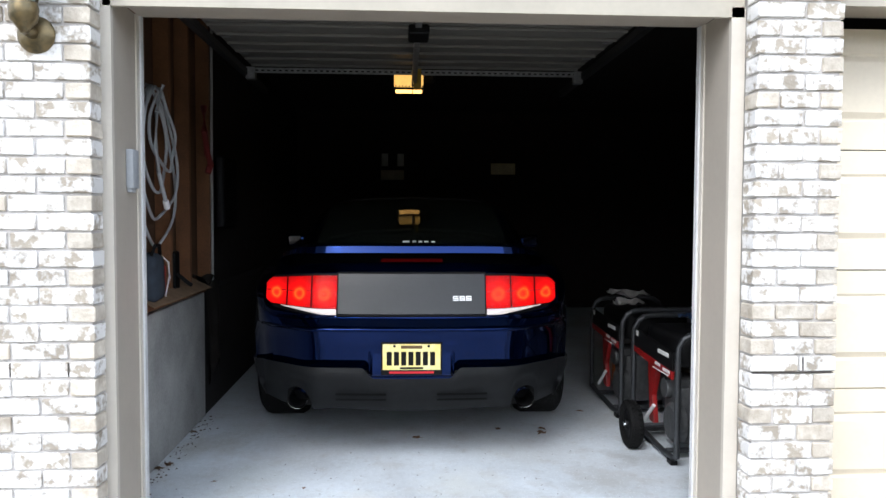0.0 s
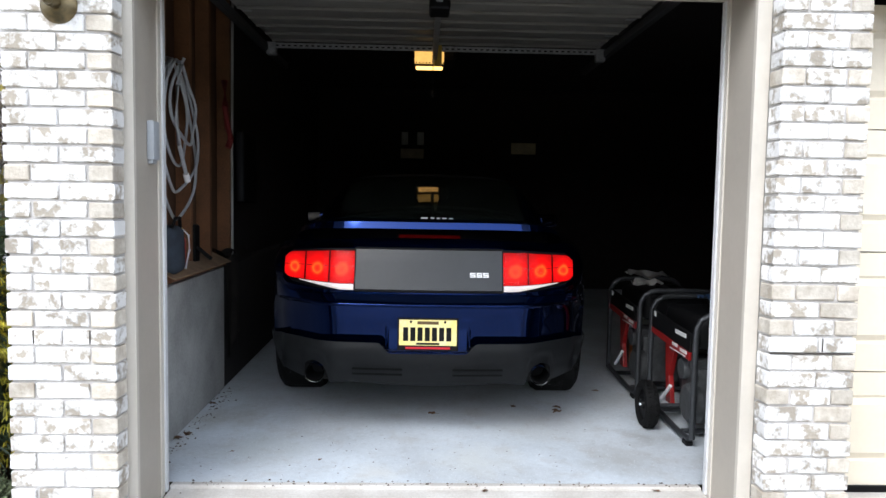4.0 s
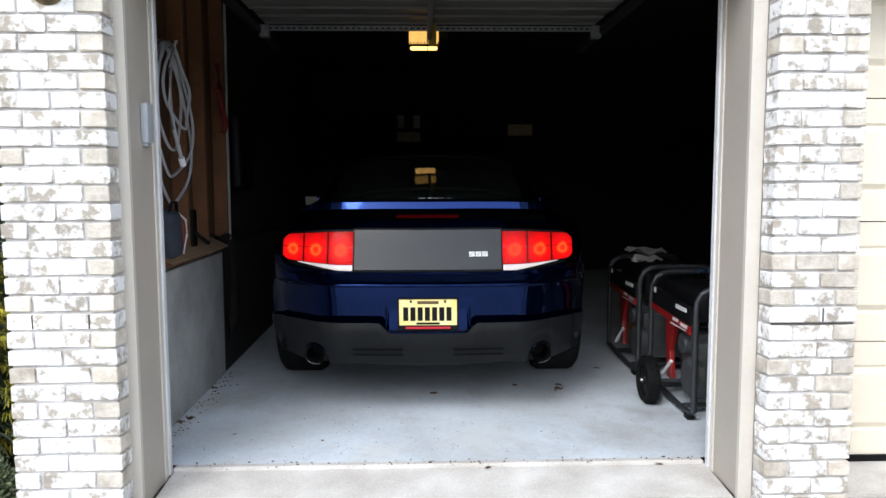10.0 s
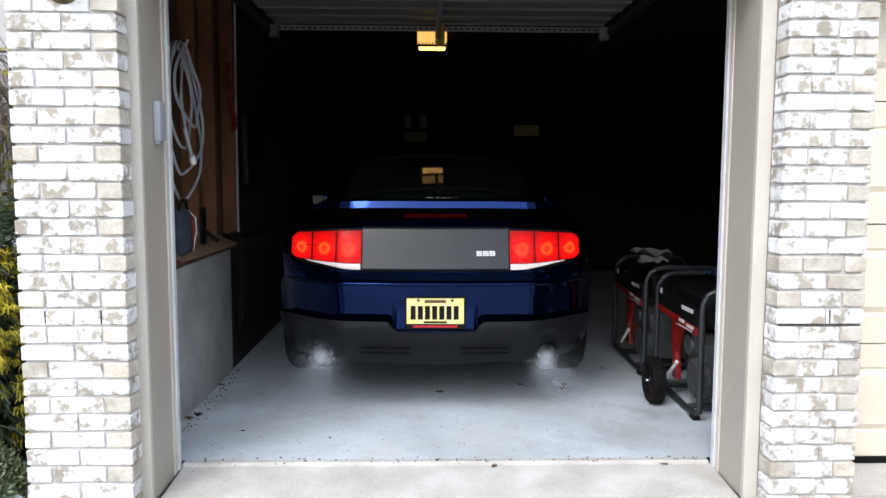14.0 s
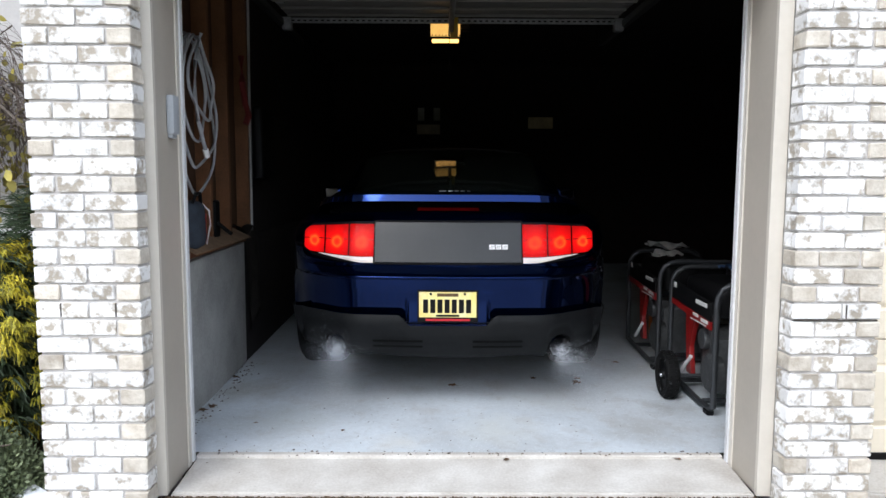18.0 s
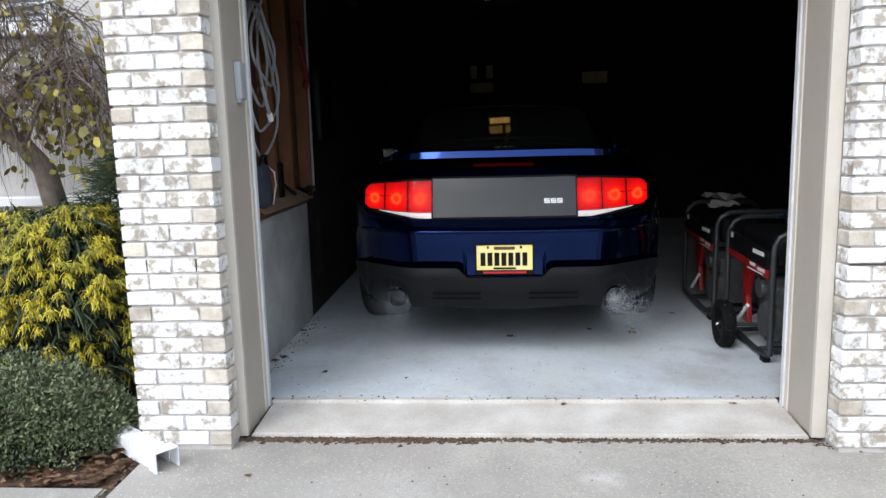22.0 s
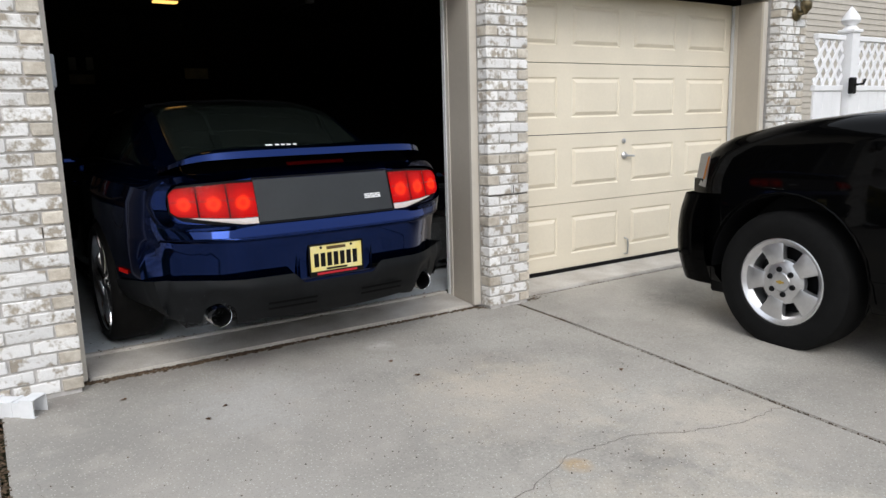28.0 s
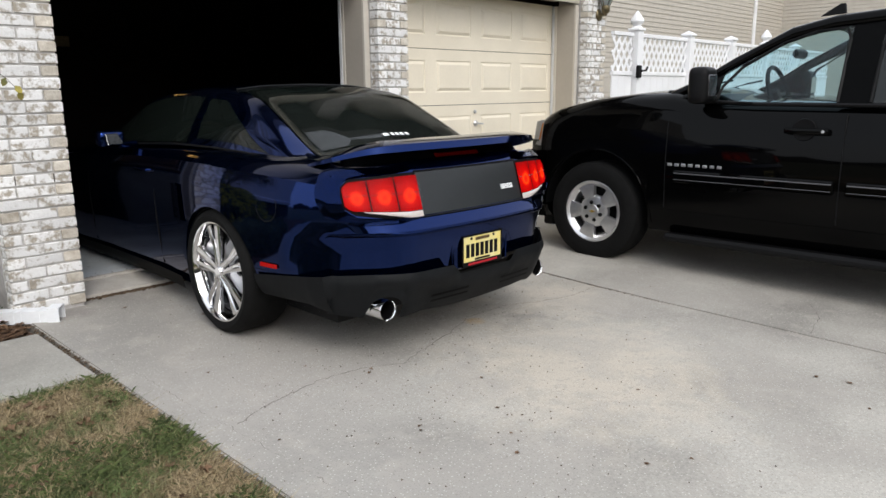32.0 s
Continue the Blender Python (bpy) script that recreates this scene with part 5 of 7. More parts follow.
# ---- downspout and splash pipe ----
def rect_pipe(pts, w, d):
    b = bmesh.new()
    rings = []
    for x, y, z in pts:
        rings.append([b.verts.new((x + a, y + c, z)) for a, c in ((-w, -d), (w, -d), (w, d), (-w, d))])
    for r0, r1 in zip(rings, rings[1:]):
        for k in range(4):
            b.faces.new((r0[k], r0[(k + 1) % 4], r1[(k + 1) % 4], r1[k]))
    b.faces.new(rings[0])
    b.faces.new(list(reversed(rings[-1])))
    bmesh.ops.bevel(b, geom=[e for e in b.edges if abs(e.verts[0].co.z - e.verts[1].co.z) > 0.2], offset=0.008, segments=2, affect='EDGES')
    return b


spout_pipe = thing("downspout", "tan painted metal downspout beside the pier", "downspout")
part("pipe", rect_pipe([(-1.695, 0.05, 0.02), (-1.695, 0.05, 1.0), (-1.695, 0.05, 3.1)], 0.030, 0.042), mat("tan_metal", (0.40, 0.36, 0.29), 0.5, var=0.08), spout_pipe)
for z in (0.95, 2.3):
    part("strap", box(-1.729, -1.640, 0.004, 0.096, z, z + 0.03, 0.002), bpy.data.materials["tan_metal"], spout_pipe)
ext = thing("splash_pipe", "white plastic downspout extension lying on the concrete", "drain pipe", pose(-1.67, -0.40, -0.062, 0, 0, 0))
M_PIPE = mat("white_pipe_plastic", (0.80, 0.81, 0.82), 0.45, var=0.06, scale=8)
rot = Matrix.Rotation(radians(-38), 4, 'Z')


def sleeve(l0, l1, w, h, lift=0.0):
    b = bmesh.new()
    t = 0.004
    for a in (1,):
        outer0 = [b.verts.new((l0, sx * w, sz)) for sx, sz in ((-1, 0), (1, 0), (1, h), (-1, h))]
        outer1 = [b.verts.new((l1, sx * w, sz)) for sx, sz in ((-1, 0), (1, 0), (1, h), (-1, h))]
        inner0 = [b.verts.new((l0, sx * (w - t), sz)) for sx, sz in ((-1, t), (1, t), (1, h - t), (-1, h - t))]
        inner1 = [b.verts.new((l1, sx * (w - t), sz)) for sx, sz in ((-1, t), (1, t), (1, h - t), (-1, h - t))]
        for k in range(4):
            j = (k + 1) % 4
            b.faces.new((outer0[k], outer0[j], outer1[j], outer1[k]))
            b.faces.new((inner0[k], inner1[k], inner1[j], inner0[j]))
            b.faces.new((outer0[k], inner0[k], inner0[j], outer0[j]))
            b.faces.new((outer1[k], outer1[j], inner1[j], inner1[k]))
    bmesh.ops.transform(b, matrix=rot, verts=b.verts)
    return b


part("sleeve", sleeve(-0.16, 0.22, 0.042, 0.074), M_PIPE, ext)
part("mouth", sleeve(0.22, 0.285, 0.050, 0.090), M_PIPE, ext)
for l in (0.02, 0.06, 0.16):
    part("rib", sleeve(l, l + 0.016, 0.045, 0.079), M_PIPE, ext)


# ---- fence and gate ----
def make_post(parent, x, top, ball):
    p = part("post", box(x, x + 0.127, -0.514, -0.387, -0.12, top, 0.004), M_WHITE, parent)
    part("post_cap", box(x - 0.018, x + 0.145, -0.532, -0.369, top, top + 0.03, 0.006), M_WHITE, p)
    cx, cy = x + 0.0635, -0.45
    if ball:
        part("finial", lathe([(0.075, top + 0.03), (0.06, top + 0.05), (0.045, top + 0.065), (0.075, top + 0.09), (0.085, top + 0.115), (0.07, top + 0.15), (0.035, top + 0.20), (0.0, top + 0.245)], 4 if False else 16, 'z'), M_WHITE, p, smooth=True).location = (cx, cy, 0)
    else:
        b = bmesh.new()
        vs = [b.verts.new(q) for q in ((x - 0.01, -0.525, top + 0.03), (x + 0.137, -0.525, top + 0.03), (x + 0.137, -0.377, top + 0.03), (x - 0.01, -0.377, top + 0.03))]
        apex = b.verts.new((cx, cy, top + 0.075))
        for k in range(4):
            b.faces.new((vs[k], vs[(k + 1) % 4], apex))
        b.faces.new(vs)
        part("cap_top", b, M_WHITE, p)


def make_fence_bay(parent, x0, x1):
    part("rail", box(x0, x1, -0.475, -0.425, 1.86, 1.905, 0.004), M_WHITE, parent)
    part("rail", box(x0, x1, -0.475, -0.425, 1.40, 1.45, 0.004), M_WHITE, parent)
    part("rail", box(x0, x1, -0.475, -0.425, -0.02, 0.08, 0.004), M_WHITE, parent)
    n = max(1, round((x1 - x0) / 0.16))
    w = (x1 - x0) / n
    for i in range(n):
        part("board", box(x0 + i * w + 0.002, x0 + (i + 1) * w - 0.002, -0.462, -0.440, 0.0, 1.42, 0.003), M_WHITE, parent)
    h = 0.30
    step = 0.128
    k = -int(h / step) - 1
    xs = x0 + k * step
    while xs < x1:
        for d, yy in ((1, -0.456), (-1, -0.447)):
            a, c = (xs, xs + h) if d > 0 else (xs + h, xs)
            za, zc = 1.45, 1.86
            p, q = (a, za), (c, zc)
            lo, hi = sorted((p, q))
            t0 = max(0.0, (x0 - lo[0]) / (hi[0] - lo[0]))
            t1 = min(1.0, (x1 - lo[0]) / (hi[0] - lo[0]))
            if t1 - t0 > 0.05:
                A = Vector((lo[0] + (hi[0] - lo[0]) * t0, yy, lo[1] + (hi[1] - lo[1]) * t0))
                B = Vector((lo[0] + (hi[0] - lo[0]) * t1, yy, lo[1] + (hi[1] - lo[1]) * t1))
                dv = (B - A).normalized()
                nv = Vector((-dv.z, 0, dv.x)) * 0.019
                b = bmesh.new()
                vs = [b.verts.new(v + Vector((0, o, 0))) for o in (-0.004, 0.004) for v in (A - nv, A + nv, B + nv, B - nv)]
                for f in ((0, 1, 2, 3), (7, 6, 5, 4), (0, 4, 5, 1), (1, 5, 6, 2), (2, 6, 7, 3), (3, 7, 4, 0)):
                    b.faces.new([vs[i] for i in f])
                part("lattice_slat", b, M_WHITE, parent)
        xs += step


gate = thing("fence_gate", "white vinyl gate with a lattice top", "gate")
make_fence_bay(gate, 4.90, 5.36)
latch = part("gate_latch", box(5.36, 5.44, -0.56, -0.515, 1.37, 1.52, 0.01), M_BLACK, gate, "black gate latch")
part("latch_lever", tube([(5.40, -0.56, 1.45), (5.47, -0.60, 1.46), (5.50, -0.60, 1.50)], 0.012, 6), M_BLACK, latch)
fence = thing("vinyl_fence", "white vinyl privacy fence with a lattice top", "fence")
make_post(fence, 5.40, 1.93, True)
make_post(fence, 6.84, 1.93, False)
make_post(fence, 8.28, 1.93, False)
make_post(fence, 9.72, 1.93, True)
make_post(fence, 11.16, 1.93, False)
for x0, x1 in ((5.527, 6.84), (6.967, 8.28), (8.407, 9.72), (9.847, 11.16), (11.287, 13.2)):
    make_fence_bay(fence, x0, x1)


# ---- neighbour's house ----
def lap_wall(name, x0, x1, y, z0, z1, pitch, m, label):
    b = bmesh.new()
    z = z0
    while z < z1:
        vs = [b.verts.new(p) for p in ((x0, y - 0.016, z), (x1, y - 0.016, z), (x1, y, z + pitch), (x0, y, z + pitch), (x0, y + 0.1, z), (x1, y + 0.1, z), (x1, y + 0.1, z + pitch), (x0, y + 0.1, z + pitch))]
        for f in ((0, 1, 2, 3), (0, 4, 5, 1), (1, 5, 6, 2), (3, 2, 6, 7), (0, 3, 7, 4)):
            b.faces.new([vs[i] for i in f])
        z += pitch
    return part(name, b, m, kind="structure", label=label, category="house")


lap_wall("neighbour_wall", 5.6, 24.0, 4.2, -0.1, 6.4, 0.115, M_SIDING, "taupe lap siding of the house next door")
lap_wall("neighbour_wing", 0.0, 14.0, 0.0, -0.1, 6.4, 0.115, M_SIDING, "taupe lap siding of the neighbour's wing").matrix_world = pose(24.0, 4.2, 0, 0, 0, -90)
part("neighbour_corner", box(21.35, 21.52, 4.13, 4.184, -0.1, 6.4, 0.006), M_WHITE, kind="structure", label="white downspout on the neighbour's siding", category="trim")
part("wall_side", box(4.70, 4.82, 0.0, 6.6, -0.1, 3.2), M_SIDING, kind="structure", label="side wall of the garage", category="wall")

# ---- the house wing beside the garage ----
part("wing_wall", box(-7.0, -2.62, 1.5, 1.62, 0.9, 3.2), M_STUCCO, kind="structure", label="pale painted wall of the house wing", category="wall")
part("wing_ledge", box(-7.0, -2.60, 1.40, 1.50, 0.86, 0.93, 0.01), M_WHITE, kind="structure", label="white ledge under the bay", category="trim")
part("wing_skirt", box(-7.0, -2.62, 1.44, 1.5, 0.70, 0.86), M_STUCCO, kind="structure", label="grey skirt board under the ledge", category="trim")
# shade under the bay is put in as a near-black wall colour
part("wing_base", box(-7.0, -2.5, 1.7, 1.8, -0.1, 0.9), M_SHADEWALL, kind="structure", label="wall under the bay, its shade put in as near-black", category="wall")
part("wing_return", box(-3.4, -1.62, 2.0, 2.1, -0.1, 3.2), M_STUCCO, kind="structure", label="recessed pale wall by the garage", category="wall")
part("wing_corner", box(-2.64, -2.55, 1.48, 2.0, 0.9, 3.2), M_TAUPE, kind="structure", label="taupe corner board", category="trim")
part("garage_side_wall", box(-1.64, -1.622, -0.27, 2.1, -0.12, 3.2), M_MORTAR, kind="structure", label="side wall of the garage", category="wall")


def make_window(name, x0, x1, y, z0, z1, cols, label):
    w = thing(name, label, "window")
    w["kind"] = "structure"
    f = 0.055
    for a, c, e, g in ((x0, x1, z0, z0 + f), (x0, x1, z1 - f, z1), (x0, x0 + f, z0 + f, z1 - f), (x1 - f, x1, z0 + f, z1 - f)):
        part("window_frame", box(a, c, y - 0.03, y + 0.03, e, g, 0.005), M_WHITE, w)
    part("window_sill", box(x0 - 0.03, x1 + 0.03, y - 0.05, y + 0.01, z0 - 0.03, z0, 0.005), M_WHITE, w)
    part("pane", box(x0 + f, x1 - f, y + 0.006, y + 0.010, z0 + f, z1 - f), mat("window_pane", (0.05, 0.06, 0.07), 0.04, var=0, spec=0.9) if "window_pane" not in bpy.data.materials else bpy.data.materials["window_pane"], w)
    for i in range(1, cols):
        x = x0 + (x1 - x0) * i / cols
        part("mullion", box(x - 0.010, x + 0.010, y - 0.012, y + 0.004, z0 + f, z1 - f), M_WHITE, w)
    part("mullion", box(x0 + f, x1 - f, y - 0.0125, y + 0.0035, (z0 + z1) / 2 - 0.01, (z0 + z1) / 2 + 0.01), M_WHITE, w)
    return w


# blind slats, their pale blue also holding the pane's sky reflection
M_BLIND = mat("sky_pale_blind", (0.56, 0.61, 0.68), 0.6, var=0.05)
win = make_window("window_1", -4.3, -2.96, 1.47, 2.02, 3.1, 4, "white framed window with pale blinds in the wing")
for i in range(22):
    part("blind_slat", box(-4.24, -3.02, 1.462, 1.4745, 2.09 + i * 0.044, 2.112 + i * 0.044), M_BLIND, win)
make_window("window_2", -2.84, -1.9, 1.97, 1.66, 3.1, 1, "tall white framed window beside the garage")


# ---- garage inside: studs, overhead door, opener ----
for i, y in enumerate((0.14, 0.62, 1.03, 1.40, 1.86)):
    part("stud", box(-1.498, -1.412, y, y + 0.04, 0.86 if y < 1.7 else 0.90, 2.74, 0.002), M_STUD if y < 1.95 else M_SHADEWALL, kind="structure", label="bare reddish wall stud", category="stud")
part("sill_plate", box(-1.499, -1.375, 0.12, 1.63, 0.845, 0.885, 0.002), M_STUD, kind="structure", label="wooden sill on the foundation curb", category="sill")
part("wall_pipe", tube([(-1.405, 1.90, 0.89), (-1.405, 1.90, 1.6), (-1.405, 1.93, 2.74)], 0.009, 10), M_FOUND, kind="structure", label="thin white pipe along the wall", category="pipe")

M_PANEL = mat("door_inside_metal", (0.19, 0.185, 0.17), 0.5, var=0.08)
M_FRAME = mat("grey_steel_tube", (0.045, 0.048, 0.052), 0.45, metal=0.5, var=0.15, scale=30)
M_STEEL = mat("galvanised_steel", (0.40, 0.41, 0.42), 0.4, metal=0.7, var=0.2, scale=30)
odoor = thing("overhead_door", "open sectional garage door hanging under the ceiling", "garage door")
for k in range(4):
    a = 0.26 + k * 0.49
    z = 2.385 + 0.012 * k
    sec = part("door_section", box(-1.205, 1.205, a, a + 0.475, z + 0.012, z + 0.045, 0.004), M_PANEL, odoor)
    for d in (0.02, 0.23, 0.44):
        part("section_rib", box(-1.19, 1.19, a + d, a + d + 0.025, z - 0.006, z + 0.0115, 0.003), M_PANEL, sec)
    for x in (-1.15, 1.15):
        h = part("hinge", box(x - 0.03, x + 0.03, a - 0.03, a + 0.05, z - 0.012, z + 0.0, 0.003), M_STEEL, sec)
        part("roller", lathe([(0.0, 0.0), (0.022, 0.0), (0.022, 0.018), (0.0, 0.018)], 12), M_BLACK, h).location = (x + (0.03 if x > 0 else -0.05), a, z + 0.01)
part("strut", box(-1.2, 1.2, 2.225, 2.245, 2.378, 2.415, 0.002), M_STEEL, odoor, "slotted steel strut")
for i in range(56):
    x = -1.17 + i * 0.0425
    part("slot", box(x, x + 0.022, 2.2235, 2.2255, 2.39, 2.400), M_BLACK, odoor)
for s in (-1, 1):
    part("door_track", box(min(s * 1.225, s * 1.27), max(s * 1.225, s * 1.27), 0.05, 3.0, 2.36, 2.41, 0.004), M_FRAME, odoor)
    part("track_bracket", box(min(s * 1.17, s * 1.24), max(s * 1.17, s * 1.24), 2.22, 2.28, 2.33, 2.42, 0.004), M_STEEL, odoor)
part("pull_cord", tube([(-1.15, 0.6, 2.37), (-0.5, 0.62, 2.345), (0.1, 0.63, 2.335), (0.7, 0.62, 2.34), (1.15, 0.6, 2.37)], 0.005, 6), M_BLACK, odoor)

opener = thing("door_opener", "ceiling garage door opener with a lit warm lamp", "door opener")
part("rail", box(-0.035, 0.0, 0.1, 2.35, 2.31, 2.345, 0.003), M_STEEL, opener)
part("housing", box(-0.19, 0.15, 2.42, 2.80, 2.36, 2.52, 0.02), M_BLACK, opener)
part("trolley", box(-0.07, 0.04, 0.65, 0.85, 2.28, 2.33, 0.008), M_BLACK, opener)
part("arm", tube([(-0.018, 0.75, 2.31), (-0.018, 0.45, 2.37), (-0.018, 0.3, 2.39)], 0.014, 8), M_STEEL, opener)
M_BULB = mat("warm_lamp_cover", (0.9, 0.7, 0.35), 0.4, var=0, emit=(1.0, 0.52, 0.13), strength=1.9)
M_SHADE = mat("amber_lamp_cover", (0.6, 0.42, 0.16), 0.35, var=0.2, scale=14, emit=(1.0, 0.54, 0.12), strength=0.6)
lamp = part("lamp_cover", box(-0.165, 0.055, 2.325, 2.415, 2.305, 2.43, 0.02, seg=3), M_SHADE, opener, "glowing amber lamp cover", smooth=True)
part("lamp_trim", box(-0.17, 0.06, 2.32, 2.42, 2.434, 2.448, 0.003), M_BLACK, lamp)
part("lamp_band", box(-0.168, 0.058, 2.322, 2.418, 2.288, 2.3045, 0.004), M_BLACK, lamp, "dark band under the cover")
part("lamp_rim", box(-0.155, 0.045, 2.33, 2.41, 2.272, 2.2875, 0.006), M_BULB, lamp, "glowing lower rim")
for i in range(9):
    x = -0.155 + i * 0.025
    part("vent_tooth", box(x, x + 0.008, 2.319, 2.3245, 2.306, 2.316), M_BLACK, lamp)
part("hanging_tag", box(-0.02, 0.035, 2.20, 2.204, 2.27, 2.43, 0.002), mat("yellow_tag", (0.45, 0.30, 0.03), 0.6, var=0.1), opener, "yellow warning tag")
part("release_cord", tube([(-0.03, 2.0, 2.32), (-0.03, 2.0, 2.05)], 0.003, 5), M_BLACK, opener)
part("release_knob", lathe([(0.0, 2.02), (0.012, 2.025), (0.012, 2.05), (0.0, 2.055)], 10, 'z'), M_BLACK, opener).location = (-0.03, 2.0, 0)

# small framed plates on the rear wall
for x, z, w, h, c in ((-0.34, 2.10, 0.12, 0.20, (0.5, 0.5, 0.5)), (-0.13, 2.10, 0.12, 0.20, (0.5, 0.5, 0.5)), (-0.24, 1.90, 0.34, 0.16, (0.55, 0.5, 0.4)), (1.25, 1.99, 0.36, 0.18, (0.6, 0.5, 0.3))):
    f = thing("wall_plaque", "small framed plaque on the rear garage wall", "plaque", group="plaques on the rear wall")
    part("frame", box(x - w / 2, x + w / 2, 6.575, 6.598, z - h / 2, z + h / 2, 0.004), M_BLACK, f)
    part("face", box(x - w / 2 + 0.015, x + w / 2 - 0.015, 6.570, 6.5745, z - h / 2 + 0.015, z + h / 2 - 0.015), mat("plaque_face", c, 0.5, var=0.2), f)

# ---- hose, ledge clutter ----
hose = thing("garden_hose", "coiled pale grey garden hose hung on a hook", "hose")
M_HOSE = mat("pale_hose_vinyl", (0.40, 0.415, 0.43), 0.45, var=0.1, scale=20)
random.seed(5)
# each turn hangs from the hook: near edge, far edge, lowest point, its height, distance off the wall
for k, (ya, yb, yl, zl, dx) in enumerate(((0.46, 1.05, 0.73, 1.175, 0.0), (0.44, 1.015, 0.66, 1.315, 0.022), (0.55, 0.93, 0.80, 1.565, 0.040), (0.53, 0.88, 0.70, 1.45, 0.012))):
    pts = []
    top_y, top_z = 0.645 + 0.02 * (k % 3), 1.985 + 0.008 * (k % 2)
    path = [(0.0, top_y, top_z), (0.12, top_y + (yb - top_y) * 0.45, top_z - 0.07), (0.32, yb - 0.01, zl + (top_z - zl) * 0.48), (0.42, yb - 0.04, zl + (top_z - zl) * 0.20), (0.52, yl + 0.06, zl + 0.01), (0.60, yl - 0.06, zl + 0.02),
            (0.72, ya + 0.01, zl + (top_z - zl) * 0.28), (0.84, ya, zl + (top_z - zl) * 0.62), (0.94, top_y - 0.06, top_z - 0.05), (1.0, top_y, top_z)]
    for i in range(48):
        a = i / 48
        pts.append((-1.39 + dx + 0.005 * math.sin(19 * a + k), glide([(q[0], q[1]) for q in path], a), glide([(q[0], q[2]) for q in path], a)))
    part("coil", tube(pts, 0.008, 8, closed=True), M_HOSE, hose, smooth=True)
tail = [(-1.335, 0.66, 1.97), (-1.33, 0.58, 1.85), (-1.33, 0.56, 1.68), (-1.33, 0.60, 1.55), (-1.33, 0.70, 1.41)]
part("hose_end", tube(tail, 0.0105, 8), M_HOSE, hose, smooth=True)
part("nozzle", tube([(-1.33, 0.70, 1.41), (-1.33, 0.725, 1.372)], 0.016, 10), M_WHITE, hose)
part("hook", tube([(-1.41, 0.655, 2.0), (-1.33, 0.655, 1.972), (-1.32, 0.655, 2.0)], 0.01, 8), M_STEEL, hose)

bag = thing("tool_bag", "dark blue cloth tool bag standing on the curb", "bag")
bb = box(-1.46, -1.34, 0.55, 0.74, 0.887, 1.14, 0.05, seg=3)
for v in bb.verts:
    v.co += Vector((0, 0, 0)) + noise.noise_vector(v.co * 9) * 0.015
part("sack", bb, mat("navy_cloth", (0.03, 0.04, 0.055), 0.9, var=0.2, scale=20), bag, smooth=True)
part("handle", tube([(-1.37, 0.58, 1.12), (-1.36, 0.62, 1.18), (-1.36, 0.68, 1.18), (-1.37, 0.72, 1.12)], 0.01, 8), M_BLACK, bag)
can = thing("red_canister", "red metal canister with a yellow cap", "canister")
part("can", lathe([(0.0, 0.887), (0.045, 0.887), (0.045, 1.06), (0.03, 1.08), (0.0, 1.08)], 20, 'z'), mat("red_enamel", (0.40, 0.02, 0.015), 0.4, var=0.15), can, smooth=True).location = (-1.42, 0.82, 0)
part("cap", lathe([(0.0, 1.08), (0.03, 1.08), (0.03, 1.12), (0.0, 1.12)], 16, 'z'), mat("yellow_cap", (0.5, 0.33, 0.02), 0.5, var=0.1), can, smooth=True).location = (-1.42, 0.82, 0)
cord = thing("white_cord", "loose white electric cord over the curb", "cord")
part("cable", tube([(-1.37, 0.80, 0.90), (-1.36, 0.84, 1.0), (-1.37, 0.86, 1.08), (-1.40, 0.83, 1.12), (-1.42, 0.79, 1.10)], 0.006, 8), M_WHITE, cord, smooth=True)
vise = thing("black_clamp", "black iron clamp standing against the studs", "tool")
part("jaw", box(-1.46, -1.40, 1.06, 1.16, 0.887, 1.13, 0.01), M_BLACK, vise)
part("grip", tube([(-1.40, 1.1, 1.0), (-1.35, 1.12, 0.95), (-1.33, 1.14, 0.93)], 0.012, 8), M_BLACK, vise)
flap = thing("cardboard_flap", "flat brown cardboard leaning over the curb", "cardboard")
part("sheet", prism([(-1.46, 0.938), (-1.325, 0.872), (-1.325, 0.878), (-1.46, 0.944)], 'y', 0.50, 1.56), mat("cardboard", (0.20, 0.13, 0.075), 0.9, var=0.25, scale=10), flap)
tarp = thing("dark_tarp", "dark dusty tarp hanging over the foundation curb", "tarp")
tb = grid(lambda u, v: (-1.383 + 0.02 * math.sin(9 * u + 2 * v) * v + 0.03 * v, 1.60 + 0.34 * u + 0.03 * math.sin(5 * v), 0.90 - (0.60 + 0.08 * math.sin(7 * u)) * v), 14, 12)
part("sheet", thicken(tb, 0.004), mat("dusty_dark_cloth", (0.045, 0.04, 0.035), 0.95, var=0.3, scale=8), tarp, smooth=True)
part("fold", thicken(grid(lambda u, v: (-1.47 + 0.10 * v, 1.60 + 0.34 * u, 0.905 + 0.03 * math.sin(8 * u + 3 * v) + 0.02 * (1 - v)), 10, 5), 0.004), bpy.data.materials["dusty_dark_cloth"], tarp, smooth=True)
strap = thing("red_strap", "dark red strap hanging on a stud", "strap")
part("webbing", tube([(-1.40, 1.70, 2.05), (-1.385, 1.66, 1.88), (-1.385, 1.72, 1.74), (-1.385, 1.80, 1.68), (-1.40, 1.78, 1.62)], 0.022, 8), mat("dark_red_webbing", (0.16, 0.015, 0.012), 0.8, var=0.2), strap, smooth=True)
coat = thing("black_work_coat", "black work coat hung on the wall", "coat")
cb = box(-1.41, -1.33, 1.95, 2.35, 1.25, 1.75, 0.03, seg=3)
for v in cb.verts:
    v.co += noise.noise_vector(v.co * 6) * 0.02
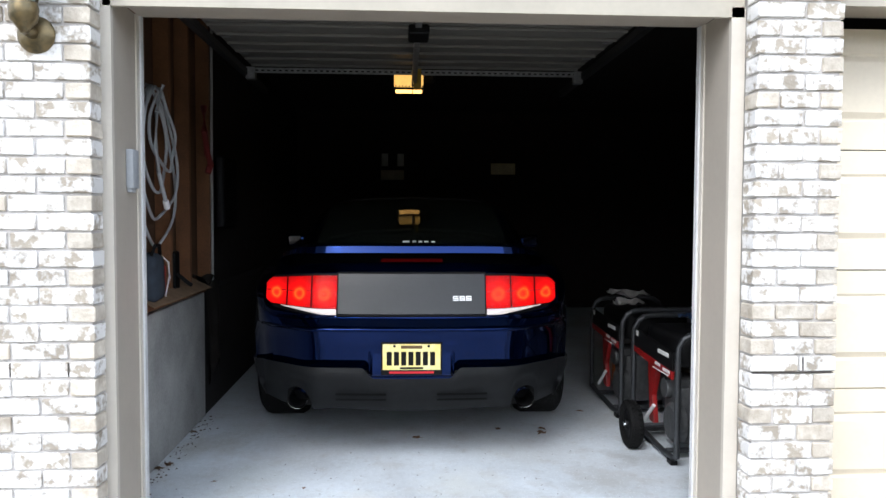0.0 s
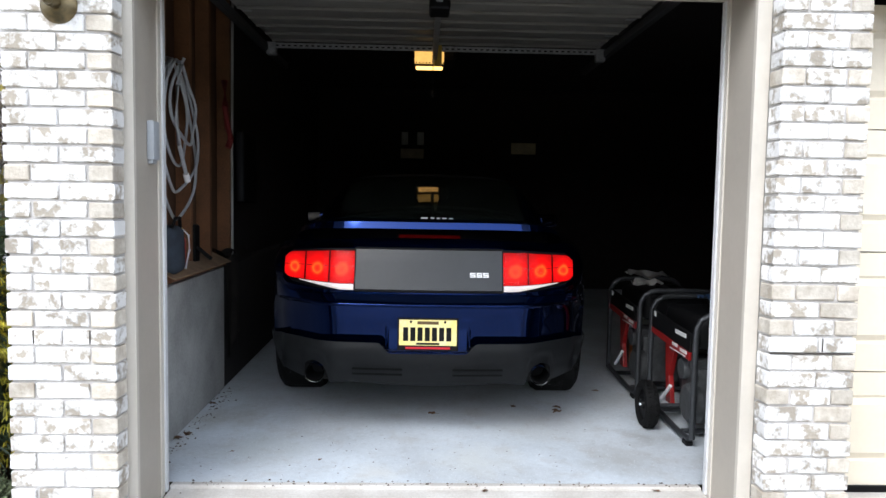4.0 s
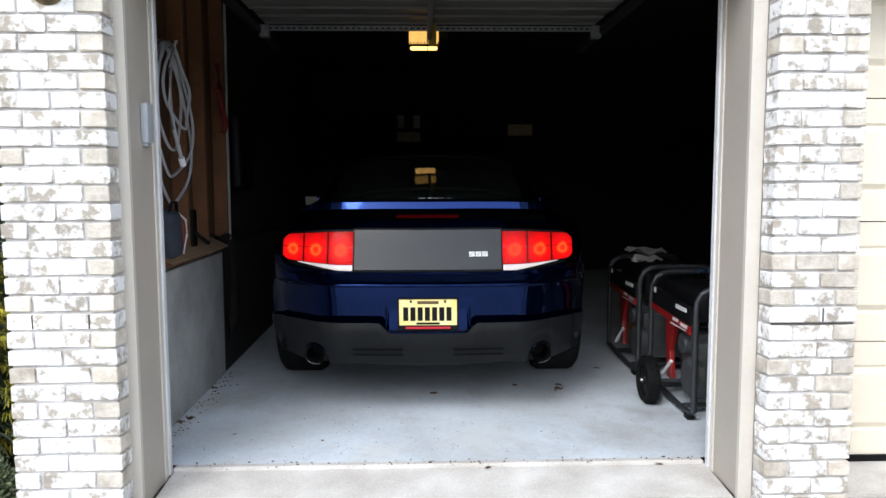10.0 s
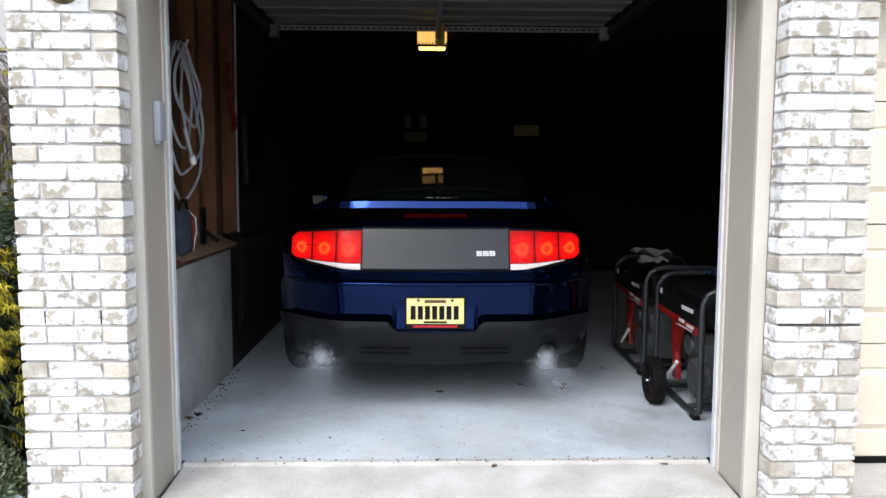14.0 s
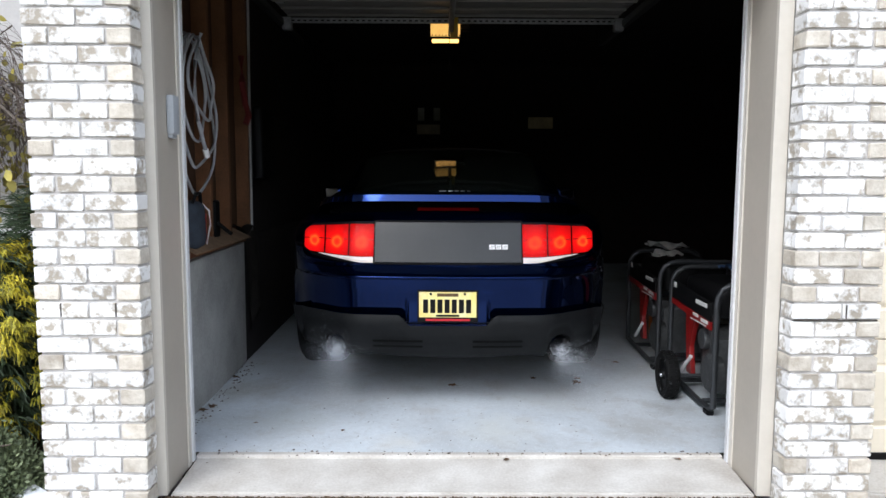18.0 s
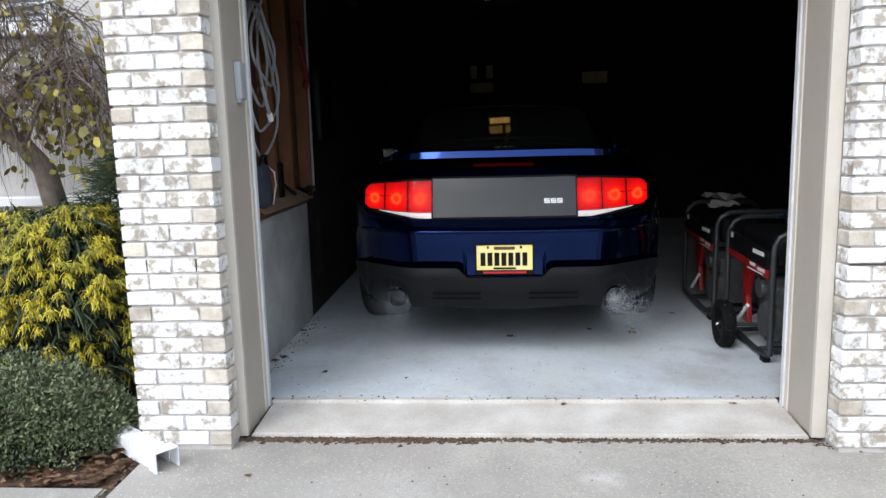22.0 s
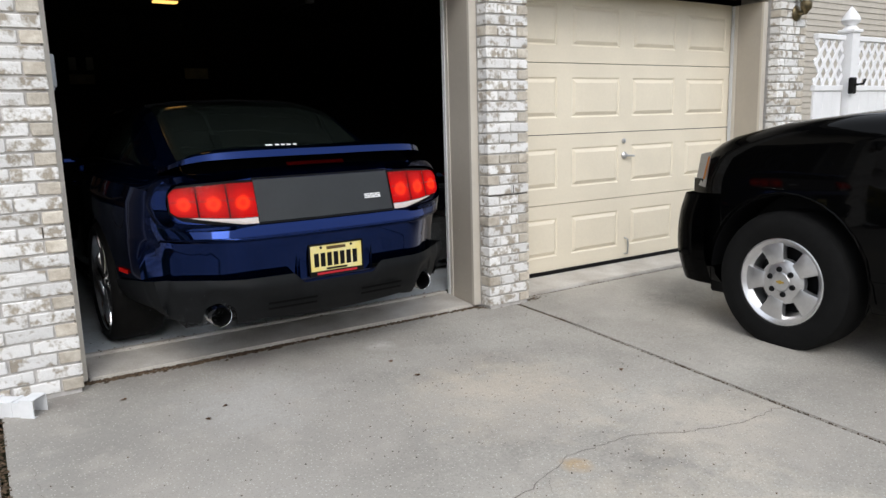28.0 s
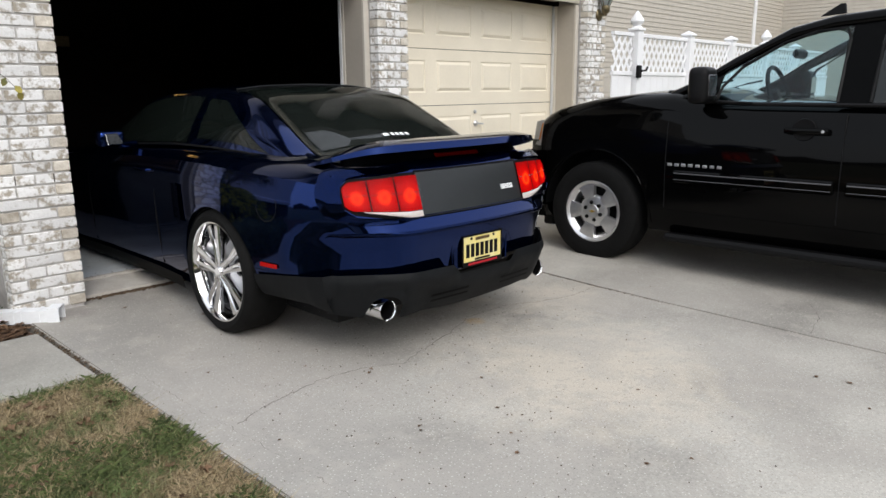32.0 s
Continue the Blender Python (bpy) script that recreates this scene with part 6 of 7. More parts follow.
part("cloth", cb, M_BLACK, coat, smooth=True)


# ---- generators ----
M_ENGINE = mat("cast_grey_engine", (0.075, 0.078, 0.08), 0.5, metal=0.4, var=0.25, scale=25, bump=0.3)
M_REDP = mat("red_panel", (0.22, 0.006, 0.006), 0.4, var=0.12, scale=10)
M_TXT = mat("label_ink", (0.6, 0.6, 0.58), 0.6, var=0)


def make_generator(m, label, near):
    g = thing("portable_generator", label, "generator", m, group="generators beside the car")
    L, W, Hh = 0.72, 0.52, 0.71
    for y in (0.0, L):
        pts = [(0.0, y, 0.05), (0.0, y, 0.2), (0.0, y, Hh - 0.12), (0.006, y, Hh - 0.075), (0.026, y, Hh - 0.034), (0.06, y, Hh - 0.01), (0.11, y, Hh), (W - 0.11, y, Hh), (W - 0.06, y, Hh - 0.01), (W - 0.026, y, Hh - 0.034), (W - 0.006, y, Hh - 0.075), (W, y, Hh - 0.12), (W, y, 0.2), (W, y, 0.05)]
        part("frame_hoop", tube(pts, 0.0165, 10), M_FRAME, g, smooth=True)
    for x in (0.0, W):
        part("base_rail", tube([(x, -0.0, 0.06), (x, 0.04, 0.035), (x, 0.2, 0.03), (x, L - 0.1, 0.05), (x, L, 0.06)], 0.0165, 10), M_FRAME, g, smooth=True)
        part("foot", box(x - 0.02, x + 0.02, 0.03, 0.09, 0.0, 0.028, 0.005), M_BLACK, g)
    for y in (0.15, 0.55):
        part("cross_rail", tube([(0, y, 0.045), (W, y, 0.045)], 0.014, 8), M_FRAME, g)
    tank = part("fuel_tank", box(0.05, W - 0.05, 0.08, L - 0.08, 0.50, 0.68, 0.05, seg=3), M_BLACK, g, "black fuel tank", smooth=True)
    part("tank_cap", lathe([(0.0, 0.70), (0.04, 0.70), (0.045, 0.685), (0.045, 0.67)], 16, 'z'), M_BLACK, tank).location = (W / 2, L / 2, 0)
    panel = part("control_panel", prism([(0.05, 0.50), (0.05, 0.60), (L - 0.04, 0.64), (L - 0.04, 0.53)], 'x', -0.012, 0.0, 0.003), M_BLACK, g, "black control panel")
    part("red_stripe", prism([(0.05, 0.455), (0.05, 0.499), (L - 0.04, 0.529), (L - 0.04, 0.495)], 'x', -0.014, 0.0, 0.002), M_REDP, panel, "red stripe")
    for y, z, w, h in ((0.10, 0.565, 0.16, 0.022), (0.08, 0.480, 0.10, 0.018), (0.22, 0.490, 0.08, 0.018), (0.10, 0.465, 0.24, 0.006), (L - 0.12, 0.60, 0.035, 0.03)):
        part("label_bar", box(-0.0165, -0.0125 if z > 0.5 else -0.0142, y, y + w, z, z + h), M_TXT, panel)
    part("red_shroud", prism([(0.40, 0.12), (0.48, 0.12), (0.52, 0.46), (0.36, 0.46), (0.44, 0.28)], 'x', 0.02, 0.05, 0.006), M_REDP, g, "red side shroud")
    eng = part("engine_block", box(0.06, 0.36, 0.10, 0.36, 0.09, 0.40, 0.03, seg=2), M_ENGINE, g, "grey cast engine block", smooth=True)
    for i in range(6):
        part("cooling_fin", box(0.05, 0.3, 0.12 + i * 0.035, 0.13 + i * 0.035, 0.33, 0.44, 0.002), M_ENGINE, eng)
    cy = lathe([(0.0, 0.0), (0.09, 0.0), (0.11, 0.02), (0.11, 0.06), (0.0, 0.06)], 28)
    bmesh.ops.translate(cy, verts=cy.verts, vec=(0.015, 0.15, 0.20))
    part("recoil_starter", cy, M_ENGINE, eng, smooth=True)
    cy = lathe([(0.0, 0.0), (0.055, 0.0), (0.06, 0.01), (0.06, 0.05)], 20)
    bmesh.ops.translate(cy, verts=cy.verts, vec=(0.03, 0.28, 0.36))
    part("air_cleaner", cy, M_ENGINE, eng, smooth=True)
    alt = lathe([(0.0, 0.36), (0.12, 0.36), (0.125, 0.38), (0.125, 0.62), (0.10, 0.66), (0.0, 0.66)], 28, 'y')
    bmesh.ops.translate(alt, verts=alt.verts, vec=(0.27, 0, 0.22))
    part("alternator", alt, M_BLACK, g, smooth=True)
    part("oil_cap", lathe([(0.0, -0.008), (0.018, -0.006), (0.018, 0.01)], 12), mat("yellow_oil_cap", (0.55, 0.45, 0.03), 0.5, var=0) if "yellow_oil_cap" not in bpy.data.materials else bpy.data.materials["yellow_oil_cap"], eng).location = (0.05, 0.22, 0.14)
    part("support_leg", tube([(-0.03, 0.42, 0.14), (-0.01, 0.32, 0.25)], 0.011, 8), M_STOP, g, "pale grip lever")
    if near:
        wh = part("wheel", lathe([(0.0, -0.01), (0.025, -0.012), (0.03, 0.0), (0.085, 0.006), (0.085, 0.03), (0.0, 0.03)], 24), M_BLACK, g, smooth=True)
        part("tyre", lathe([(0.085, -0.004), (0.10, -0.016), (0.122, -0.012), (0.132, 0.01), (0.132, 0.036), (0.122, 0.058), (0.10, 0.06), (0.085, 0.05)], 36, close=True), M_RUBBER, wh, smooth=True)
        for i in range(32):
            for o in (-0.004, 0.028):
                kb = box(-0.008, 0.008, -0.006, 0.006, 0.128, 0.136, 0.001)
                bmesh.ops.transform(kb, matrix=Matrix.Rotation(2 * math.pi * (i + (0.5 if o > 0 else 0)) / 32, 4, 'X'), verts=kb.verts)
                bmesh.ops.translate(kb, verts=kb.verts, vec=(o + 0.01, 0, 0))
                part("tread_knob", kb, M_RUBBER, wh)
        part("axle_cap", lathe([(0.0, -0.022), (0.012, -0.02), (0.014, -0.008)], 12), M_CHROME, wh)
        wh.matrix_basis = pose(-0.155, 0.345, 0.137)
        part("axle", tube([(-0.14, 0.345, 0.13), (0.5, 0.345, 0.13)], 0.012, 8), M_FRAME, g)
    return g


make_generator(pose(1.34, 0.535, floor_z(0.7)), "grey tube-framed portable generator with a red and black panel", True)
make_generator(pose(1.305, 1.39, floor_z(1.7)), "older tube-framed generator with papers on top", False)
M_PAPER = mat("crumpled_paper", (0.45, 0.44, 0.42), 0.8, var=0.15)
M_TARP = mat("blue_tarp", (0.03, 0.07, 0.16), 0.6, var=0.2)
random.seed(11)
for i, (x, y, z, w, d, c, nm, lb) in enumerate(((1.47, 1.80, 0.755, 0.26, 0.18, M_PAPER, "paper_sheet", "crumpled pale paper on the generator"), (1.38, 1.50, 0.735, 0.16, 0.18, M_PAPER, "paper_sheet", "crumpled pale paper on the generator"),
                                                   (1.60, 0.88, 0.735, 0.20, 0.16, M_TARP, "blue_cloth", "folded blue cloth on the generator tank"), (1.83, 0.85, 0.74, 0.14, 0.2, M_REDP, "red_cloth", "dull red cloth on the generator tank"))):
    b = grid(lambda u, v: (x + (u - 0.5) * w, y + (v - 0.5) * d, z + floor_z(y) + 0.05 * noise.noise(Vector((u * 3 + i, v * 3, i))) + 0.02), 10, 10)
    tagged(part(nm, thicken(b, 0.003), c, smooth=True), lb, "paper" if "paper" in nm else "cloth")
jug = thing("orange_jug", "small orange plastic jug on the garage floor", "jug")
part("bottle", lathe([(0.0, 0.0), (0.06, 0.0), (0.062, 0.14), (0.03, 0.19), (0.02, 0.2), (0.02, 0.23), (0.0, 0.23)], 20, 'z'), mat("orange_plastic", (0.55, 0.16, 0.03), 0.4, var=0.1), jug, smooth=True).location = (1.62, 2.45, floor_z(2.45))


# ---- planting beside the drive ----
def cloud(name, verts, faces, m, parent=None, label="", kind=""):
    me = bpy.data.meshes.new(name)
    me.from_pydata(verts, [], faces)
    me.materials.append(m)
    ob = new(name, me)
    if parent:
        ob.parent = parent
    return tagged(ob, label, kind=kind)


def leaf_mat(name, color, second, island=0.4):
    m = mat(name, color, 0.6, var=0.2, scale=5, fine=30, second=second, island=island)
    return m


M_YEL = leaf_mat("yellow_thread_foliage", (0.68, 0.54, 0.02), (0.22, 0.23, 0.015), 0.7)
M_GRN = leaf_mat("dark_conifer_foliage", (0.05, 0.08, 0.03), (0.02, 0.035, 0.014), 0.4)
M_JUN = leaf_mat("blue_green_shrub_foliage", (0.21, 0.25, 0.125), (0.075, 0.10, 0.046), 0.55)
M_TWIG = mat("grey_brown_twig", (0.10, 0.075, 0.06), 0.85, var=0.25, scale=20)
M_BARK = mat("grey_bark", (0.17, 0.14, 0.115), 0.9, var=0.35, scale=14, fine=80, bump=0.6)
M_LEAF = leaf_mat("yellowing_leaf", (0.40, 0.32, 0.05), (0.15, 0.15, 0.035), 0.5)
M_DEAD = mat("dry_brown_leaf", (0.20, 0.115, 0.065), 0.8, var=0.3, scale=12, per_object=0.4)
M_MULCH = mat("leaf_mulch", (0.13, 0.07, 0.04), 0.95, var=0.4, scale=14, fine=90, bump=0.8, second=(0.05, 0.03, 0.02))

part("planting_bed", grid(lambda u, v: (-6.0 + 4.37 * u, -0.715 + 2.5 * v, -0.085 + 0.02 * noise.noise(Vector((u * 30, v * 20, 0)))), 60, 36), M_MULCH, kind="structure", label="brown leaf-covered planting bed", category="ground")

rng = np.random.default_rng(3)


def strand(verts, faces, p, d, length, width, droop, n=4):
    """A tapering drooping sprig of three-sided section."""
    p = np.array(p, float)
    d = np.array(d, float) / (np.linalg.norm(d) + 1e-9)
    side = np.cross(d, (0, 0, 1.0))
    side /= np.linalg.norm(side) + 1e-9
    base = len(verts)
    for i in range(n + 1):
        w = width * (1 - 0.8 * i / n)
        up = np.array((0, 0, 1.0))
        verts.extend([tuple(p - side * w), tuple(p + side * w), tuple(p + up * w * 0.8)])
        if i < n:
            for k in range(3):
                a, b = base + 3 * i + k, base + 3 * i + (k + 1) % 3
                faces.append((a, b, b + 3, a + 3))
        d = d + np.array((0, 0, -droop / n))
        d /= np.linalg.norm(d)
        p = p + d * length / n


def thread_shrub():
    t = thing("golden_cypress", "golden thread-leaf cypress shrub with drooping yellow sprays", "shrub")
    cx, cy, base = -2.38, 0.25, -0.1
    v, f, v2, f2 = [], [], [], []
    for i in range(760):
        # a flat drooping fan: one rib with side sprigs, hanging from the crown's surface
        a = rng.uniform(0, 2 * math.pi)
        h = rng.uniform(0.02, 1.0) ** 0.75
        lump = 1 + 0.17 * math.sin(3 * a + 6 * h) + 0.10 * math.sin(7 * a - 9 * h) + rng.uniform(-0.10, 0.06)
        r = 0.56 * math.sqrt(max(0.02, 1 - (h - 0.30) ** 2 / 0.56)) * lump
        out = np.array((math.cos(a), math.sin(a), 0.0))
        p = np.array((cx + r * 0.80 * out[0], cy + r * 0.72 * out[1], base + 0.16 + 0.88 * h))
        d = out + np.array((0, 0, 0.55)) + rng.normal(0, 0.30, 3)
        d /= np.linalg.norm(d)
        side = np.cross(d, (0, 0, 1.0))
        side /= np.linalg.norm(side)
        ln = rng.uniform(0.08, 0.17)
        steps = 6
        for k in range(steps):
            s = k / steps
            q = p + rng.normal(0, 0.003, 3)
            for sg in (-1, 1, 0):
                dd = d * 0.8 + side * sg * rng.uniform(0.5, 1.1) + rng.normal(0, 0.2, 3)
                w = 0.0042 if s > 0.25 else 0.0036
                tgt = (v, f) if s > 0.18 or rng.random() < 0.4 else (v2, f2)
                for m in range(2):
                    strand(*tgt, q + rng.normal(0, 0.006, 3), dd + rng.normal(0, 0.25, 3), rng.uniform(0.026, 0.058) * (1.15 - 0.5 * s), w, 1.3, 2)
            d = d + np.array((0, 0, -0.20))
            d /= np.linalg.norm(d)
            p = p + d * ln / steps
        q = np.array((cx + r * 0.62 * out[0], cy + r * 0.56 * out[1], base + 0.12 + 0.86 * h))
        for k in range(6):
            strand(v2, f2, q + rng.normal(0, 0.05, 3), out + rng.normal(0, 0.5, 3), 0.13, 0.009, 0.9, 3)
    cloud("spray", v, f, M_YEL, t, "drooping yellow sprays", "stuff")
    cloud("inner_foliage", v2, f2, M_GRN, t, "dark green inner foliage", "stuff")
    for k in range(5):
        a = k * 1.26
        part("stem", tube([(cx, cy, base - 0.02), (cx + 0.1 * math.cos(a), cy + 0.1 * math.sin(a), base + 0.3), (cx + 0.28 * math.cos(a), cy + 0.25 * math.sin(a), base + 0.7)], [0.02, 0.014, 0.006], 6), M_TWIG, t)
    return t


def low_shrub(cx, cy, rx, ry, h, n, seed, label):
    r = np.random.default_rng(seed)
    t = thing("spreading_shrub", label, "shrub", group="low shrubs by the walk")
    v, f = [], []
    for i in range(n):
        a = r.uniform(0, 2 * math.pi)
        q = math.sqrt(r.uniform(0, 1))
        x, y = cx + rx * q * math.cos(a), cy + ry * q * math.sin(a)
        top = h * math.sqrt(max(0.0, 1 - q ** 3.2)) * (1 + 0.18 * noise.noise(Vector((x * 5, y * 5, seed))))
        z = -0.08 + top * r.uniform(0.45, 1.02)
        d = np.array((math.cos(a) * q, math.sin(a) * q, 0.9)) + r.normal(0, 0.45, 3)
        for k in range(8):
            p = np.array((x, y, z)) + r.normal(0, 0.020, 3)
            e = d + r.normal(0, 0.7, 3)
            e /= np.linalg.norm(e)
            s = np.cross(e, r.normal(0, 1, 3))
            s = s / (np.linalg.norm(s) + 1e-9) * 0.0052
            b = len(v)
            l = r.uniform(0.014, 0.03)
            v.extend([tuple(p), tuple(p + e * l * 0.5 + s), tuple(p + e * l), tuple(p + e * l * 0.5 - s)])
            f.append((b, b + 1, b + 2, b + 3))
    cloud("foliage", v, f, M_JUN, t, "small blue-green leaves", "stuff")
    # solid near-black dome inside the leaves: the crown's inner shade as colour
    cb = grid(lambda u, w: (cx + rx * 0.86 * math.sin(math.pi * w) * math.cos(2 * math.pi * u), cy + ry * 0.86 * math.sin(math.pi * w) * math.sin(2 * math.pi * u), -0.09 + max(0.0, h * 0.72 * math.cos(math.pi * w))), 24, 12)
    part("twig_mass", cb, mat("shade_dark_core", (0.012, 0.014, 0.009), 0.95, var=0.2) if "shade_dark_core" not in bpy.data.materials else bpy.data.materials["shade_dark_core"], t)
    for k in range(6):
        a = k * 1.05
        part("branch", tube([(cx, cy, -0.09), (cx + 0.5 * rx * math.cos(a), cy + 0.5 * ry * math.sin(a), h * 0.4), (cx + 0.85 * rx * math.cos(a), cy + 0.85 * ry * math.sin(a), h * 0.5)], [0.012, 0.008, 0.003], 5), M_TWIG, t)
    return t


def back_conifer():
    t = thing("dark_conifer", "dark green conifer behind the golden shrub", "shrub")
    v, f = [], []
    for i in range(1500):
        a = rng.uniform(0, 2 * math.pi)
        h = rng.uniform(0, 1)
        r = 0.42 * math.sqrt(max(0.0, 1 - (h - 0.3) ** 2 / 0.55)) * rng.uniform(0.6, 1.05)
        p = (-2.02 + r * math.cos(a), 0.62 + r * math.sin(a), -0.05 + 1.25 * h)
        for k in range(3):
            strand(v, f, np.array(p) + rng.normal(0, 0.02, 3), np.array((math.cos(a), math.sin(a), 0.6)) + rng.normal(0, 0.4, 3), 0.12, 0.007, 0.8, 3)
    cloud("foliage", v, f, M_GRN, t, "dark scaly foliage", "stuff")
    part("stem", tube([(-2.02, 0.62, -0.1), (-2.02, 0.62, 0.9)], [0.03, 0.01], 6), M_BARK, t)


def weeping_tree():
    t = thing("weeping_tree", "small weeping tree with bare hanging twigs and few yellow leaves", "tree")
    trunk = [(-2.70, 0.85, -0.1), (-2.70, 0.83, 0.5), (-2.67, 0.80, 0.92), (-2.70, 0.78, 1.13), (-2.80, 0.76, 1.27), (-2.93, 0.74, 1.38), (-3.05, 0.72, 1.52), (-3.12, 0.70, 1.75)]
    part("trunk", tube(trunk, [0.075, 0.07, 0.068, 0.062, 0.052, 0.046, 0.036, 0.02], 12), M_BARK, t, smooth=True)
    v, f, lv, lf = [], [], [], []
    limbs = []
    for k in range(12):
        a = rng.uniform(0, 2 * math.pi) if k > 3 else (-0.5 + k * 0.45)
        st = np.array(trunk[4 + k % 4])
        ln = rng.uniform(0.5, 1.0)
        pts = [st, st + np.array((math.cos(a) * ln * 0.35, math.sin(a) * ln * 0.35, 0.28)), st + np.array((math.cos(a) * ln * 0.7, math.sin(a) * ln * 0.7, 0.38)), st + np.array((math.cos(a) * ln, math.sin(a) * ln, 0.22))]
        limbs.append(pts)
        part("limb", tube([tuple(p) for p in pts], [0.02, 0.012, 0.007, 0.004], 7), M_BARK, t, smooth=True)
    for i in range(1300):
        pts = limbs[i % len(limbs)]
        s = rng.uniform(0.15, 1.0) * 3
        j = min(2, int(s))
        p = pts[j] + (pts[j + 1] - pts[j]) * (s - j) + rng.normal(0, 0.02, 3)
        d = np.array((rng.normal(0, 1), rng.normal(0, 1), rng.uniform(-0.2, 0.8)))
        ln = rng.uniform(0.3, 0.85)
        strand(v, f, p, d, ln, 0.0032, 2.4, 7)
        if i % 3 == 0:
            for k in range(2):
                q = p + np.array((d[0] * 0.16, d[1] * 0.16, rng.uniform(-0.42, 0.05))) + rng.normal(0, 0.05, 3)
                e = rng.normal(0, 1, 3)
                e[2] -= 1.0
                e /= np.linalg.norm(e)
                sd = np.cross(e, rng.normal(0, 1, 3))
                sd /= np.linalg.norm(sd)
                l = rng.uniform(0.035, 0.065)
                b = len(lv)
                lv.extend([tuple(q), tuple(q + e * l * 0.35 + sd * l * 0.42), tuple(q + e * l * 0.75 + sd * l * 0.3), tuple(q + e * l), tuple(q + e * l * 0.75 - sd * l * 0.3), tuple(q + e * l * 0.35 - sd * l * 0.42)])
                lf.append((b, b + 1, b + 2, b + 3, b + 4, b + 5))
    tip = np.array((-1.70, -0.60, 1.42))
    part("sprig", tube([(-2.05, 0.25, 1.95), (-1.95, -0.15, 1.78), (-1.85, -0.45, 1.58), tuple(tip), (-1.60, -0.66, 1.33), (-1.55, -0.68, 1.26)], [0.004, 0.003, 0.0024, 0.002, 0.0016, 0.001], 6), M_TWIG, t, smooth=True)
    for q, e in (((-1.60, -0.66, 1.33), (-0.5, -0.2, -1.0)), ((-1.565, -0.675, 1.29), (0.5, -0.3, -0.8)), ((-1.55, -0.68, 1.26), (0.2, 0.1, -1.0)), ((-1.66, -0.63, 1.385), (0.6, -0.3, 0.2))):
        q, e = np.array(q), np.array(e) / np.linalg.norm(e)
        sd = np.cross(e, (0.0, 1.0, 0.25))
        sd /= np.linalg.norm(sd)
        l, b = 0.05, len(lv)
        lv.extend([tuple(q), tuple(q + e * l * 0.35 + sd * l * 0.36), tuple(q + e * l * 0.75 + sd * l * 0.26), tuple(q + e * l), tuple(q + e * l * 0.75 - sd * l * 0.26), tuple(q + e * l * 0.35 - sd * l * 0.36)])
        lf.append((b, b + 1, b + 2, b + 3, b + 4, b + 5))
    cloud("twig_mass", v, f, M_TWIG, t, "thin hanging twigs", "stuff")
    cloud("foliage", lv, lf, M_LEAF, t, "scattered yellowing leaves", "stuff")


thread_shrub()
low_shrub(-2.36, -0.30, 0.62, 0.36, 0.37, 6500, 1, "low dense blue-green shrub spreading over the bed")
low_shrub(-3.05, -0.25, 0.5, 0.36, 0.34, 3600, 2, "low dense blue-green shrub beside the walk")
back_conifer()
weeping_tree()

# ---- lawn ----
M_GRASS = mat("patchy_grass", (0.12, 0.16, 0.05), 0.8, var=0.2, scale=3.4, fine=14, second=(0.40, 0.31, 0.18), island=0.6)
for nd in M_GRASS.node_tree.nodes:
    if nd.type == 'VALTORGB':
        nd.color_ramp.elements[0].position, nd.color_ramp.elements[1].position = 0.66, 0.80
part("lawn", grid(lambda u, v: (-6.0 + 4.36 * u, -9.0 + 7.44 * v, drive_z(-9.0 + 7.44 * v) - 0.022 + 0.015 * noise.noise(Vector((u * 25, v * 40, 3)))), 50, 70), mat("thatch_soil", (0.26, 0.19, 0.11), 0.95, var=0.35, scale=6, fine=60, bump=0.6, second=(0.10, 0.08, 0.04)), kind="structure", label="patchy brown and green lawn", category="lawn")
gv, gf = [], []
for i in range(80000):
    x = -1.645 - abs(rng.normal(0, 0.9)) if i % 3 else rng.uniform(-3.6, -1.64)
    y = rng.uniform(-3.9, -1.555)
    if x < -4:
        continue
    z = drive_z(y) - 0.025
    a = rng.uniform(0, 2 * math.pi)
    h = rng.uniform(0.012, 0.06)
    lean = rng.normal(0, 0.9, 2) * h
    w = 0.0026
    b = len(gv)
    gv.extend([(x - w * math.cos(a), y - w * math.sin(a), z), (x + w * math.cos(a), y + w * math.sin(a), z), (x + lean[0], y + lean[1], z + h)])
    gf.append((b, b + 1, b + 2))
sv, sf, tv, tf = [], [], [], []
for i in range(70000):
    x, y = -1.62 - abs(rng.normal(0, 0.75)), rng.uniform(-4.3, -1.55)
    g = noise.noise(Vector((x * 1.9, y * 1.9, 7.0))) + 0.5 * noise.noise(Vector((x * 6, y * 6, 2.0)))
    green = g + rng.normal(0, 0.25) > 0.36
    vv, ff = (tv, tf) if green else (sv, sf)
    a, ln = rng.uniform(0, 2 * math.pi), rng.uniform(0.025, 0.06)
    up = rng.uniform(0.4, 1.0) if green else rng.uniform(0.02, 0.45)
    z = drive_z(y) - 0.022
    dx, dy, w = math.cos(a) * ln, math.sin(a) * ln, 0.0014 if green else 0.0017
    b = len(vv)
    vv.extend([(x - w * math.sin(a), y + w * math.cos(a), z + 0.004), (x + w * math.sin(a), y - w * math.cos(a), z + 0.004), (x + 0.6 * dx, y + 0.6 * dy, z + 0.7 * ln * up + 0.006), (x + dx, y + dy, z + 0.8 * ln * up + 0.004)])
    ff.extend([(b, b + 1, b + 2), (b + 1, b + 3, b + 2)])
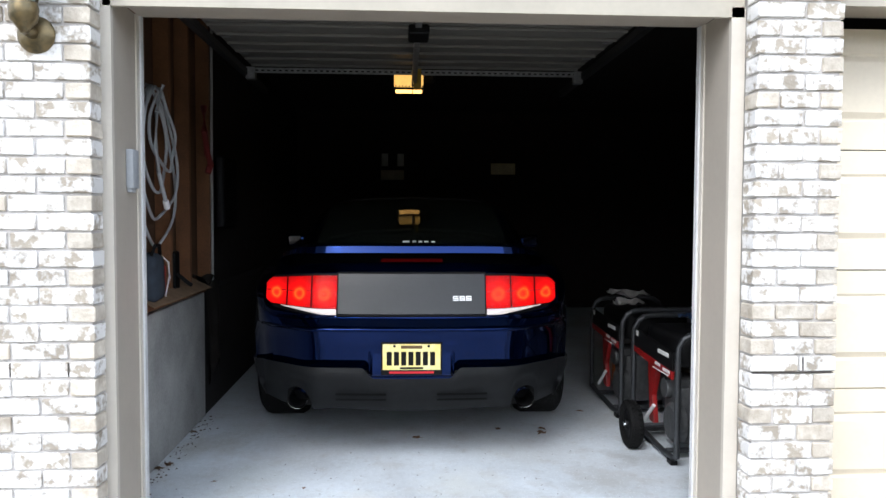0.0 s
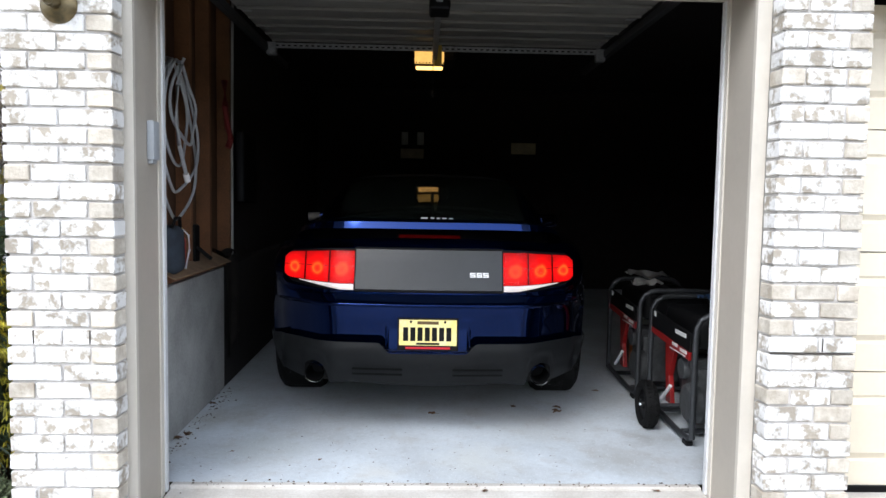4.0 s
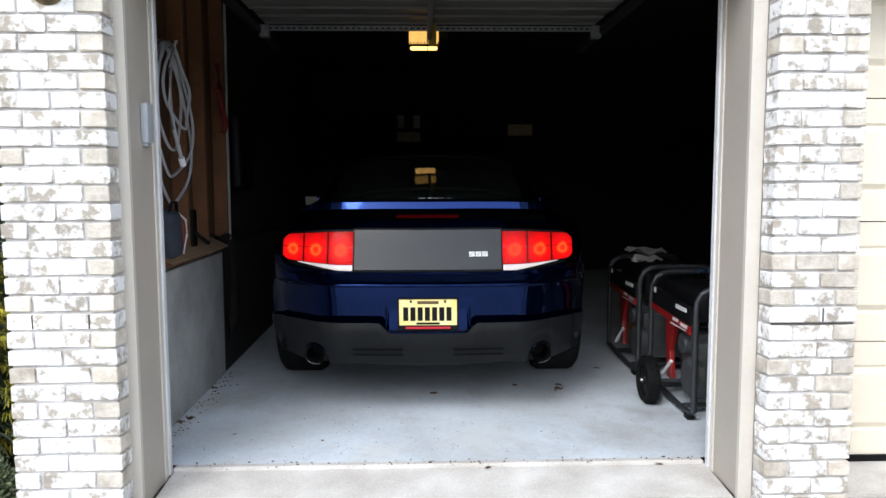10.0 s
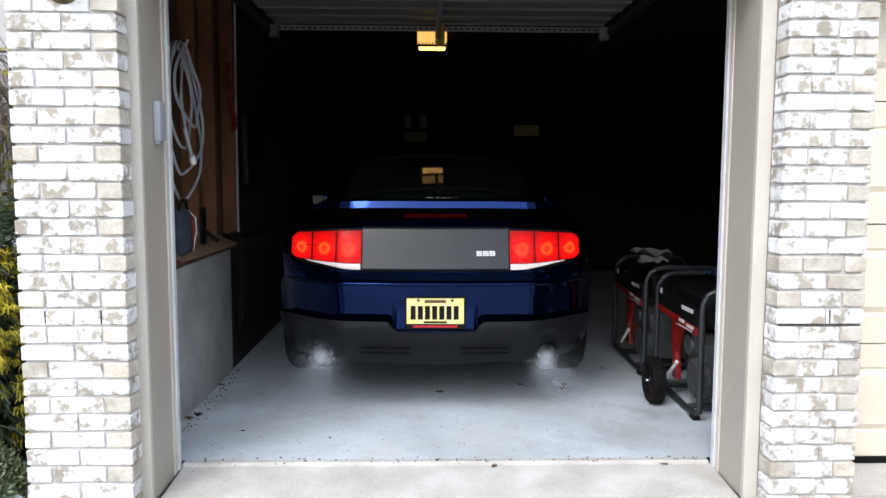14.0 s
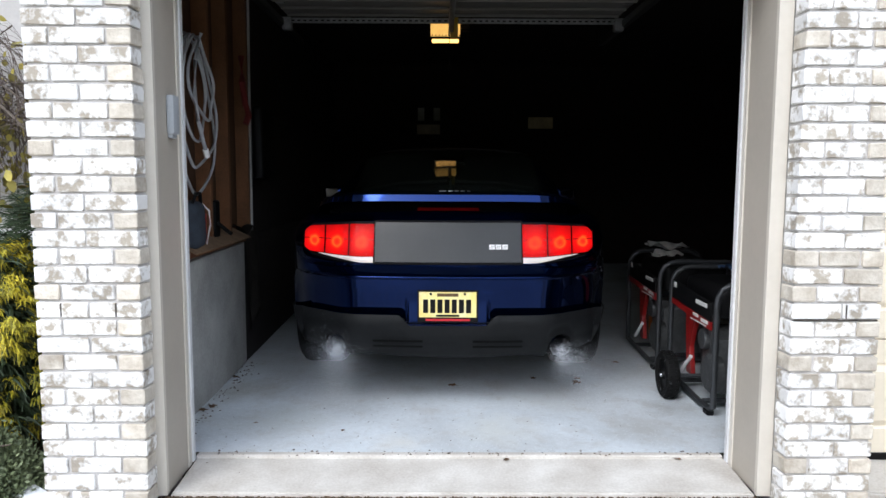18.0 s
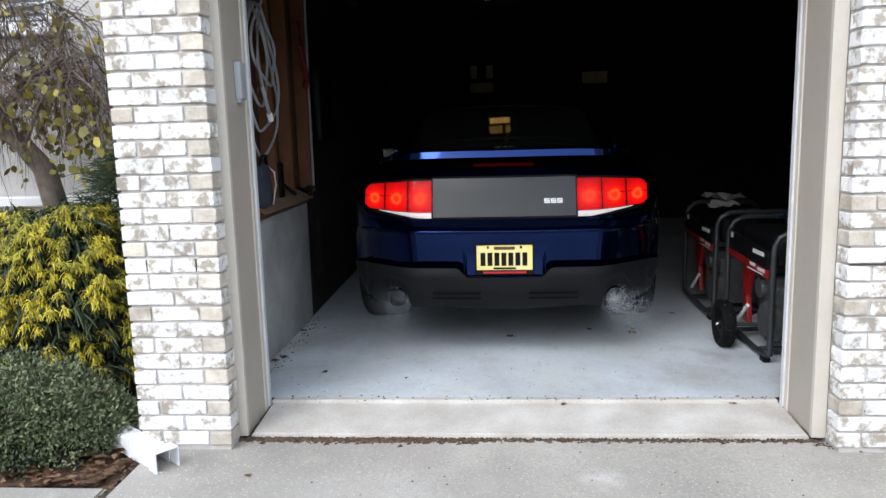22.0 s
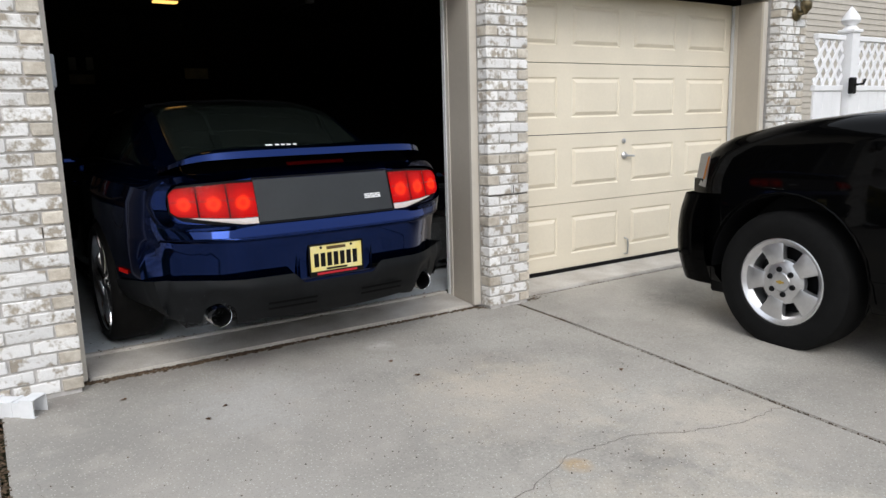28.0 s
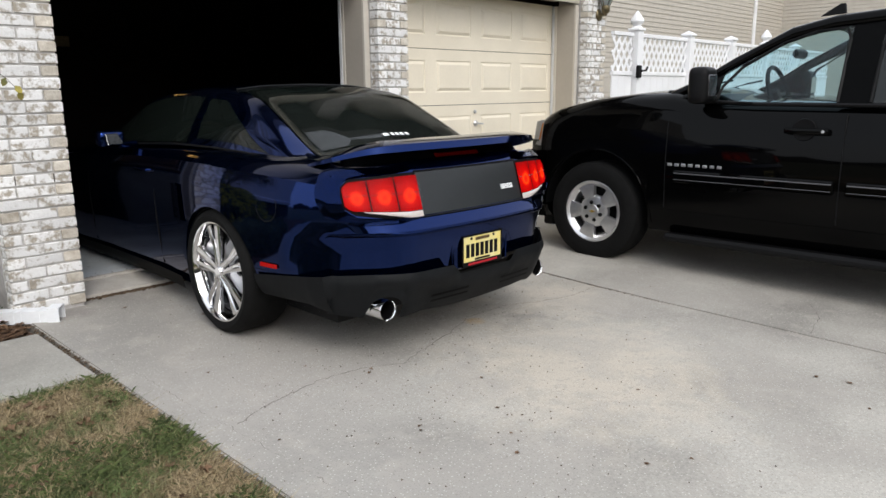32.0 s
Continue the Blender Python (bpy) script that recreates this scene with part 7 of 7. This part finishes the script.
tagged(cloud("dry_grass", sv, sf, mat("straw_grass", (0.46, 0.36, 0.22), 0.8, var=0.3, scale=12, second=(0.22, 0.16, 0.09), island=0.6), None, "matted straw-coloured dry grass", "stuff"), category="grass")
tagged(cloud("green_grass", tv, tf, mat("green_grass_blade", (0.12, 0.155, 0.05), 0.7, var=0.3, scale=9, second=(0.06, 0.085, 0.025), island=0.5), None, "green tufts of grass in the patchy lawn", "stuff"), category="grass")
tagged(cloud("grass", gv, gf, M_GRASS, None, "thin patchy brown-green grass blades", "stuff"), category="grass")

# ---- fallen leaves and debris ----
leaf_meshes = []
for k in range(6):
    r = np.random.default_rng(40 + k)
    b = bmesh.new()
    pts = []
    for i in range(12):
        a = 2 * math.pi * i / 12
        rad = (0.5 + 0.5 * abs(math.cos(2.5 * a))) * (1.25 if i % 12 == 0 else 1.0) * r.uniform(0.75, 1.1)
        pts.append(b.verts.new((rad * math.cos(a), rad * 0.7 * math.sin(a), 0.22 * abs(math.sin(a)) * r.uniform(0.2, 1.2))))
    c = b.verts.new((0, 0, 0.02))
    for i in range(12):
        b.faces.new((c, pts[i], pts[(i + 1) % 12]))
    thicken(b, 0.02)
    me = bpy.data.meshes.new("dry_leaf")
    b.to_mesh(me)
    b.free()
    me.materials.append(M_DEAD)
    leaf_meshes.append(me)


def drop_leaf(x, y, z, size, i, where):
    o = new("dry_leaf", leaf_meshes[i % 6])
    o.matrix_world = pose(x, y, z + 0.003, 0, 0, (i * 77) % 360) @ Matrix.Diagonal((size, size, size, 1))
    return tagged(o, "dry brown fallen leaf " + where, "leaf", "fallen leaves")


n = 0
for x, y, s in ((-0.017, 1.086, 0.028), (0.488, 1.239, 0.022), (1.093, 1.6, 0.022), (0.746, 1.151, 0.034), (0.76, 1.23, 0.026), (-1.37, 0.64, 0.024), (-1.33, 0.70, 0.03), (-1.03, 0.45, 0.012), (-0.574, 0.349, 0.012), (-1.36, 1.25, 0.026)):
    drop_leaf(x, y, floor_z(y), s * 1.35, n, "on the garage floor")
    n += 1
for x, y, s in ((0.211, 0.02, 0.02), (0.987, 0.03, 0.024)):
    drop_leaf(x, y, -0.03 + 0.08 * (y + 0.27), s, n, "on the apron")
    n += 1
for x, y, s in ((-0.71, -0.971, 0.016), (-0.82, -1.075, 0.018), (-0.17, -1.13, 0.007), (0.215, -0.897, 0.022), (0.228, -1.156, 0.022), (1.15, -1.70, 0.018), (-0.537, -3.857, 0.014), (-0.813, -3.455, 0.015), (-0.944, -3.061, 0.010), (-1.393, -2.713, 0.010),
                (-0.381, -3.963, 0.012), (0.045, -3.507, 0.012), (-0.362, -2.894, 0.014), (-0.56, -3.154, 0.013), (-0.919, -3.028, 0.012), (-0.704, -3.34, 0.011), (0.588, -4.344, 0.012), (-0.128, -2.507, 0.009), (-0.66, -2.43, 0.012), (-0.70, -2.46, 0.016), (-0.873, -2.172, 0.010), (0.80, -4.06, 0.018), (0.83, -4.20, 0.02), (-1.1, -0.62, 0.02), (-1.25, -1.9, 0.012)):
    drop_leaf(x, y, drive_z(y), s, n, "on the driveway")
    n += 1
r = np.random.default_rng(9)
for i in range(60):
    x, y = r.uniform(-2.9, -1.66), r.uniform(-0.70, -0.52)
    drop_leaf(x, y, -0.08 + r.uniform(0, 0.02), r.uniform(0.025, 0.05), n, "on the planting bed")
    n += 1
for i in range(70):
    x, y = -1.655 - abs(r.normal(0, 0.16)), r.uniform(-0.71, -0.42)
    drop_leaf(x, y, -0.075 + r.uniform(0, 0.035), r.uniform(0.02, 0.042), n, "in the litter by the pipe")
    n += 1
for i in range(48):
    y = r.uniform(-3.6, -1.62)
    drop_leaf(r.uniform(-2.4, -1.66), y, drive_z(y) + 0.005, r.uniform(0.02, 0.04), n, "in the grass")
    n += 1

# dirt in the joints
M_DIRT = mat("joint_dirt", (0.09, 0.06, 0.035), 0.95, var=0.5, scale=40, bump=0.5, island=0.5)
dv, df = [], []


def crumbs(x0, y0, x1, y1, count, spread, zf, size):
    for i in range(count):
        t = r.uniform()
        x, y = x0 + (x1 - x0) * t + r.normal(0, spread), y0 + (y1 - y0) * t + r.normal(0, spread)
        z = zf(y) + 0.001
        s = size * r.uniform(0.4, 1.3)
        b = len(dv)
        dv.extend([(x - s, y - s * r.uniform(0.3, 1), z), (x + s, y - s * 0.5, z), (x + s * 0.3, y + s, z), (x, y, z + s * 0.7)])
        df.extend([(b, b + 1, b + 3), (b + 1, b + 2, b + 3), (b + 2, b, b + 3), (b, b + 2, b + 1)])


crumbs(-1.22, -0.282, 1.24, -0.284, 1500, 0.011, lambda y: -0.052, 0.010)
crumbs(-1.22, -0.285, -0.2, -0.292, 700, 0.018, lambda y: -0.052, 0.012)
crumbs(1.51, -0.29, 1.505, -0.9, 260, 0.008, lambda y: drive_z(y) - 0.006, 0.007)
crumbs(1.505, -0.9, 1.40, -3.0, 400, 0.006, lambda y: drive_z(y) - 0.008, 0.006)
crumbs(-1.615, -0.5, -1.62, -2.0, 300, 0.012, lambda y: drive_z(y) - 0.01, 0.008)
crumbs(1.7, -0.282, 4.3, -0.282, 300, 0.006, lambda y: -0.053, 0.006)
crumbs(-1.5, -3.8, 1.2, -0.6, 1000, 0.7, drive_z, 0.0045)
crumbs(-1.1, 0.35, 1.1, 0.45, 80, 0.22, lambda y: floor_z(y) + 0.001, 0.004)
crumbs(-1.15, 0.06, 1.15, 0.06, 110, 0.018, lambda y: floor_z(0.08) + 0.003, 0.006)
crumbs(-1.34, 0.2, -1.34, 1.6, 120, 0.03, lambda y: floor_z(y) + 0.001, 0.006)
crumbs(1.2, -0.32, 1.75, -0.36, 200, 0.02, lambda y: -0.052, 0.008)
tagged(cloud("joint_debris", dv, df, M_DIRT, None, "brown crumbs of dirt in the slab joints", "stuff"), category="dirt")


# fine cracks across the slab
def crack(pts, w, seed):
    rr = np.random.default_rng(seed)
    fine = []
    for (x0, y0), (x1, y1) in zip(pts, pts[1:]):
        m = max(2, int(math.hypot(x1 - x0, y1 - y0) / 0.03))
        for i in range(m):
            fine.append((x0 + (x1 - x0) * i / m + rr.normal(0, 0.006), y0 + (y1 - y0) * i / m + rr.normal(0, 0.006)))
    fine.append(pts[-1])
    b = bmesh.new()
    prev = None
    for i, (x, y) in enumerate(fine):
        ww = w * rr.uniform(0.4, 1.2)
        cur = (b.verts.new((x, y - ww, drive_z(y - ww) + 0.0012)), b.verts.new((x, y + ww, drive_z(y + ww) + 0.0012)))
        if prev:
            b.faces.new((prev[0], cur[0], cur[1], prev[1]))
        prev = cur
    return part("crack", b, M_CRACK, kind="structure", label="thin dark crack across the concrete", category="crack")


M_CRACK = mat("crack_shadow", (0.19, 0.17, 0.15), 0.95, var=0.3)
crack([(-1.44, -2.475), (-1.276, -2.415), (-1.039, -2.369), (-0.85, -2.358), (-0.66, -2.40), (-0.495, -2.49), (-0.23, -2.412), (0.085, -2.325), (0.27, -2.248), (0.625, -2.26), (0.813, -2.362), (1.09, -2.45), (1.407, -2.45)], 0.0028, 1)
crack([(0.085, -2.325), (0.02, -2.50), (-0.10, -2.62), (-0.12, -2.9)], 0.0012, 3)
crack([(-1.532, -0.84), (-1.501, -1.35), (-1.490, -1.90), (-1.473, -2.45), (-1.459, -2.97), (-1.445, -3.4), (-1.43, -4.4)], 0.0034, 5)
crack([(2.05, -3.66), (1.80, -3.79), (1.66, -3.80), (1.45, -3.84)], 0.0022, 6)

# distant unseen woods that close the view behind the camera, heights set for reflections
wb = bmesh.new()
prev = None
for i in range(181):
    a = radians(150 + i * 240 / 180)
    rad = 34
    h = 1.2 + 3.6 * min(1.0, max(0.0, (i - 40) / 25)) + 1.2 * noise.noise(Vector((i * 0.13, 0, 0))) + 0.6 * noise.noise(Vector((i * 0.6, 4, 0)))
    cur = (wb.verts.new((rad * math.cos(a), rad * math.sin(a) - 4, -0.5)), wb.verts.new((rad * math.cos(a), rad * math.sin(a) - 4, h)))
    if prev:
        wb.faces.new((prev[0], cur[0], cur[1], prev[1]))
    prev = cur
part("backdrop", wb, mat("distant_bare_woods", (0.045, 0.04, 0.033), 0.95, var=0.4, scale=0.6, fine=4), kind="structure", label="distant line of bare woods across the street", category="trees")


# ---- bricks of the piers ----
M_TAN = mat("tan_brick", (0.72, 0.67, 0.58), 0.9, scale=14, fine=60, bump=0.7, second=(0.47, 0.41, 0.33), per_object=0.22)
M_JOINT = mat("open_joint_dirt", (0.07, 0.06, 0.05), 0.9, var=0.4, scale=40)
COURSE, Z0 = 0.0687, -0.028
brick_cache = {}


def brick_mesh(w, d, variant, m):
    key = (round(w, 3), round(d, 3), variant, m.name)
    if key not in brick_cache:
        rr = random.Random(int(key[0] * 1000) * 31 + variant)
        b = box(-w / 2, w / 2, 0, d, 0, 0.0575)
        bmesh.ops.bevel(b, geom=list(b.edges), offset=0.0035, segments=1, affect='EDGES')
        for v in b.verts:
            v.co += Vector((rr.uniform(-1, 1) * 0.0022, rr.uniform(-1, 1) * 0.0022, rr.uniform(-1, 1) * 0.0022))
        me = bpy.data.meshes.new("brick")
        b.to_mesh(me)
        b.free()
        me.materials.append(m)
        brick_cache[key] = me
    return brick_cache[key]


def lay(parent, x0, x1, rows, ys=-0.40, seed=0):
    rr = random.Random(seed)
    for k in range(rows):
        z = Z0 + k * COURSE
        w = x1 - x0
        full = 0.199
        if w > 0.38:
            cuts = [(0, w / 2 - 0.005), (w / 2 + 0.005, w)] if k % 2 else [(0, 0.093), (0.103, w - 0.103), (w - 0.093, w)]
        else:
            cuts = [(0, full - 0.012), (full - 0.002, w)] if k % 2 else [(0, 0.090), (0.100, w - 0.092), (w - 0.082, w)]
        for i, (a, c) in enumerate(cuts):
            tan = (len(cuts) == 3 and (i == 2 or (i == 0 and w < 0.38 and rr.random() < 0.4))) or rr.random() < 0.07
            ob = new("brick", brick_mesh(c - a, 0.098, rr.randrange(5), M_TAN if tan else M_BRICK))
            ob.location = (x0 + (a + c) / 2 + rr.uniform(-1, 1) * 0.0015, ys + rr.uniform(-0.002, 0.002), z)
            ob.rotation_euler = (0, rr.uniform(-0.004, 0.004), rr.uniform(-0.006, 0.006))
            ob.parent = parent


lay(pier_1, -1.645, -1.24, 38, seed=1)
lay(pier_2, 1.265, 1.607, 38, seed=2)
lay(pier_3, 4.43, 4.83, 38, seed=3)
for x in (-1.5475, -1.3375):
    part("weep_hole", box(x - 0.003, x + 0.003, -0.4015, -0.389, Z0 + 11 * COURSE + 0.004, Z0 + 11 * COURSE + 0.056), M_JOINT, pier_1)
part("weep_hole", box(1.472, 1.4765, -0.4015, -0.389, Z0 + 11 * COURSE + 0.004, Z0 + 11 * COURSE + 0.056), M_JOINT, pier_2)
part("joint_gap", box(1.272, 1.598, -0.3985, -0.389, Z0 + 11 * COURSE - 0.0065, Z0 + 11 * COURSE - 0.003), M_JOINT, pier_2, "open dark joint")


# ---- exhaust smoke ----
M_SMOKE = mat("exhaust_vapour", (0.74, 0.78, 0.83), 1.0, var=0.06, spec=0.0)


def puff(name, count, reach, spread, wander, seed):
    """A wisp of fine droplets strewn along a few curling threads that leave the pipe's mouth."""
    rr = np.random.default_rng(seed)
    threads = [(rr.normal(0, 0.5, 3), rr.uniform(3, 7), rr.uniform(0, 6.3)) for _ in range(7)]
    v, f = [], []
    for i in range(count):
        d, k, a = threads[i % 7]
        t = rr.uniform(0, 1) ** 0.8
        c = np.array((reach[0] * t, reach[1] * t, reach[2] * t)) + d * wander * t
        c = c + wander * 0.5 * t * np.array((math.sin(k * t + a), 0.5 * math.cos(k * t), math.cos(k * t + a)))
        c = c + rr.normal(0, spread * (0.45 + 0.9 * t), 3)
        e = rr.normal(0, 1, (2, 3))
        e = e / np.linalg.norm(e, axis=1)[:, None] * rr.uniform(0.0011, 0.0021)
        b = len(v)
        v.extend([tuple(c), tuple(c + e[0]), tuple(c + e[1])])
        f.append((b, b + 1, b + 2))
    return tagged(cloud(name, v, f, M_SMOKE, None, "thin pale exhaust vapour drifting from a tailpipe", "stuff"), category="smoke", group="exhaust vapour")


def car_at(t):
    for (t0, m0), (t1, m1) in zip(CAR, CAR[1:]):
        if t <= t1:
            return m0.lerp(m1, max(0.0, (t - t0) / (t1 - t0)))
    return CAR[-1][1]


# seconds and how far out of the pipe: 0 is up inside the body
LEFT = [(0, 0), (12.4, 0), (12.9, 0.5), (13.5, 0.9), (14.2, 1.0), (15.5, 0.8), (16.6, 1.0), (17.6, 0.9), (18.3, 0.7), (18.9, 0.2), (19.6, 0.3), (20.2, 0.7), (21.2, 0.7), (22.0, 0.6), (22.7, 0.1), (23.5, 0.3), (24.0, 0.8), (24.6, 0.4), (25.4, 0.3), (27.3, 0.8), (28.2, 0.4), (29.0, 0.45), (29.6, 0.6), (30.2, 0.35), (30.7, 0.65), (31.2, 0.35), (31.6, 0.3), (31.8, 0), (32, 0)]
RIGHT = [(0, 0), (11.6, 0), (12.0, 0.7), (12.6, 1.0), (13.1, 1.0), (14.0, 0.9), (14.6, 1.0), (16.4, 0.9), (17.3, 1.0), (18.1, 1.0), (18.7, 0.2), (19.2, 0.3), (19.8, 0.8), (20.6, 0.8), (21.4, 0.8), (22.1, 0.7), (22.7, 0.2), (23.4, 0.3), (24.0, 1.0), (24.7, 0.6), (25.3, 0.8), (26.5, 0.7), (27.6, 0.5), (28.2, 0.2), (28.6, 0), (32, 0)]
smokes = []
for sgn, table in ((-1, LEFT), (1, RIGHT)):
    for k, (count, reach, spread, wander) in enumerate(((5500, (0.0, -0.06, -0.07), 0.027, 0.035), (9000, (0.10 * (1 + sgn), -0.07, -0.13), 0.062, 0.06), (9000, (0.22 + 0.22 * sgn, -0.06, -0.17), 0.105, 0.08))):
        smokes.append((puff("exhaust_puff", count, reach, spread, wander, 3 * k + sgn + 5), sgn, table, k))


def motions():
    walk(coupe, CAR)
    start = CAR[0][1].translation.y
    for hub, x, y, s in coupe_wheels:
        rows = []
        for t, m in CAR:
            turn = math.degrees((start - m.translation.y) / 0.35)
            up = (m @ Vector((x, y, 0))).y
            up = (floor_z(up) if up > 0 else drive_z(up) + 0.05 * max(0.0, 1 + up / 0.5)) - m.translation.z
            rows.append((t, pose(x, y, 0.35 + max(-0.045, min(0.04, up))) @ pose(0, 0, 0, turn) @ pose(0, 0, 0, 0, 0, 0 if s > 0 else 180)))
        walk(hub, rows)
    for ob, sgn, table, far in smokes:
        rows = []
        for i, (t, o) in enumerate(table):
            inside = Vector((sgn * 0.50, 0.80, 0.50))
            mouth = Vector((sgn * 0.60 + 0.02 * far * math.sin(i * 2.3), 0.085 - 0.03 * far, 0.30 - 0.015 * far + 0.012 * far * math.cos(i * 1.7)))
            k = min(1.0, o / 0.8)
            place = inside.lerp(mouth, k)
            rows.append((t, car_at(t) @ pose(place.x, place.y, place.z, 10 * math.sin(i), 16 * math.cos(i * 1.3), 22 * math.sin(i * 0.9))))
        walk(ob, rows)


motions()
